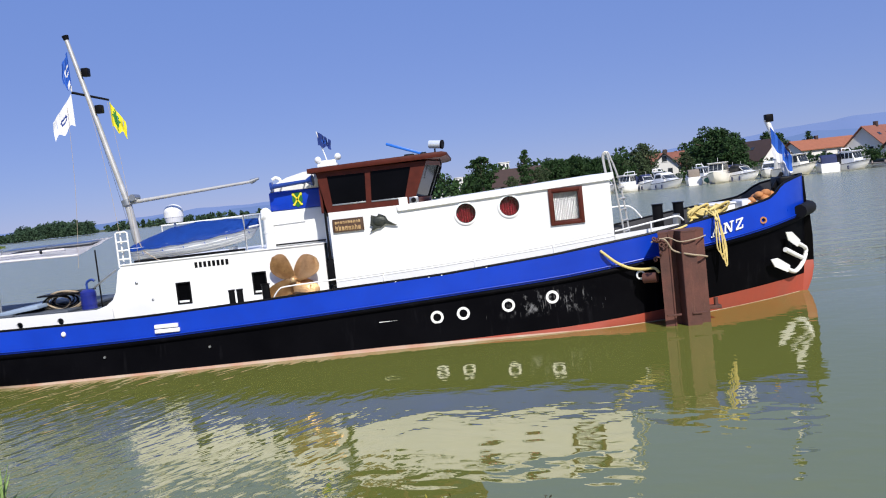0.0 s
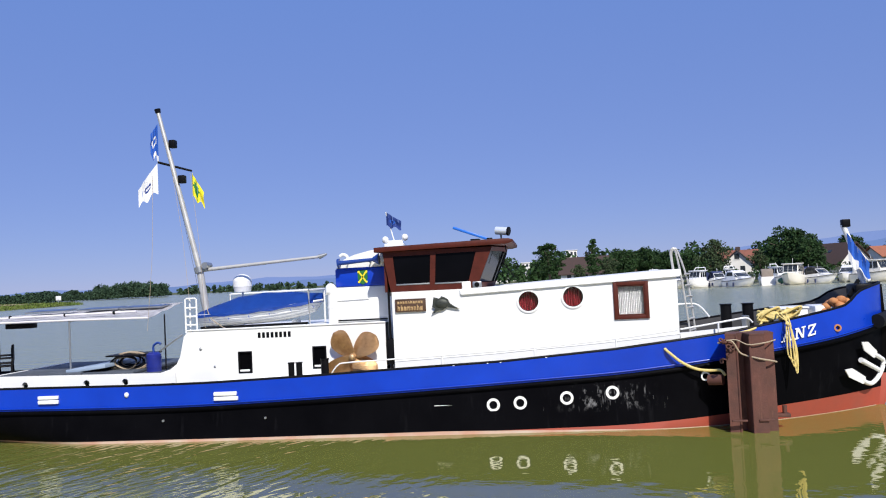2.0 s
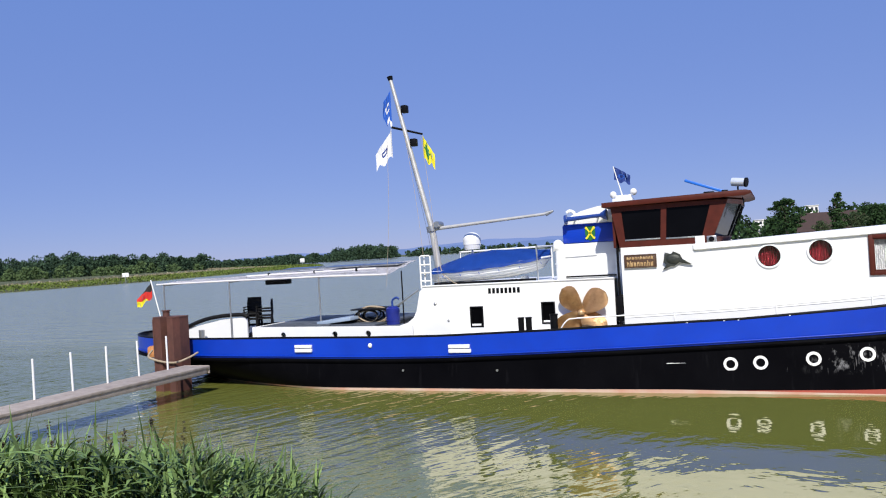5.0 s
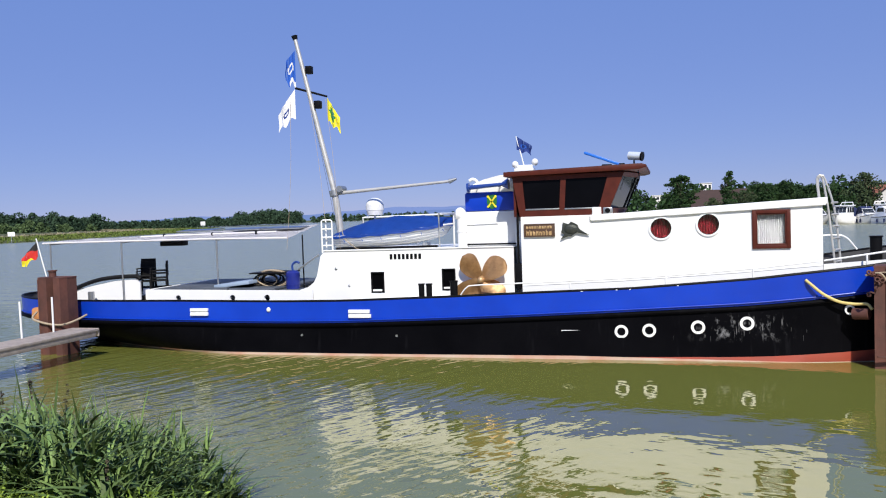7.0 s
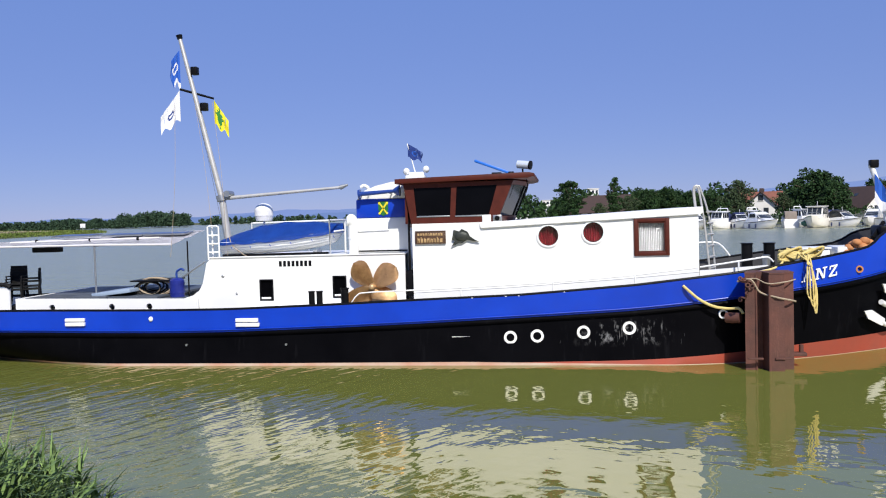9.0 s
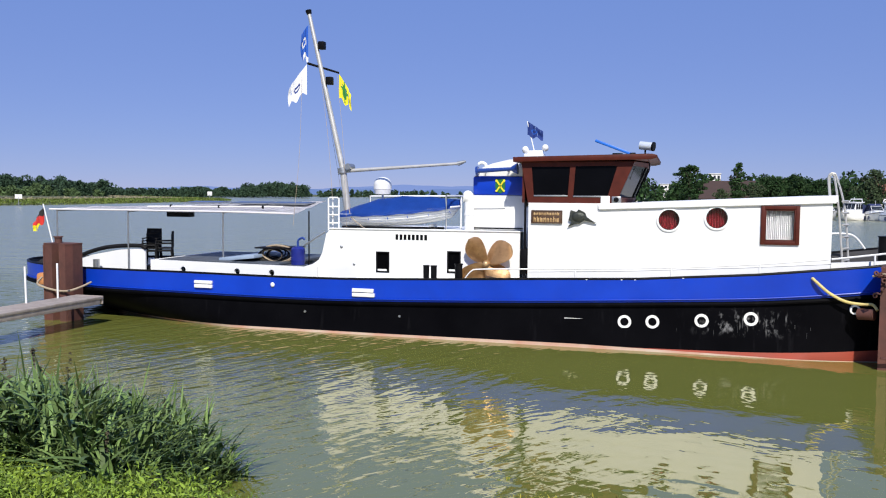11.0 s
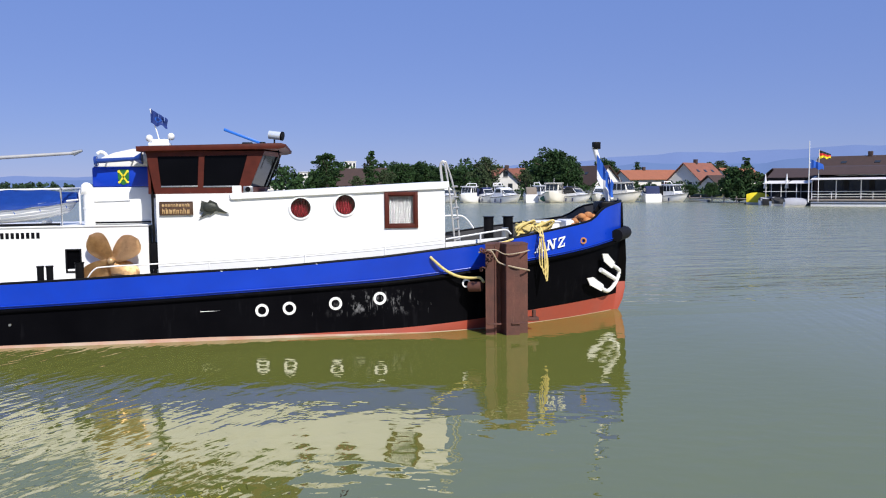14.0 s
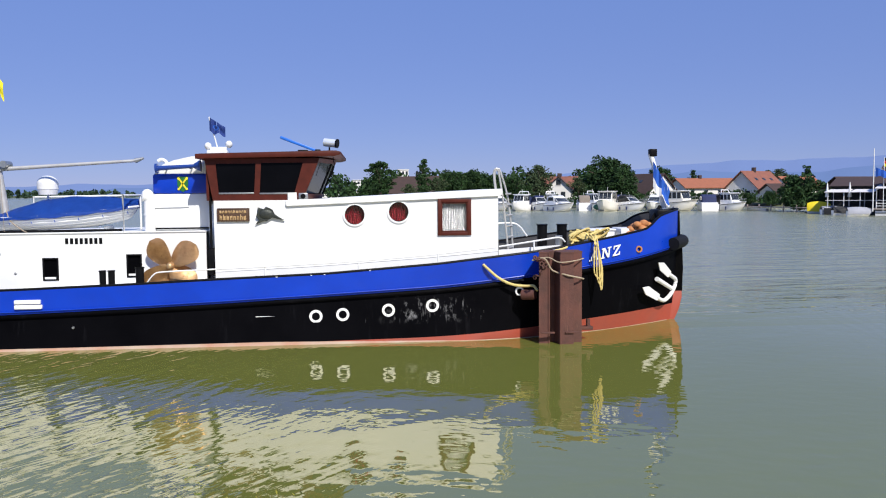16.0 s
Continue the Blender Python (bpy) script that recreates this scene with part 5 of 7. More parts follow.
part("rim", rod((0.49, 0.853, 4.762), (0.53, 0.84, 4.756), 0.11, 0.11, 18), PITCH, fl)
ds = thing("deck_sensor", (-0.62, 0.62, 3.44), "small grey box with a dial on the cabin roof", "instrument")
part("case", box((-0.68, 0.55, 3.39), (-0.46, 0.7, 3.58), 0.02), PLASTIC, ds)
part("case", box((-0.42, 0.55, 3.40), (-0.20, 0.7, 3.57), 0.02), GREY, ds)
part("dial", rod((-0.31, 0.552, 3.49), (-0.31, 0.535, 3.49), 0.06, n=16), PITCH, ds)

# ---- carved board and ornament on the cabin side ----
bd = thing("name_board", (-1.94, 0.53, 3.02), "carved dark wooden name board with pale worn letters", "sign")
part("board", box((-2.32, 0.505, 2.92), (-1.60, 0.535, 3.20), 0.012), WOODDK, bd)
part("rim", frame_bars(-2.34, 2.90, -1.58, 3.22, 0.025, 0.495, 0.53), WOODDK, bd)
random.seed(9)
for z0, n, hi2 in ((3.10, 10, 0.07), (2.935, 8, 0.125)):
    for k in range(n):
        x0, w2 = -2.28 + 0.64 * k / n, 0.56 / n
        b0 = box((x0, 0.494, z0), (x0 + w2 * 0.3, 0.503, z0 + hi2 * random.uniform(0.75, 1.1)), 0.003)
        box((x0 + w2 * 0.55, 0.494, z0), (x0 + w2 * 0.85, 0.503, z0 + hi2 * random.uniform(0.6, 0.9)), 0.003, b0)
        box((x0 + w2 * 0.2, 0.4945, z0 + random.choice((0.0, 0.45, 0.6)) * hi2), (x0 + w2 * 0.7, 0.5035, z0 + 0.02 + 0.6 * hi2), 0.003, b0)
        part("stroke", b0, WOODLT, bd, "worn carved character")
fs = thing("fish_ornament", (-1.1, 0.53, 2.95), "dark metal fish ornament fixed to the cabin side", "ornament")
prof = [(-1.45, 2.82), (-1.26, 2.92), (-1.18, 2.90), (-1.05, 3.00), (-0.90, 2.95), (-0.75, 2.92), (-0.88, 2.99), (-1.0, 3.06), (-1.03, 3.17), (-1.10, 3.21), (-1.19, 3.25),
        (-1.22, 3.19), (-1.26, 3.18), (-1.35, 3.21), (-1.38, 3.24), (-1.38, 3.12), (-1.43, 3.0), (-1.33, 2.96)]
part("relief", slab([(x, z) for x, z in prof], 0.475, 0.53, bevel=0.012), BRONZEDK, fs)
part("belly", ball((-1.19, 0.485, 3.07), (0.17, 0.045, 0.12), 18, 10), BRONZEDK, fs)
part("fin", slab([(-1.2, 3.02), (-1.06, 3.1), (-1.1, 2.98)], 0.455, 0.475), BRONZEDK, fs)

# ---- piles ----
def pile(name, poly, top, label):
    """A sheet-pile dolphin: a hollow folded steel box that stands in the water."""
    ob = thing(name, (sum(p[0] for p in poly) / len(poly), sum(p[1] for p in poly) / len(poly), 0), label, "pile")
    part("sheet_wall", slab(poly, -1.8, top - 0.006, "z"), PILE, ob, "rust-brown folded sheet pile", smooth=0)
    cx, cy = ob.location.x, ob.location.y
    capb = slab([(cx + (p[0] - cx) * 1.02, cy + (p[1] - cy) * 1.02) for p in poly], top - 0.005, top + 0.03, "z")
    part("cap", capb, PILE, ob, smooth=0)
    for p in (poly[1], poly[4]):
        part("clutch", rod((p[0], p[1], -1.8), (p[0], p[1], top - 0.02), 0.025, n=8), PILE, ob)
    return ob


PB = [(5.19, -0.64), (5.42, -0.66), (5.47, -0.46), (5.60, -0.46), (5.66, -0.82), (5.97, -0.82), (6.02, -0.62), (6.22, -0.60), (6.24, -0.05), (6.0, -0.02), (5.5, -0.02), (5.34, -0.12)]
bowpile = pile("bow_pile", PB, 2.12, "tall rusty sheet-pile dolphin beside the bow")
for q, l in ((5.40, 0.35), (5.97, 0.3)):
    part("waler", box((q - 0.2, -0.86, 0.26), (q + 0.12, -0.80, 0.30), 0.006), PILE, bowpile)
part("bracket", box((6.24, -0.4, 0.25), (6.55, -0.2, 0.33), 0.01), PILE, bowpile)
part("bracket_post", rod((6.45, -0.3, 0.33), (6.45, -0.3, 0.5), 0.05, n=10), PILE, bowpile)
ch = thing("pile_lashing", (5.35, -0.7, 1.9), "rusty chain and worn rope lashed round the bow pile", "rope")
part("rope_turn", pipe(bent([(5.05, -0.55, 1.95), (5.3, -0.72, 2.0), (5.5, -0.68, 1.72), (5.8, -0.86, 1.62), (6.1, -0.78, 1.55), (6.26, -0.6, 1.50)], 6), 0.02, 7), ROPE_G, ch)
part("rope_turn", pipe(bent([(5.1, -0.6, 1.98), (5.4, -0.7, 2.02), (5.62, -0.86, 1.92), (5.98, -0.86, 1.95), (6.26, -0.6, 1.98)], 6), 0.014, 7), ROPE_G, ch)
for k in range(11):
    a3 = k * 0.9
    c = (5.2 + 0.13 * math.cos(a3) * (1 - 0.04 * k) - 0.005 * k, -0.72 + 0.02 * math.sin(k * 2.0), 1.86 + 0.2 * math.sin(a3 * 0.5) - 0.01 * k)
    bm = ring(0, 0, 0.03, 0.055, -0.014, 0.014, 12)
    bmesh.ops.transform(bm, matrix=Matrix.Translation(c) @ pose(0, 0, 0, 70 * (k % 2), 40 * k, 30 * k), verts=bm.verts)
    part("chain_link", bm, PILE, ch)
PS = [(-16.0, -0.48), (-15.9, -0.62), (-15.55, -0.66), (-15.45, -0.40), (-15.30, -0.40), (-15.22, -0.72), (-14.98, -0.72), (-14.90, -0.5), (-14.90, -0.12), (-15.3, -0.08), (-15.9, -0.05)]
PS = [(-15.43 + (p[0] + 15.45) * 0.86, p[1]) for p in PS]
sternpile = pile("stern_pile", PS, 2.12, "tall rusty sheet-pile dolphin beside the stern")
part("top_bollard", rod((-15.6, -0.3, 2.15), (-15.6, -0.3, 2.3), 0.1, 0.1, 14), PILE, sternpile)
part("top_bollard_cap", rod((-15.6, -0.3, 2.3), (-15.6, -0.3, 2.33), 0.13, 0.13, 14), PILE, sternpile)
sl = thing("stern_mooring_rope", (-15.4, -0.7, 0.9), "worn rope tied round the stern pile", "rope")
part("turn", pipe(bent([(-16.2, -0.3, 1.15), (-16.05, -0.62, 1.0), (-15.5, -0.72, 0.88), (-14.95, -0.78, 0.86), (-14.72, -0.5, 0.95), (-14.7, -0.1, 1.05)], 6), 0.03, 7), ROPE_G, sl)
sf = thing("stern_fender", (-16.3, 0.2, 1.1), "small orange-brown fender hanging at the stern", "fender")
part("body", box((-16.6, -0.1, 0.9), (-16.2, 0.2, 1.25), 0.08), ORANGE, sf)
part("cord", rod((-16.4, 0.05, 1.2), (-16.4, 0.3, 1.5), 0.012, n=6), ROPE_G, sf)

# ---- gangway beam with white posts ----
gw = thing("gangway", (-14.2, -6, 0.5), "weathered timber gangway from the bank to the stern pile", "gangway")
random.seed(3)
for k, x in enumerate((-14.66, -14.43, -14.20, -13.97)):
    part("plank", box((x, -13.2, 0.71 + random.uniform(-0.008, 0.008)), (x + 0.225, -0.85 + random.uniform(-0.03, 0.03), 0.775), 0.012), TIMBER, gw)
part("bearer", box((-13.92, -13.2, 0.56), (-13.77, -0.9, 0.705), 0.015), TIMBER, gw)
part("bearer", box((-14.64, -13.2, 0.56), (-14.48, -0.9, 0.705), 0.015), TIMBER, gw)
part("end_board", box((-14.64, -0.815, 0.56), (-13.77, -0.76, 0.78), 0.012), TIMBER, gw)
for k in range(11):
    y = -1.55 - 1.09 * k
    part("rail_post", rod((-14.56, y, 0.76), (-14.56 - 0.02 * (k % 2), y, 1.70), 0.026, n=10), PLASTIC, gw, "thin white plastic post")
part("bracket_arm", rod((-14.2, -0.84, 0.56), (-14.9, -0.6, 0.56), 0.06, n=10), PILE, gw)
for y in (-10.4,):
    part("trestle_leg", rod((-14.2, y, -1.8), (-14.2, y, 0.56), 0.09, n=12), PILE, gw)

# ---- flags ----
FLAGS = []


def flag(name, top, height, length, base_turn, droop, paint, mats, label, swing, seed, strips=6, group=""):
    """A flag as rigid bands of cloth hinged one behind the other; paint(u, v) picks the cloth's colour."""
    ob = thing(name, top, label, "flag", group)
    w = length / strips
    dx, dz = w * math.cos(radians(droop)), -w * math.sin(radians(droop))
    bands = []
    for s in range(strips):
        bm = bmesh.new()
        nv, nu = 24, 4
        vs = []
        for i in range(nu + 1):
            q = (s + i / nu) / strips
            high = height * (1 - 0.42 * q + 0.09 * math.sin(11 * q + seed))
            vs.append([bm.verts.new((dx * i / nu, 0.022 * q * math.sin(5.5 * j / nv + seed) , dz * i / nu - high * j / nv)) for j in range(nv + 1)])
        for i in range(nu):
            for j in range(nv):
                fc = bm.faces.new((vs[i][j], vs[i + 1][j], vs[i + 1][j + 1], vs[i][j + 1]))
                fc.material_index = paint((s + (i + 0.5) / nu) / strips, (j + 0.5) / nv)
        me = bpy.data.meshes.new("cloth")
        bm.to_mesh(me)
        bm.free()
        for mm in mats:
            me.materials.append(mm)
        b = new("cloth", me)
        b.parent = ob
        so = b.modifiers.new("thickness", "SOLIDIFY")
        so.thickness = 0.004
        bands.append(b)
    FLAGS.append((bands, dx, dz, base_turn, swing, seed))
    return ob


C_BLUE = mat("blue_flag_cloth", (0.015, 0.10, 0.48), (0.012, 0.08, 0.4), 6, 0.85, bump=0.3)
C_NAVY = mat("navy_flag_cloth", (0.01, 0.035, 0.20), (0.01, 0.03, 0.16), 6, 0.85, bump=0.3)
C_WHITE = mat("white_flag_cloth", (0.78, 0.78, 0.78), (0.70, 0.70, 0.72), 6, 0.85, bump=0.3)
C_YELL = mat("yellow_flag_cloth", (0.80, 0.70, 0.02), (0.72, 0.62, 0.02), 6, 0.85, bump=0.3)
C_GREEN = mat("green_flag_cloth", (0.03, 0.22, 0.04), (0.03, 0.18, 0.03), 6, 0.85, bump=0.3)
C_BLACK = mat("black_flag_cloth", (0.012, 0.012, 0.012), (0.02, 0.02, 0.02), 6, 0.85, bump=0.3)
C_RED = mat("red_flag_cloth", (0.60, 0.03, 0.02), (0.50, 0.025, 0.02), 6, 0.85, bump=0.3)
tip = KNEE + md * 0.94


def mark(cu, cv, ru, rv, hollow=0.0):
    """A round emblem on the cloth, open in the middle where hollow."""
    def inside(u, v):
        d = ((u - cu) / ru) ** 2 + ((v - cv) / rv) ** 2
        return 1 if hollow < d < 1 else 0
    return inside


flag("blue_flag", tuple(tip + Vector((-0.05, -0.10, -0.06))), 1.0, 0.50, 250, 48, lambda u, v: 1 if v > 0.84 and u < 0.6 or mark(0.45, 0.45, 0.3, 0.16, 0.35)(u, v) else 0,
     [C_BLUE, C_WHITE], "blue and white cloth flag near the mast top", 45, 1, group="flags on the mast")
lft, rgt = cr + Vector((-0.32, -0.22, 0.03)), cr + Vector((0.45, 0.3, -0.20))
flag("white_flag", tuple(lft), 0.80, 0.95, 200, 52, mark(0.5, 0.5, 0.16, 0.14, 0.2), [C_WHITE, C_NAVY], "white cloth flag with a small dark emblem below the crosstree", 45, 2, group="flags on the mast")
flag("yellow_flag", tuple(rgt), 0.70, 0.74, -5, 55, lambda u, v: 1 if abs(u - 0.4) < 0.24 * (1 - abs(v - 0.45) * 2.2) + 0.04 * math.sin(v * 30) else 0, [C_YELL, C_GREEN], "yellow cloth flag with a green figure below the crosstree", 42, 3, group="flags on the mast")
flag("roof_flag", (-2.55, 1.0, 5.42), 0.36, 0.50, 0, 30, mark(0.45, 0.5, 0.2, 0.2, 0.4), [C_NAVY, C_BLUE], "small dark blue flag on the wheelhouse roof", 48, 4)
flag("bow_flag", (8.98, MID - 0.07, 4.34), 0.75, 0.95, -8, 58, lambda u, v: 1 if v > 0.62 and u < 0.5 or v > 0.9 else 0, [C_BLUE, C_WHITE], "blue and white flag hanging at the bow pole", 36, 5)
flag("stern_flag", (-18.05, 1.9, 3.14), 0.50, 0.80, 195, 45, lambda u, v: min(2, int((0.55 * u + 0.6 * v) * 2.7)), [C_BLACK, C_RED, C_YELL], "black, red and gold flag at the stern staff", 36, 6)
part("stern_staff", rod((-17.6, 1.9, 1.4), (-18.08, 1.9, 3.2), 0.02, n=8), WHITE, ship, "white ensign staff")

# ---- foliage ----
LEAF = mat("tree_foliage", (0.030, 0.068, 0.018), (0.015, 0.038, 0.011), 0.5, 0.75, bump=0, island=0.45, spec=0.25)
LEAF2 = mat("grey_green_foliage", (0.064, 0.092, 0.040), (0.034, 0.056, 0.023), 0.5, 0.8, bump=0, island=0.4, spec=0.25)
# distance haze is mixed into this paler, bluer green of the far woods
FARLEAF = mat("haze_tinted_foliage", (0.046, 0.080, 0.046), (0.030, 0.056, 0.034), 0.05, 0.9, bump=0, island=0.4, spec=0.1)
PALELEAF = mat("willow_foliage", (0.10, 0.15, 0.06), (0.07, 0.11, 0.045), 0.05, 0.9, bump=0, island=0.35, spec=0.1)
BARK = mat("bark", (0.12, 0.09, 0.06), (0.07, 0.055, 0.04), 4, 0.9, bump=0.8, grain=20)
REED = mat("reed_blades", (0.165, 0.240, 0.075), (0.060, 0.105, 0.030), 2.2, 0.5, bump=0, island=0.75, spec=0.18)
NETTLE = mat("bright_leafy_weeds", (0.20, 0.28, 0.030), (0.10, 0.17, 0.02), 1.6, 0.6, bump=0, island=0.65, spec=0.3)
GOLD = mat("yellowing_weeds", (0.34, 0.30, 0.05), (0.22, 0.21, 0.04), 3, 0.7, bump=0, island=0.4, spec=0.2)
SEED = mat("dark_seed_heads", (0.06, 0.05, 0.025), (0.04, 0.03, 0.02), 9, 0.9, bump=0, island=0.3)
MEADOW = mat("reed_meadow", (0.14, 0.17, 0.04), (0.09, 0.14, 0.03), 0.08, 0.9, bump=0, island=0.3, spec=0.1)
rng = np.random.default_rng(11)


def kites(points, size, spread=0.35, flat=0.0, wide=0.3):
    """Small leaf shapes, one at each point, turned at random."""
    n = len(points)
    a = rng.normal(size=(n, 3))
    a /= np.linalg.norm(a, axis=1)[:, None]
    b = rng.normal(size=(n, 3))
    b[:, 2] *= 1 - flat
    b -= a * (a * b).sum(1)[:, None]
    b /= np.linalg.norm(b, axis=1)[:, None] + 1e-9
    s = size * (1 + spread * rng.normal(size=(n, 1))).clip(0.4, 2)
    v = np.stack([points - a * s * 0.5, points + b * s * wide, points + a * s * 0.5, points - b * s * wide], 1).reshape(-1, 3)
    f = np.arange(4 * n).reshape(-1, 4)
    return v, f


def cloud(name, v, f, material):
    me = bpy.data.meshes.new(name)
    me.from_pydata(v.tolist(), [], f.tolist())
    me.materials.append(material)
    return new(name, me)


def shell_points(n, c, r):
    """Points in the outer part of an uneven blob."""
    d = rng.normal(size=(n, 3))
    d /= np.linalg.norm(d, axis=1)[:, None]
    return np.array(c) + d * np.array(r) * (0.55 + 0.5 * rng.random((n, 1)))


def tree(height, radius, material, label, leaves=2600, size=0.42, trunk=0.28, tall=1.0):
    ob = thing("tree", (0, 0, 0), label, "tree", "trees on the shore")
    bm = pipe(bent([(0, 0, -0.3), (0.1, 0.05, height * 0.25), (-0.05, 0.1, height * 0.5), (0.05, 0, height * 0.8)], 4), radius * 0.05 + 0.08, 8)
    for k in range(6):
        a4, z = k * 1.1, height * (0.28 + 0.07 * k)
        pipe(bent([(0, 0, z), (0.35 * radius * math.cos(a4), 0.35 * radius * math.sin(a4), z + 0.12 * height), (0.7 * radius * math.cos(a4), 0.7 * radius * math.sin(a4), z + 0.2 * height)], 3), 0.06, 6, bm)
    part("trunk", bm, BARK, ob)
    pts = []
    blobs = 34
    n0 = leaves // 6
    dd = rng.normal(size=(n0, 3))
    dd /= np.linalg.norm(dd, axis=1)[:, None]
    zc = height * (trunk + 0.97) / 2
    pts.append(np.array((0, 0, zc)) + dd * np.array((radius * 0.86, radius * 0.86, height * (0.95 - trunk) / 2)) * (0.35 + 0.55 * rng.random((n0, 1))))
    for k in range(blobs):
        f = rng.random()
        z = height * (trunk + (0.93 - trunk) * f)
        rr = radius * (math.sin(math.pi * (0.12 + 0.80 * f)) ** 0.7) * 0.72
        a5 = rng.random() * math.tau
        q = rr * rng.uniform(0.25, 1.22)
        br = radius * rng.uniform(0.17, 0.36)
        pts.append(shell_points(5 * leaves // (6 * blobs), (q * math.cos(a5), q * math.sin(a5), z), (br, br, br * 0.75 * tall)))
    v, f = kites(np.concatenate(pts), size)
    c = cloud("crown", v, f, material)
    c.parent = ob
    return ob


def plant(ob, az, dist, turn=0, scale=1.0, z=1.2):
    x, y = polar(az, dist)
    return copy_thing(ob, pose(x, y, z, 0, 0, turn) @ Matrix.Scale(scale, 4))


oak = tree(9.1, 5.2, LEAF, "broad dark green tree on the marina shore", 11000, 0.46, 0.22)
oak.matrix_basis = pose(*polar(16.2, 168), 1.2)
ash = tree(8.3, 3.4, LEAF2, "loose grey-green tree on the marina shore", 4600, 0.38, 0.2)
ash.matrix_basis = pose(*polar(11.7, 165), 1.2)
pine = tree(9.5, 3.4, LEAF, "dark green tree with flat layered branches", 5200, 0.38, 0.2, 0.45)
pine.matrix_basis = pose(*polar(0.6, 165), 1.0)
slim = tree(9.6, 1.9, LEAF, "slender dark green tree on the shore", 3600, 0.34, 0.12)
slim.matrix_basis = pose(*polar(3.6, 165), 1.0)
for ob, az, dist, turn, sc in ((ash, 2.7, 175, 80, 0.55), (oak, 5.6, 190, 40, 0.8), (oak, 7.2, 195, 120, 0.82), (oak, 8.8, 190, 200, 0.72), (ash, 4.6, 185, 30, 0.75), (oak, 9.9, 185, 300, 0.62),
                               (oak, 13.6, 215, 10, 0.62), (ash, 14.4, 180, 100, 0.7), (oak, 17.4, 165, 70, 0.75), (slim, 10.2, 175, 20, 0.6), (oak, 19.8, 230, 70, 0.95), (ash, 20.6, 215, 160, 0.75),
                               (slim, 28.9, 245, 90, 0.95), (ash, 26.7, 260, 10, 1.05), (ash, 27.3, 262, 130, 1.1), (slim, 21.9, 235, 10, 0.85), (slim, 35.4, 200, 10, 0.7), (ash, 35.9, 195, 60, 0.75),
                               (ash, 34.6, 215, 50, 0.7)):
    plant(ob, az, dist, turn, sc)
bush = tree(5.0, 4.3, LEAF, "large round dark green bush at the jetty", 9000, 0.42, 0.02)
bush.matrix_basis = pose(*polar(28.5, 141), 0.6)
for az, dist, sc in ((26.8, 152, 0.42), (25.4, 156, 0.36), (24.2, 160, 0.4), (12.6, 160, 0.4), (21.4, 165, 0.38), (22.9, 163, 0.4), (30.0, 138, 0.45)):
    plant(bush, az, dist, az * 40, sc, 1.0)


def woods(name, az0, az1, d0, d1, h0, h1, count, size, per, material, label, base=1.2):
    pts = []
    for k in range(count):
        az, dd = rng.uniform(az0, az1), rng.uniform(d0, d1)
        x, y = polar(az, dd)
        h = rng.uniform(h0 * 0.72, h1 * 1.12) * (0.95 + 0.1 * math.sin(az * 1.3 + math.sin(az * 3.1))) * float(np.interp(az, (-50, -44, -38, -33), (1.5, 1.22, 0.9, 1.0)))
        r = h * rng.uniform(0.32, 0.58)
        for z, q in ((0.30, 1.0), (0.62, 0.9), (0.82, 0.6)):
            pts.append(shell_points(per, (x + rng.normal() * r * 0.3, y, base + h * z), (r * q, r * q, h * 0.24)))
    v, f = kites(np.concatenate(pts), size)
    v[:, 2] = np.maximum(v[:, 2], 0.1)
    return tagged(cloud(name, v, f, material), label, "woods", kind="stuff")


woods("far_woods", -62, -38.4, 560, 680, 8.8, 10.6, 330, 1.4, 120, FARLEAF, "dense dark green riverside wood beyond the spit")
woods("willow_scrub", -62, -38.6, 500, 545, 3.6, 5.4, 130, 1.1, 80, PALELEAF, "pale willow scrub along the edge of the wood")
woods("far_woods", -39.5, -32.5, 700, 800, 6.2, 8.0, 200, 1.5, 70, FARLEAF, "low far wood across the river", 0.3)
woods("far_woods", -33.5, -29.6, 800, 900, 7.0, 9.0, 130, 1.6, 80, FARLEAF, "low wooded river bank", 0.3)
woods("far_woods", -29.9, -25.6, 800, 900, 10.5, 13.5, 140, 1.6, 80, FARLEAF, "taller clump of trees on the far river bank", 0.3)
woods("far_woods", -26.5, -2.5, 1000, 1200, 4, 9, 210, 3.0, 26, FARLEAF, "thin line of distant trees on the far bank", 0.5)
woods("far_woods", -2.5, 17, 240, 290, 5.5, 8.0, 150, 1.1, 60, LEAF, "wood behind the marina houses", 1.2)
woods("shore_scrub", 8.6, 30.5, 160, 176, 1.2, 2.6, 130, 0.45, 30, LEAF, "low bushes along the marina bank", 0.9)

# reed meadow on the spit
gx, gy = [], []
for k in range(26000):
    y = rng.uniform(20, 540)
    edge = np.interp(y, SPIT_Y, SPIT_X)
    gx.append(edge - abs(rng.normal()) * 9 - 0.5)
    gy.append(y)
P = np.stack([np.array(gx), np.array(gy), ground_height(np.array(gx), np.array(gy)) + rng.random(26000) * 0.9], 1)
v, f = kites(P, 0.55, 0.3)
tagged(cloud("reed_meadow", v, f, MEADOW), "yellow-green reeds along the low spit", "reeds", kind="stuff")


# dry pale stalks behind the green edge
DRY = mat("dry_reed_stalks", (0.30, 0.26, 0.17), (0.22, 0.20, 0.12), 0.05, 0.9, bump=0, island=0.25, spec=0.1)
gy = rng.uniform(60, 540, 12000)
gx = np.interp(gy, SPIT_Y, SPIT_X) - rng.uniform(16, 46, 12000)
P = np.stack([gx, gy, ground_height(gx, gy) + rng.random(12000) * 0.7], 1)
v, f = kites(P, 0.6, 0.3)
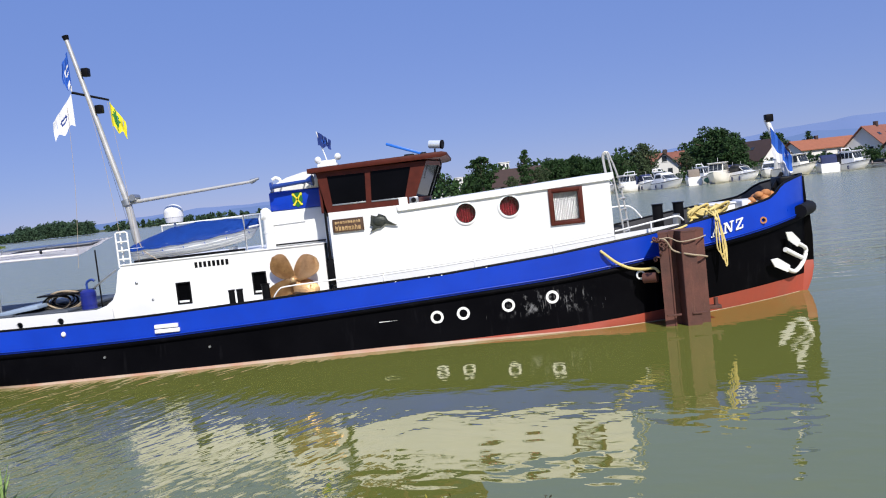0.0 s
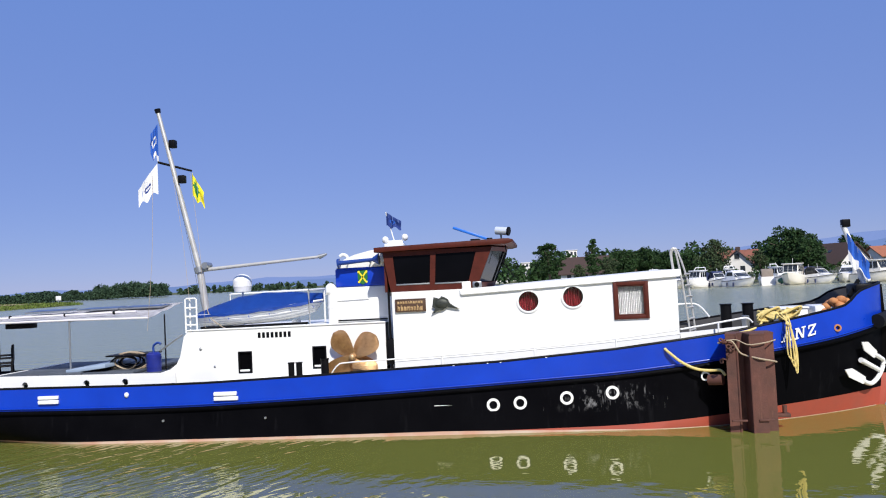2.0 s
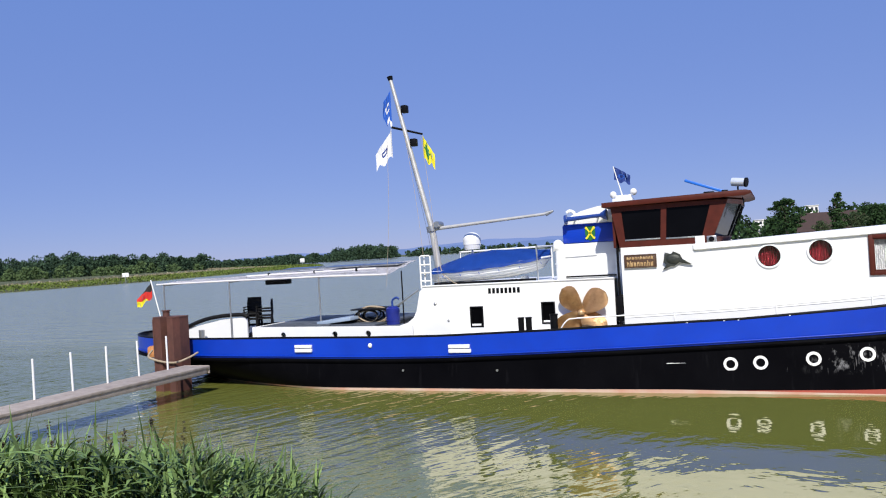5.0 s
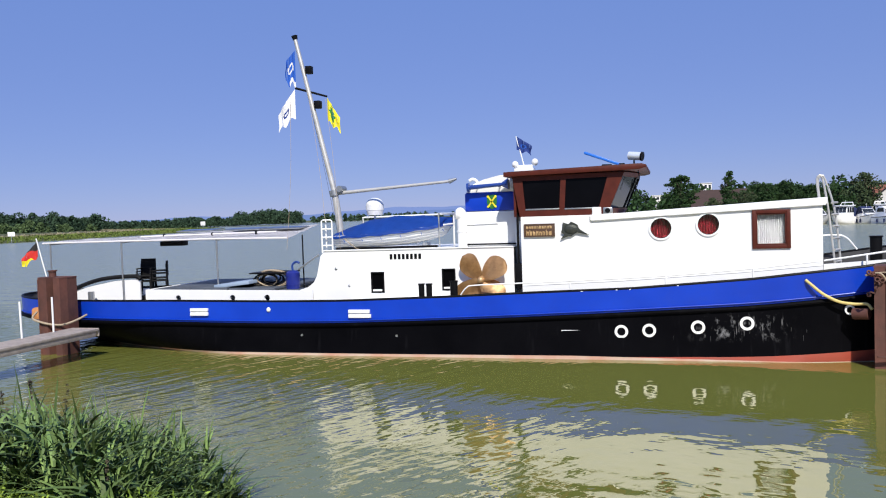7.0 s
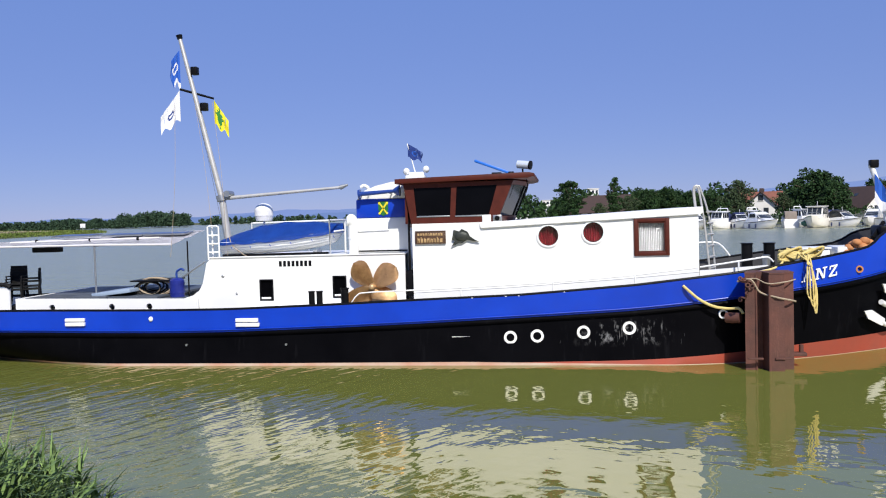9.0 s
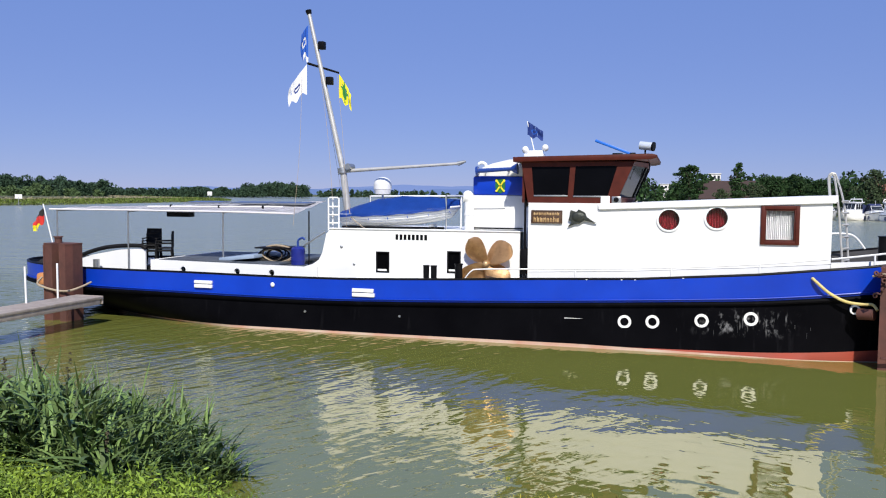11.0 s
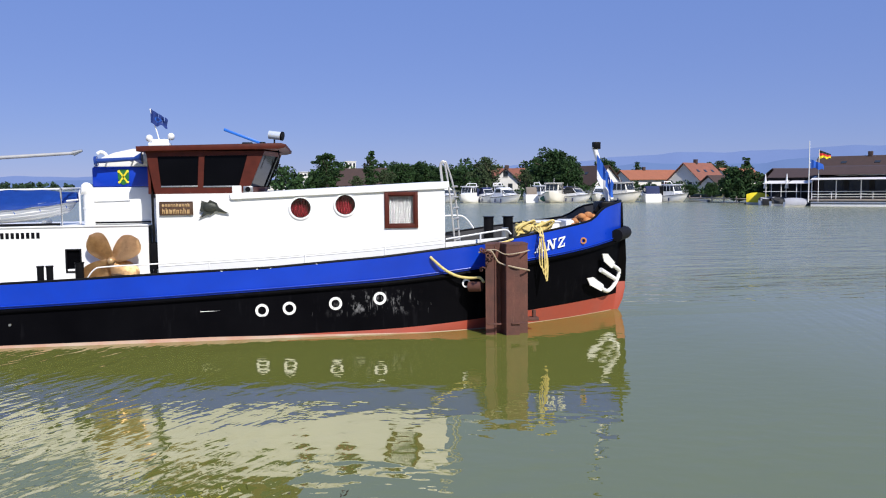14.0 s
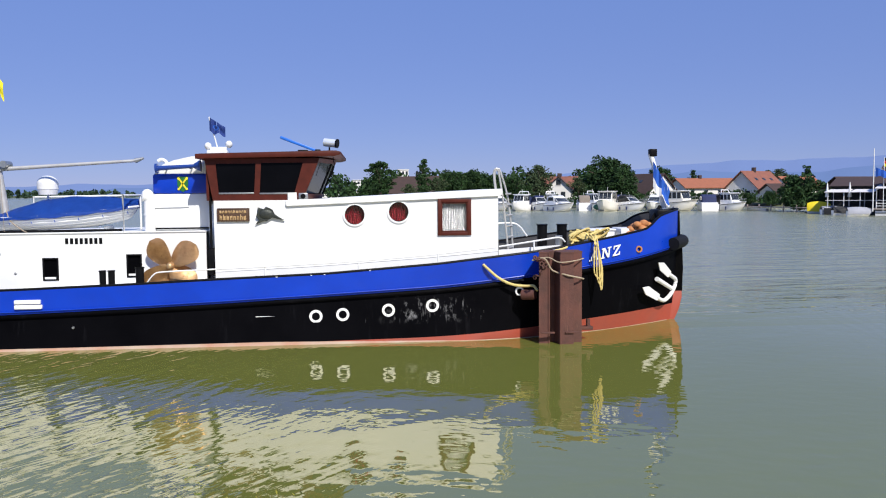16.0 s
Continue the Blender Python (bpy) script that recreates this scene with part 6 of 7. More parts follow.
tagged(cloud("dry_reeds", v, f, DRY), "pale dry reeds behind the green edge of the spit", "reeds", kind="stuff")


# ---- reeds and weeds on the near bank ----
def blades(x, y, length, width, lean, material, name, label, category, turn=None, lift=0.0):
    """Long arching leaves, in four steps from root to tip."""
    n = len(x)
    z = np.maximum(ground_height(x, y), -0.3) - 0.03 + lift
    az = rng.random(n) * math.tau if turn is None else turn
    steps = 5
    V = []
    for k in range(steps + 1):
        s = k / steps
        bend = lean * s ** 1.8
        px, py = x + np.cos(az) * length * bend, y + np.sin(az) * length * bend
        pz = z + length * (s - 0.42 * lean * s ** 2.6)
        w = width * (0.35 + 1.4 * s) * (1 - s) ** 0.7 if k < steps else width * 0.02
        V.append(np.stack([px - np.sin(az) * w, py + np.cos(az) * w, pz], 1))
        V.append(np.stack([px + np.sin(az) * w, py - np.cos(az) * w, pz + w * 0.3], 1))
    V = np.stack(V, 1)
    m = 2 * (steps + 1)
    quad = np.array([[2 * k, 2 * k + 1, 2 * k + 3, 2 * k + 2] for k in range(steps)])
    F = (np.arange(n)[:, None, None] * m + quad[None]).reshape(-1, 4)
    tagged(cloud(name, V.reshape(-1, 3), F, material), label, category, kind="stuff")
    return V[:, -1]


def on_bank(n, x0, x1, lo, hi):
    """Places on the near bank; lo and hi: metres from the water line, land positive."""
    x = rng.uniform(x0, x1, n)
    return x, shore_y(x) - rng.uniform(lo, hi, n)


x, y = on_bank(7000, -15, -4.0, -1.3, 1.3)
edge = np.clip((-3.2 - x) / 1.8, 0.4, 1.0)
ln = rng.uniform(0.60, 1.5, len(x)) * edge
blades(x, y, ln, rng.uniform(0.016, 0.042, len(x)), rng.uniform(0.12, 0.95, len(x)), REED, "reed_bed", "tall green reeds at the water's edge", "reeds")
x, y = on_bank(8500, -14.5, -4.1, -1.3, 1.5)
top_ = np.clip((-3.2 - x) / 1.8, 0.4, 1.0)
blades(x, y, rng.uniform(0.25, 0.62, len(x)), rng.uniform(0.018, 0.044, len(x)), rng.uniform(0.6, 1.35, len(x)), REED, "reed_leaves", "broad arching reed leaves on their stems", "reeds", lift=rng.uniform(0.12, 0.88, len(x)) * top_)
x, y = on_bank(520, -15, -4.4, -1.2, 1.0)
tips = blades(x, y, rng.uniform(1.1, 1.95, len(x)) * np.clip((-3.0 - x) / 3.0, 0.45, 1.0), rng.uniform(0.016, 0.036, len(x)), rng.uniform(0.05, 0.55, len(x)), REED, "reed_stalks", "taller reed stalks standing above the bed", "reeds")
P = (tips[:46, None, :] + rng.normal(size=(46, 20, 3)) * np.array([0.014, 0.014, 0.07])).reshape(-1, 3)
v, f = kites(P, 0.05)
tagged(cloud("seed_heads", v, f, SEED), "dark seed heads on the reed stalks", "reeds", kind="stuff")
x, y = on_bank(7000, -14, -0.6, 1.0, 5.0)
blades(x, y, rng.uniform(0.22, 0.50, len(x)), rng.uniform(0.004, 0.009, len(x)), rng.uniform(0.3, 1.0, len(x)), NETTLE, "bank_grass", "bright green grass on the bank", "grass")


def weeds(n, x0, x1, lo, hi, height, material, name, label, size, per):
    """Leafy stems: leaves in whorls up a short stalk."""
    x, y = on_bank(n, x0, x1, lo, hi)
    h = height * rng.uniform(0.55, 1.1, n)
    z = ground_height(x, y)
    s = rng.random((n, per)) ** 0.8
    sway = rng.normal(size=(n, 2)) * 0.12
    px = x[:, None] + sway[:, :1] * s * h[:, None] + rng.normal(size=(n, per)) * 0.055
    py = y[:, None] + sway[:, 1:] * s * h[:, None] + rng.normal(size=(n, per)) * 0.055
    pz = z[:, None] + h[:, None] * s
    v, f = kites(np.stack([px, py, pz], -1).reshape(-1, 3), size, 0.5, 0.35, 0.17)
    return tagged(cloud(name, v, f, material), label, "weeds", kind="stuff")


weeds(4200, -14, -1.2, 1.3, 5.6, 0.36, NETTLE, "leafy_weeds", "bright green leafy weeds covering the bank", 0.046, 46)
weeds(1500, -3.6, -0.9, 0.35, 2.6, 0.58, NETTLE, "leafy_weeds", "taller leafy weeds along the edge of the bank", 0.046, 40)
weeds(700, -1.9, 0.2, 0.7, 3.5, 0.40, NETTLE, "leafy_weeds", "sparse leafy weeds near the water", 0.06, 12)
weeds(440, -0.02, 0.50, 0.45, 1.4, 0.78, GOLD, "yellow_weeds", "clump of yellowing upright weeds on the bank", 0.036, 34)
weeds(120, -0.5, 1.0, 0.2, 1.8, 0.55, NETTLE, "leafy_weeds", "green leaves at the foot of the yellow clump", 0.05, 12)
x, y = on_bank(60, -3.6, 1.8, 0.4, 1.6)
tips = blades(x, y, rng.uniform(0.45, 0.85, len(x)), rng.uniform(0.004, 0.007, len(x)), rng.uniform(0.05, 0.3, len(x)), SEED, "dry_stems", "thin dark dry stems rising from the weeds", "weeds")
P = (tips[:26, None, :] + np.array([0, 0, -0.1]) + rng.normal(size=(26, 18, 3)) * np.array([0.025, 0.025, 0.07])).reshape(-1, 3)
v, f = kites(P, 0.04)
tagged(cloud("dry_flower_heads", v, f, SEED), "dark dried flower heads among the weeds", "weeds", kind="stuff")

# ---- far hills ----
# summer haze is painted into both hill colours as pale blue
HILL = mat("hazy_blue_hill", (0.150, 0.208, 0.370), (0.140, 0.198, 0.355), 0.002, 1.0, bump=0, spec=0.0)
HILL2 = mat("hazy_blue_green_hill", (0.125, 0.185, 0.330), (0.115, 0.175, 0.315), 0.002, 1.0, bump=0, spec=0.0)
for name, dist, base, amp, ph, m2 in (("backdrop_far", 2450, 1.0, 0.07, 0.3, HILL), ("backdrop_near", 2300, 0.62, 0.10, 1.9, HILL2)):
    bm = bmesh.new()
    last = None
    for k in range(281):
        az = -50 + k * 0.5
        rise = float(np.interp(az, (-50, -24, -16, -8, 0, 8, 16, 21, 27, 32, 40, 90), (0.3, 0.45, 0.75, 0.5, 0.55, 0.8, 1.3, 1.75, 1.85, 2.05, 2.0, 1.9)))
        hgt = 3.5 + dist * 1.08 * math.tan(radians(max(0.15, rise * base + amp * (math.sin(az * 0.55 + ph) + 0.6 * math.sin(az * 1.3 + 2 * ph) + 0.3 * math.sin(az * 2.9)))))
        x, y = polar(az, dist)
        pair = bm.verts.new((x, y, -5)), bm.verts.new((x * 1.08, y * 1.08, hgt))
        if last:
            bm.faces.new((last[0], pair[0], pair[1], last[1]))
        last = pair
    ob = part(name, bm, m2, None, "hills with summer haze painted into their pale blue")
    tagged(ob, "hills with summer haze painted into their pale blue", "hills", kind="structure")

# ---- houses ----
PLASTER = mat("white_house_plaster", (0.74, 0.72, 0.68), (0.66, 0.64, 0.60), 0.5, 0.9, bump=0.2)
TILES = mat("brown_red_roof_tiles", (0.26, 0.095, 0.06), (0.19, 0.075, 0.05), 1.5, 0.85, bump=0.5, grain=6)
TILES_O = mat("orange_roof_tiles", (0.33, 0.115, 0.06), (0.26, 0.095, 0.05), 1.5, 0.85, bump=0.5, grain=6)
TILES_D = mat("dark_brown_roof_tiles", (0.060, 0.034, 0.028), (0.046, 0.028, 0.024), 1.5, 0.85, bump=0.5, grain=6)
PANE = mat("dark_house_glass", (0.02, 0.025, 0.03), (0.03, 0.035, 0.04), 3, 0.12, bump=0)
SHEETROOF = mat("blue_grey_sheet_roof", (0.20, 0.24, 0.34), (0.17, 0.20, 0.29), 0.5, 0.6, bump=0.1)


def house(az, dist, width, length, eave, ridge, turn, roof_mat, label, wins=3, chimney=True, skylights=0, ground=1.3, wall=None):
    ob = thing("house", (0, 0, 0), label, "house", "houses behind the marina")
    w2 = width / 2
    part("wall", slab([(-w2, 0), (w2, 0), (w2, eave), (0, ridge - 0.15), (-w2, eave)], 0, length), wall or PLASTER, ob)
    k = (ridge - eave) / w2
    for s in (-1, 1):
        b2 = bmesh.new()
        o = 0.55
        vs = [b2.verts.new(p) for p in ((0, -o, ridge), (0, length + o, ridge), (s * (w2 + o), length + o, eave - k * o), (s * (w2 + o), -o, eave - k * o))]
        up = [b2.verts.new(v2.co + Vector((0, 0, 0.18))) for v2 in vs]
        for q in ((0, 1, 2, 3),):
            b2.faces.new([vs[i] for i in q])
            b2.faces.new([up[i] for i in q])
        for i in range(4):
            b2.faces.new((vs[i], vs[(i + 1) % 4], up[(i + 1) % 4], up[i]))
        rf = part("roof", b2, roof_mat, ob, smooth=0)
        for j in range(skylights):
            yy = length * (j + 0.8) / (skylights + 0.6)
            ww = w2 * 0.45
            b3 = box((-0.35, -0.45, -0.03), (0.35, 0.45, 0.06), 0)
            bmesh.ops.transform(b3, matrix=Matrix.Translation((s * ww, yy, ridge - k * ww + 0.2)) @ Matrix.Rotation(s * math.atan(k), 4, "Y"), verts=b3.verts)
            part("skylight", b3, PANE, rf)
    n = 0
    for z in ((0.9, 3.6) if eave > 2.2 else (0.8,)):
        m = wins if z < 2 else max(1, wins - 1)
        for j in range(m):
            x = -w2 + width * (j + 1) / (m + 1)
            if abs(x) > w2 - 0.6 or z + 1.3 > ridge - k * abs(x) - 0.3:
                continue
            wn2 = part("window", box((x - 0.5, -0.04, z), (x + 0.5, 0.02, z + 1.2), 0), PANE, ob)
            part("sill", box((x - 0.6, -0.12, z - 0.1), (x + 0.6, 0.0, z), 0), PLASTER, wn2)
    for j in range(max(2, int(length / 3.2))):
        yy = length * (j + 0.5) / max(2, int(length / 3.2))
        for s in (-1, 1):
            part("side_window", box((s * w2 - 0.03, yy - 0.5, 0.9), (s * w2 + 0.03, yy + 0.5, min(2.1, eave - 0.2)), 0), PANE, ob)
    if chimney:
        part("chimney", box((-0.35, length * 0.4, ridge - 0.6), (0.35, length * 0.4 + 0.7, ridge + 0.9), 0.03), TILES_D, ob)
    x, y = polar(az, dist)
    ob.matrix_basis = pose(x, y, ground, 0, 0, turn)
    return ob


house(13.0, 185, 6.4, 10, 2.4, 5.4, -15, TILES_D, "white gabled house with a brown roof behind the boats", 2)
house(14.2, 200, 6.5, 9, 2.6, 5.6, 60, TILES, "house with a red-brown tiled roof among trees", 2)
house(20.0, 172, 7.6, 9, 1.9, 5.5, 24, TILES_D, "steep dark-roofed house with a pale gable", 2, False, 1)
house(20.9, 205, 7.5, 15, 2.9, 4.9, -78, TILES_O, "long white house with an orange tiled roof", 2, True)
house(25.0, 178, 8.0, 12, 2.0, 5.9, -52, TILES, "white gabled house with a red-brown roof and skylights", 2, True, 3)
house(27.3, 200, 7, 10, 2.6, 5.0, -70, TILES_O, "house with a bright orange tiled roof", 2, False)
house(26.6, 172, 4, 6, 1.8, 3.2, -70, TILES_D, "small brown-roofed shed beside a house", 1, False)
house(30.6, 190, 7, 16, 2.4, 4.6, -76, TILES_D, "long low building with a dark roof behind the bush", 3, False, wall=TILES_D)
house(34.5, 165, 8, 14, 2.6, 4.2, -70, TILES_D, "dark-roofed building behind the restaurant", 3, False, wall=TILES_D)
house(38.2, 160, 9, 14, 3.6, 6.2, 40, TILES_D, "large brown-roofed house behind the restaurant", 3, True, 2)
house(4.3, 220, 8, 14, 2.6, 5.6, -60, TILES, "house with a red-brown roof among trees", 2)
house(5.0, 200, 8, 12, 2.4, 6.0, 75, TILES_D, "house with a dark roof among trees", 2)


def hall(az, dist, width, depth, height, material, roof_mat, label, storeys, bays, ground=1.0):
    """A flat block with rows of windows."""
    ob = thing("apartment_building" if storeys > 1 else "boat_shed", (0, 0, 0), label, "building")
    part("wall", box((-width / 2, 0, 0), (width / 2, depth, height), 0.02), material, ob)
    part("roof", box((-width / 2 - 0.3, -0.3, height), (width / 2 + 0.3, depth + 0.3, height + 0.35), 0.03), roof_mat, ob)
    for s in range(storeys):
        for b in range(bays):
            x = -width / 2 + width * (b + 0.5) / bays
            z = height * (s + 0.35) / storeys
            part("window", box((x - width / bays * 0.3, -0.05, z), (x + width / bays * 0.3, 0.02, z + height / storeys * 0.45), 0), PANE, ob)
    x, y = polar(az, dist)
    ob.matrix_basis = pose(x, y, ground, 0, 0, -az)
    return ob


hall(-2.3, 320, 15, 12, 3.3, PLASTER, SHEETROOF, "low white boat shed with a blue-grey roof", 1, 6)
hall(2.2, 420, 5.5, 10, 14.0, PLASTER, PLASTER, "white apartment block behind the trees", 4, 3)
hall(-0.9, 430, 6, 10, 9.0, PLASTER, PLASTER, "lower white apartment block behind the trees", 3, 3)

# ---- moored cruisers ----
GEL = mat("white_gelcoat", (0.86, 0.86, 0.86), (0.82, 0.82, 0.82), 0.8, 0.25, bump=0.02)
CREAM = mat("cream_gelcoat", (0.84, 0.81, 0.74), (0.80, 0.77, 0.69), 0.8, 0.3, bump=0.02)
CANVAS_B = mat("navy_boat_canvas", (0.02, 0.03, 0.10), (0.015, 0.025, 0.08), 2, 0.8, bump=0.3)
# black for boat canvas, also used as shade on the restaurant walls
CANVAS_K_SHADE = mat("black_canvas_and_shade", (0.018, 0.018, 0.02), (0.03, 0.03, 0.03), 2, 0.8, bump=0.3)
CANVAS_T = mat("taupe_boat_canvas", (0.22, 0.18, 0.15), (0.18, 0.15, 0.12), 2, 0.8, bump=0.3)
CANVAS_Y = mat("yellow_boat_cover", (0.75, 0.60, 0.01), (0.68, 0.53, 0.01), 1, 0.6, bump=0.3)
CANVAS_G = mat("grey_boat_cover", (0.34, 0.35, 0.39), (0.26, 0.27, 0.31), 1, 0.7, bump=0.3)
STRIPE = mat("green_hull_stripe", (0.03, 0.14, 0.09), (0.03, 0.12, 0.08), 2, 0.4, bump=0)


def cruiser_hull(L, B, zs, flare):
    """Lines along a planing hull: full transom, fine raked bow that rises."""
    u = np.linspace(0, 1, 25)
    beam = B * (0.9 + 0.1 * np.sin(math.pi * u)) * np.power(np.clip(1 - np.clip((u - 0.45) / 0.55, 0, 1) ** 2.3, 0, 1), 0.75)
    s = zs * (1 + 0.45 * u ** 2)
    rows = []
    for f, w, o in ((0.0, 0.0, 0.82), (0.22, 0.88, 0.86), (0.32, 0.95, 0.89), (0.6, 0.98, 0.94), (0.82, 0.995, 0.97), (1.0, 1.0, 1.0)):
        k = -0.4 + 0.55 * u ** 5
        rows.append([(-L / 2 + L * q * (1 - (1 - o) * q), b * w * (1 - flare * (1 - f) * q), kk + (ss - kk) * f) for q, b, kk, ss in zip(u, beam, k, s)] if f else
                    [(-L / 2 + L * q * (1 - (1 - o) * q), 0.0, kk) for q, kk in zip(u, k)])
    return rows


def cruiser(az, dist, length, turn, gel, canvas, style, label, stripe=None):
    """A cabin cruiser: hull, deck, coachroof, wheelhouse or screen, canopy, rails, fenders and mast."""
    ob = thing("motor_cruiser", (0, 0, 0), label, "boat", "boats in the marina")
    L, B = length * 0.76, length * 0.185
    zs = 1.1 if style != "yacht" else 1.4
    rows = cruiser_hull(L, B, zs, 0.2)
    part("hull", boat_shell(rows, 0), gel, ob)
    dk2 = bmesh.new()
    edge2 = rows[-1]
    for p, q in zip(edge2, edge2[1:]):
        if q[1] > 0.02:
            dk2.faces.new([dk2.verts.new(v2) for v2 in ((p[0], -p[1], p[2] - 0.03), (q[0], -q[1], q[2] - 0.03), (q[0], q[1], q[2] - 0.03), (p[0], p[1], p[2] - 0.03))])
    part("deck", dk2, gel, ob)
    part("rub_rail", pipe([(p[0], -p[1] - 0.02, p[2] - 0.14) for p in edge2], 0.04, 6), stripe or PITCH, ob)
    roof_z = zs + {"sport": 1.25, "hardtop": 1.85, "yacht": 2.0}[style]
    # coachroof over the fore cabin
    part("coachroof", slab([(-L * 0.02, zs), (L * 0.36, zs + 0.18), (L * 0.26, zs + 0.42), (L * 0.08, zs + 0.62), (-L * 0.02, zs + 0.62)], -B * 0.62, B * 0.62, bevel=0.08), gel, ob)
    if style == "sport":
        scr = part("windscreen", slab([(L * 0.02, zs + 0.55), (L * 0.09, zs + 0.58), (-L * 0.04, roof_z), (-L * 0.07, roof_z)], -B * 0.72, B * 0.72, bevel=0.03), PANE, ob)
        part("screen_frame", pipe([(L * 0.09, -B * 0.74, zs + 0.6), (-L * 0.05, -B * 0.7, roof_z + 0.02), (-L * 0.05, B * 0.7, roof_z + 0.02), (L * 0.09, B * 0.74, zs + 0.6)], 0.05, 6), gel, scr)
        part("cockpit_side", slab([(-L * 0.47, zs - 0.1), (L * 0.04, zs), (L * 0.06, zs + 0.55), (-L * 0.1, zs + 0.5), (-L * 0.47, zs + 0.3)], -B * 0.86, B * 0.86, bevel=0.05), gel, ob)
        top2 = part("canopy", slab([(-L * 0.40, zs + 0.3), (-L * 0.05, zs + 0.5), (-L * 0.05, roof_z + 0.1), (-L * 0.16, roof_z + 0.42), (-L * 0.30, roof_z + 0.38), (-L * 0.38, roof_z)], -B * 0.76, B * 0.76, bevel=0.12), canvas, ob)
        for sd in (-1, 1):
            part("canopy_window", slab([(-L * 0.34, zs + 0.72), (-L * 0.09, zs + 0.75), (-L * 0.10, roof_z + 0.12), (-L * 0.30, roof_z + 0.1)], sd * B * 0.765 - 0.02, sd * B * 0.765 + 0.02), PANE, top2)
    else:
        fore = L * (0.10 if style == "hardtop" else 0.16)
        aft = -L * (0.26 if style == "hardtop" else 0.34)
        cab = part("cabin", slab([(aft, zs - 0.05), (fore + L * 0.05, zs + 0.1), (fore + L * 0.04, zs + 0.7), (fore - L * 0.03, roof_z - 0.05), (aft, roof_z - 0.05)], -B * 0.70, B * 0.70, bevel=0.06), gel, ob)
        n2 = 3 if style == "hardtop" else 4
        for sd in (-1, 1):
            for q in range(n2):
                x0 = aft + (fore - aft) * (q + 0.12) / n2
                x1 = aft + (fore - aft) * (q + 0.86) / n2
                part("cabin_window", slab([(x0, zs + 0.75), (x1 + 0.06, zs + 0.75), (x1, roof_z - 0.22), (x0, roof_z - 0.22)], sd * B * 0.71 - 0.02, sd * B * 0.71 + 0.02), PANE, cab)
        for sd in (-1, 0, 1):
            part("windscreen_pane", slab([(fore + L * 0.040, zs + 0.75), (fore + L * 0.046, zs + 0.75), (fore - L * 0.022, roof_z - 0.16), (fore - L * 0.028, roof_z - 0.16)], sd * B * 0.42 - B * 0.19, sd * B * 0.42 + B * 0.19), PANE, cab)
        part("hardtop_roof", slab([(aft - 0.3, roof_z - 0.05), (fore + 0.05, roof_z - 0.05), (fore + 0.25, roof_z + 0.02), (fore, roof_z + 0.10), (aft - 0.3, roof_z + 0.10)], -B * 0.80, B * 0.80, bevel=0.03), gel, ob)
        if style == "hardtop":
            part("radar_arch", pipe([(-L * 0.2, -B * 0.75, roof_z), (-L * 0.25, -B * 0.6, roof_z + 0.55), (-L * 0.25, B * 0.6, roof_z + 0.55), (-L * 0.2, B * 0.75, roof_z)], 0.07, 8), gel, ob)
        part("aft_canopy", slab([(-L * 0.46, zs), (aft - 0.02, zs), (aft - 0.02, roof_z - 0.15), (-L * 0.43, roof_z - 0.5)], -B * 0.72, B * 0.72, bevel=0.08), canvas, ob)
    part("bow_rail", pipe([(p[0], s2 * p[1] * 0.93, p[2] + 0.5) for s2, seq in ((-1, edge2[14:-1]), (1, edge2[-2:13:-1])) for p in seq], 0.02, 5), GREY, ob)
    for i2 in (14, 17, 20, 22):
        p = edge2[i2]
        for sd in (-1, 1):
            part("stanchion", rod((p[0], sd * p[1] * 0.93, p[2] - 0.02), (p[0], sd * p[1] * 0.93, p[2] + 0.5), 0.016, n=6), GREY, ob)
    for x in (-L * 0.25, 0.0):
        part("side_fender", rod((x, -B * 1.04, 0.15), (x, -B * 1.03, 0.75), 0.11, n=10), CANVAS_B, ob)
    part("light_mast", rod((-L * 0.1, 0, roof_z), (-L * 0.13, 0, roof_z + 0.9), 0.025, n=6), GEL, ob)
    x, y = polar(az, dist)
    ob.matrix_basis = pose(x, y, 0, 0, 0, turn)
    return ob


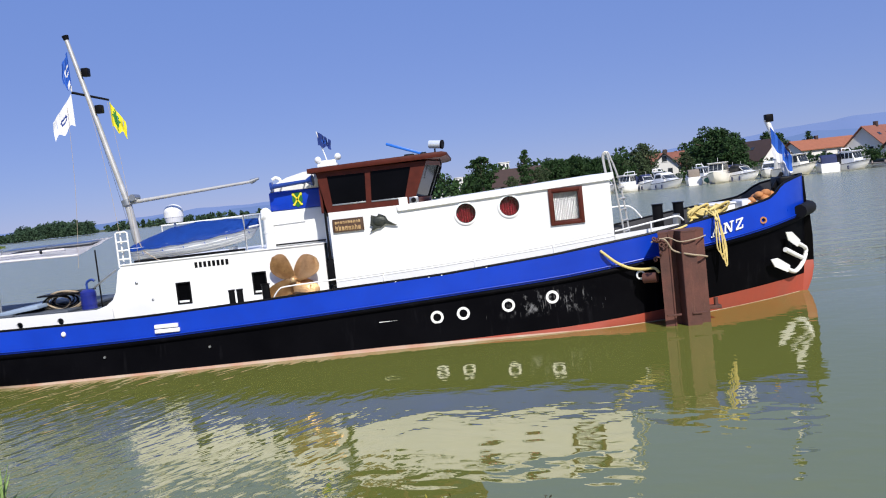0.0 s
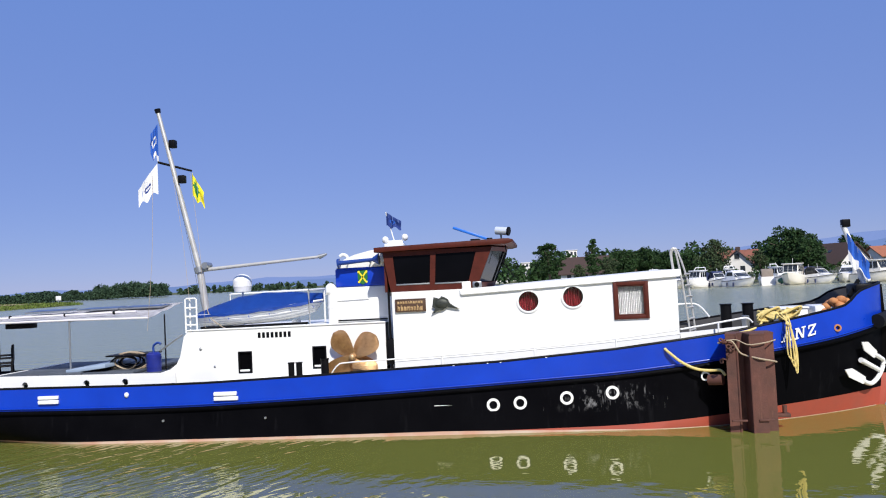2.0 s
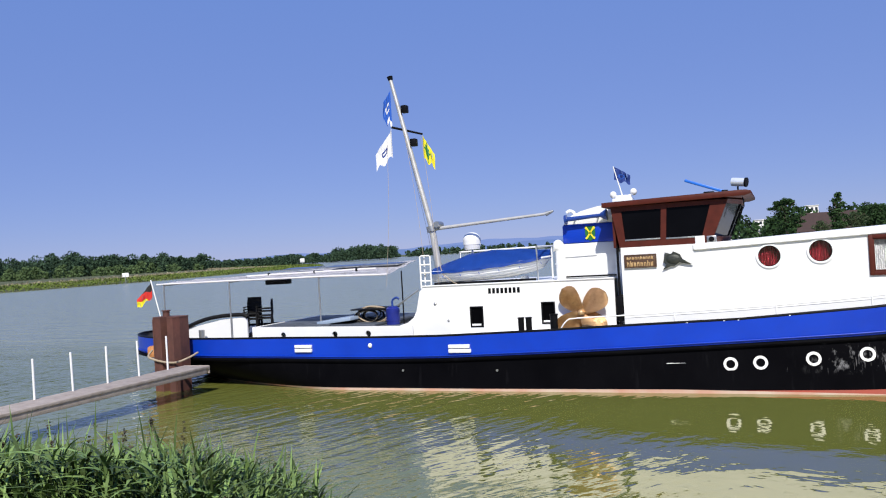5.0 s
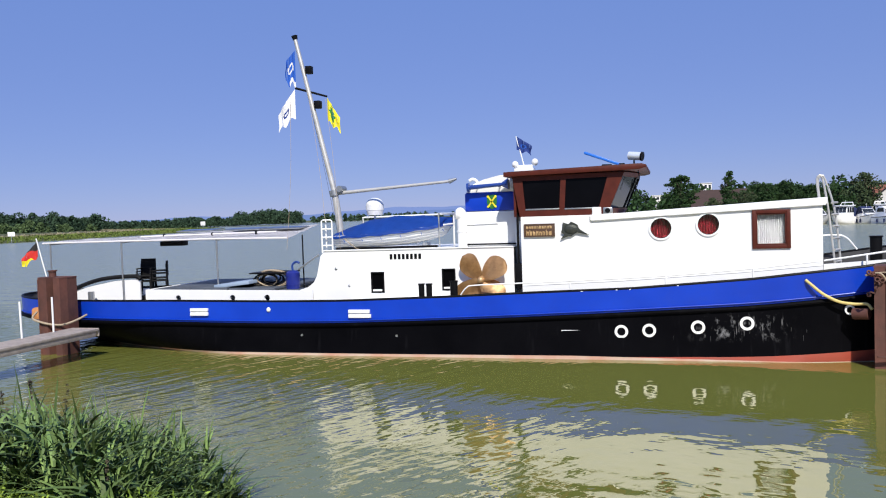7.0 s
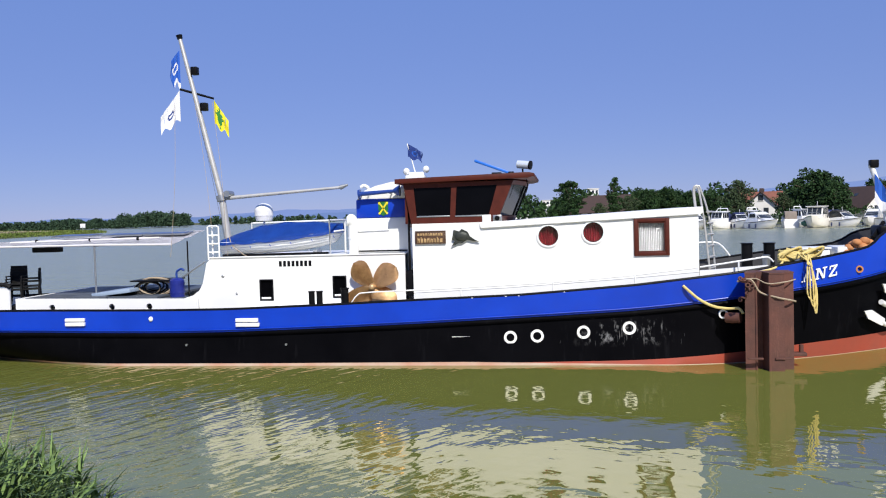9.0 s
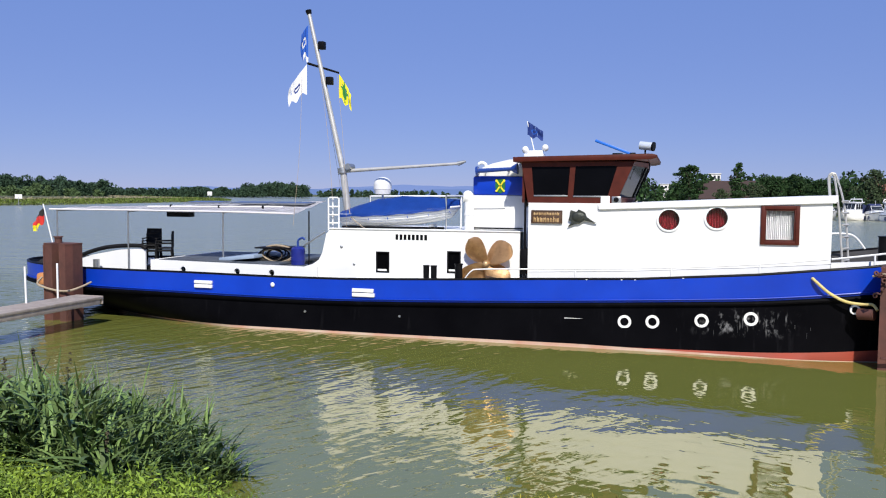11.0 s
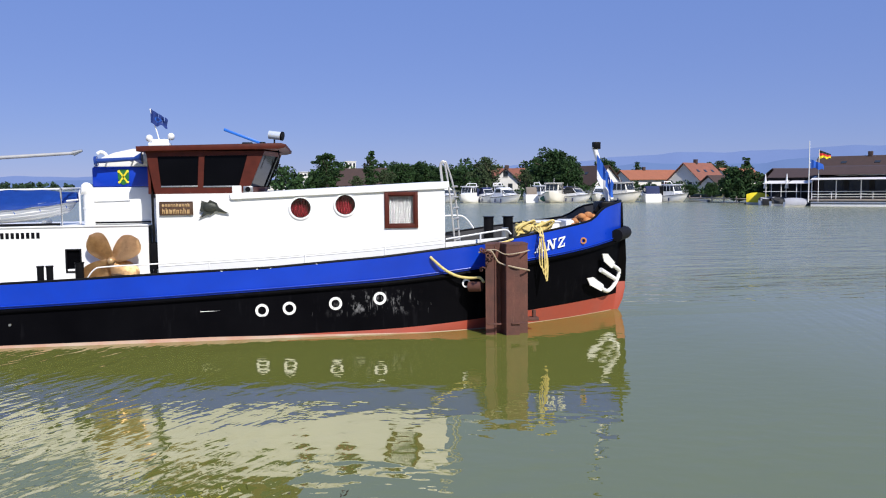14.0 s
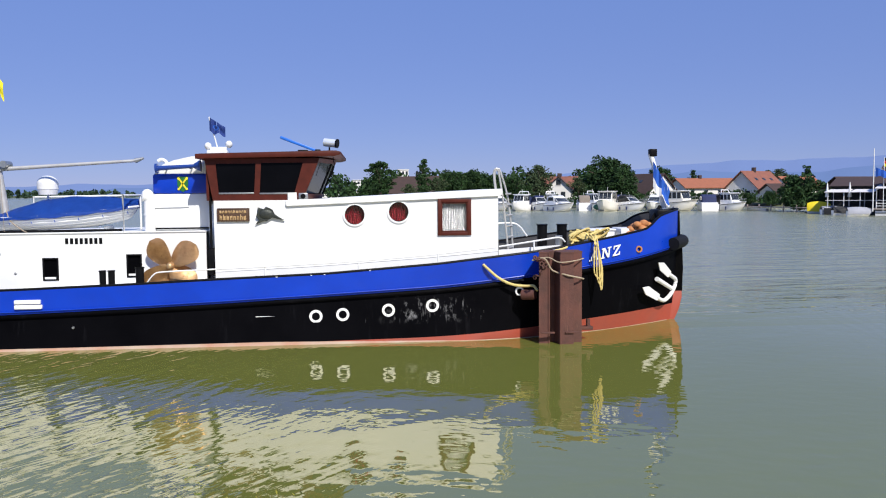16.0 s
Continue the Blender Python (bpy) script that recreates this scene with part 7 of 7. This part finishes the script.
FLEET = ((10.4, 150, 8.0, -128, GEL, CANVAS_B, "hardtop", "white hardtop cruiser with a radar arch", None),
         (11.8, 150, 6.6, -78, GEL, CANVAS_B, "sport", "white cruiser with a navy canopy", None),
         (13.2, 146, 8.8, -66, GEL, GEL, "sport", "white sports cruiser with a raked screen", None),
         (14.7, 150, 6.8, 84, GEL, CANVAS_T, "sport", "white cruiser with a taupe canopy", None),
         (16.3, 146, 9.2, -118, CREAM, CANVAS_T, "yacht", "cream motor yacht with a dark green bow mark", STRIPE),
         (18.0, 147, 8.0, -58, GEL, CANVAS_K_SHADE, "sport", "white cruiser with a black canopy", None),
         (19.5, 149, 8.0, -125, GEL, GEL, "sport", "white sports cruiser beside the jetty", None),
         (21.1, 146, 9.6, -55, CREAM, CREAM, "yacht", "cream motor yacht with a high cabin", None),
         (22.8, 147, 8.4, 80, GEL, CANVAS_B, "sport", "white cruiser with a tall dark blue canopy", None),
         (24.4, 146, 7.8, -62, GEL, CANVAS_K_SHADE, "hardtop", "white cruiser with dark windows", None),
         (9.0, 153, 7.6, -72, GEL, GEL, "sport", "white cruiser moored at the marina end", None),
         (7.5, 155, 7.2, -115, GEL, CANVAS_B, "hardtop", "white cabin cruiser beside the shore trees", None),
         (12.5, 158, 6.4, -95, GEL, CANVAS_K_SHADE, "hardtop", "white cruiser lying in the second row", None),
         (15.5, 157, 6.6, -60, GEL, GEL, "hardtop", "white cruiser lying in the second row", None),
         (17.2, 156, 6.4, -125, GEL, CANVAS_B, "sport", "white cruiser with a blue canopy in the second row", None),
         (20.3, 156, 7.0, -80, GEL, CANVAS_T, "hardtop", "white cruiser with a taupe canopy in the second row", None),
         (23.6, 155, 6.6, -110, GEL, CANVAS_K_SHADE, "sport", "white cruiser with a black canopy in the second row", None))
for row_ in FLEET:
    cruiser(*row_)
x, y = polar(15.75, 145.2)
alone("bow_fender", ball((x, y, 0.75), (0.95, 0.25, 0.5), 18, 10), STRIPE, (x, y, 0.3), "dark green oval fender board at the yacht's bow", "fender")


def covered_boat(az, dist, length, turn, material, label, tall=0.6):
    ob = thing("covered_dinghy", (0, 0, 0), label, "boat", "covered boats at the jetty")
    rows = boat_rows(-length / 2, length / 2, length * 0.19, -0.2, 0.6, 0.08, 0.4)
    part("hull", boat_shell(rows, 0), GEL, ob)
    b2 = bmesh.new()
    lines = []
    for i, p in enumerate(rows[-1]):
        u = i / 24
        top2 = p[2] + tall * math.sin(math.pi * min(1, u * 0.86 + 0.12)) ** 0.35
        lines.append([b2.verts.new((p[0], f2 * (p[1] + 0.06), (p[2] - 0.32 if abs(f2) == 1 else p[2] + (top2 - p[2]) * (1 - f2 * f2)))) for f2 in (-1, -0.97, -0.6, 0, 0.6, 0.97, 1)])
    for ra, rb in zip(lines, lines[1:]):
        for j in range(6):
            b2.faces.new((ra[j], ra[j + 1], rb[j + 1], rb[j]))
    part("cover", b2, material, ob)
    x, y = polar(az, dist)
    ob.matrix_basis = pose(x, y, 0, 0, 0, turn)


covered_boat(29.7, 130, 3.3, -29, CANVAS_Y, "small boat under a bright yellow cover", 1.15)
covered_boat(30.45, 126, 3.2, -5, CANVAS_G, "small boat under a pale grey cover")
covered_boat(31.15, 122, 3.2, -10, CANVAS_K_SHADE, "small boat under a black cover")
covered_boat(31.95, 118, 2.9, -15, CANVAS_G, "small boat under a grey cover beside the restaurant")
jt = thing("jetty", (*polar(27.5, 140), 0), "long low wooden jetty along the marina bank", "jetty")
(xa, ya), (xb, yb) = polar(24.9, 150), polar(30.2, 133)
ang = math.degrees(math.atan2(yb - ya, xb - xa))
ln2 = math.hypot(xb - xa, yb - ya)
part("deck", box((0, -0.7, 0.62), (ln2, 0.7, 0.74), 0.01), TIMBER, None).parent = jt
jt.matrix_basis = pose(xa, ya, 0, 0, 0, ang)
for k in range(8):
    b = part("jetty_pile", rod((ln2 * k / 7, -0.6, -1.5), (ln2 * k / 7, -0.6, 1.1), 0.1, n=8), TIMBER, None)
    b.parent = jt
b = part("float", box((4, -1.4, -0.2), (9, -0.8, 0.45), 0.04), GREY, None)
b.parent = jt

# ---- floating restaurant ----
RAIL = mat("white_rail_paint", (0.75, 0.75, 0.74), (0.68, 0.68, 0.67), 2, 0.4, bump=0)
fr = thing("floating_restaurant", (0, 0, 0), "white floating restaurant pontoon with a covered terrace", "restaurant")
LN = 30.0


def rp(name, bm, material, label=""):
    ob = part(name, bm, material, None, label)
    ob.parent = fr
    return ob


rp("pontoon_hull", box((0, 0, -0.4), (LN, 11, 0.75), 0.05), GEL, "white pontoon hull with grey bands")
for z in (0.30, 0.62):
    rp("hull_band", box((-0.03, -0.04, z), (LN, 0.0, z + 0.10), 0), PANE)
rp("deck", box((-0.2, -0.2, 0.75), (LN, 11.2, 0.95), 0.03), TIMBER)
for k in range(11):
    x = 0.1 + k * 2.95
    pt = rp("terrace_post", rod((x, 0.1, 0.95), (x, 0.1, 3.45), 0.06, n=8), RAIL)
for z in (1.25, 1.6, 1.98):
    rp("terrace_rail", rod((0.1, 0.1, z), (LN, 0.1, z), 0.04, n=6), RAIL)
    rp("terrace_rail", rod((0.1, 0.1, z), (0.1, 6, z), 0.04, n=6), RAIL)
for k in range(6):
    rp("rail_post", rod((2.5 + 4.9 * k, 0.1, 0.95), (2.5 + 4.9 * k, 0.1, 2.02), 0.05, n=6), RAIL)
rp("awning", slab([(-0.8, 3.62), (4.2, 4.05), (4.2, 3.95), (-0.8, 3.52)], 0, LN, "x"), AWNING, "pale terrace awning")
# wall coloured black for the shade beneath the terrace awning
rp("shaded_inner_wall", box((0.5, 4.2, 0.95), (LN, 4.4, 4.1), 0), CANVAS_K_SHADE)
for k in range(9):
    rp("window", box((1.2 + 3.1 * k, 4.15, 1.3), (3.6 + 3.1 * k, 4.22, 3.5), 0), PANE)
rp("roof", slab([(1.0, 4.2), (4.2, 5.3), (8.0, 5.5), (11.5, 4.2)], 0.2, LN, "x"), TILES_D, "dark brown pitched roof")
rp("skirt", box((-0.05, 4.4, 0.95), (0.5, 11, 4.0), 0), TILES_D)
random.seed(8)
for k in range(7):
    x = 2.5 + 3.6 * k
    rp("table", rod((x, 2.0, 1.62), (x, 2.0, 1.68), 0.5, n=12), RAIL)
    rp("table_leg", rod((x, 2.0, 0.95), (x, 2.0, 1.62), 0.05, n=6), PITCH)
fr.matrix_basis = pose(66.6, 82.0, 0, 0, 0, -39)
side_deck = thing("terrace_pontoon", (0, 0, 0), "low terrace pontoon with awnings beside the restaurant", "terrace")
b = part("deck", box((-6.6, 3, -0.3), (-0.3, 12, 0.9), 0.04), CANVAS_K_SHADE, None)
b.parent = side_deck
for x in (-6.2, -4.2, -2.2):
    for y in (3.3, 8.0):
        part("post", rod((x, y, 0.9), (x, y, 3.2), 0.06, n=8), RAIL, None).parent = side_deck
for k in range(2):
    part("awning", slab([(3.0, 3.12), (8.4, 3.50), (8.4, 3.42), (3.0, 3.04)], -6.6 + 3.2 * k, -3.7 + 3.2 * k, "x"), AWNING, None).parent = side_deck
part("rail", rod((-6.5, 3.1, 1.95), (-0.3, 3.1, 1.95), 0.04, n=6), RAIL, None).parent = side_deck
# added black wall stands in for the darkness under the side awnings
part("back_wall", box((-6.6, 8.5, 0.9), (-0.3, 8.7, 3.9), 0), CANVAS_K_SHADE, None).parent = side_deck
part("back_roof", slab([(7.6, 3.9), (14.5, 5.2), (16, 4.0)], -6.8, 2.0, "x"), TILES_D, None).parent = side_deck
side_deck.matrix_basis = pose(66.6, 82.0, 0, 0, 0, -39)
for k, (x, y) in enumerate(((-6.4, 2.0), (-3.6, 2.2))):
    um = thing("folded_parasol", (0, 0, 0), "folded white parasol on the terrace", "parasol", "parasols")
    part("pole", rod((0, 0, 0), (0, 0, 3.6), 0.04, n=8), TIMBER, um)
    part("canopy", rod((0, 0, 1.5), (0, 0, 3.5), 0.26, 0.05, 12), PLASTIC, um)
    um.matrix_basis = fr.matrix_basis @ pose(x, y + 2.0, 0.9)
fp = thing("flagpole", (0, 0, 0), "white flagpole on the restaurant terrace", "flagpole")
part("pole", rod((0, 0, 0), (0, 0, 8.0), 0.08, 0.05, 10), RAIL, fp)
part("yard", rod((0, 0, 5.2), (1.2, 0, 5.4), 0.03, n=6), RAIL, fp)
fp.matrix_basis = pose(*polar(32.7, 118), 0.6)
fx, fy = polar(32.7, 118)
flag("terrace_flag", (fx + 1.3, fy - 0.2, 7.4), 1.0, 1.7, -20, 18, lambda u, v: min(2, int(v * 3)), [C_BLACK, C_RED, C_YELL], "black, red and gold flag over the terrace", 35, 7)
flag("terrace_banner", (fx + 0.15, fy - 0.2, 6.2), 1.1, 2.0, -25, 22, lambda u, v: 0, [C_BLUE], "blue flag over the terrace", 35, 8)
part("second_staff", rod((1.25, -0.2, 0), (1.25, -0.2, 6.9), 0.04, n=6), RAIL, fp)
sg = thing("river_sign", (*polar(-43.5, 235), 0), "small white river sign on the spit", "sign")
sx, sy = polar(-43.5, 235)
part("post", rod((sx, sy, 0.3), (sx, sy, 2.4), 0.08, n=8), GREY, sg)
part("board", box((sx - 1.1, sy - 0.05, 1.9), (sx + 1.1, sy + 0.05, 3.0), 0.02), PLASTIC, sg)
bn = thing("channel_beacon", (*polar(-32.0, 420), 0), "white and blue channel beacon in the river", "beacon")
sx, sy = polar(-32.0, 420)
part("post", rod((sx, sy, -1), (sx, sy, 3.0), 0.2, n=8), GREY, bn)
part("board", box((sx - 1.3, sy - 0.1, 2.6), (sx + 1.3, sy + 0.1, 4.6), 0.03), PLASTIC, bn)


def motions():
    # the ripples drift slowly with the water
    walk(water, [(0.0, pose(0, 0, 0)), (8.0, pose(1.0, -0.5, 0)), (16.0, pose(2.0, -1.0, 0))])
    # each flag: its bands swing one behind the other
    for bands, dx, dz, turn, swing, seed in FLAGS:
        rows = [[] for _ in bands]
        for k in range(41):
            t = 0.4 * k
            gust = 0.6 + 0.4 * math.sin(0.7 * t + seed * 2.1)
            p = Vector((0, 0, 0))
            for i in range(len(bands)):
                yaw = turn + swing * gust * (0.45 * math.sin(0.5 * t + seed) + (0.35 + 0.12 * i) * math.sin(2.6 * t - 0.85 * i + seed * 1.7)) + (34 if i % 2 else -34) * (0.7 + 0.3 * math.sin(1.3 * t + seed + i))
                rows[i].append((t, pose(p.x, p.y, p.z, 0, 0, yaw)))
                c, s = math.cos(radians(yaw)), math.sin(radians(yaw))
                p = p + Vector((dx * c, dx * s, dz))
        for band, r in zip(bands, rows):
            walk(band, r)


motions()
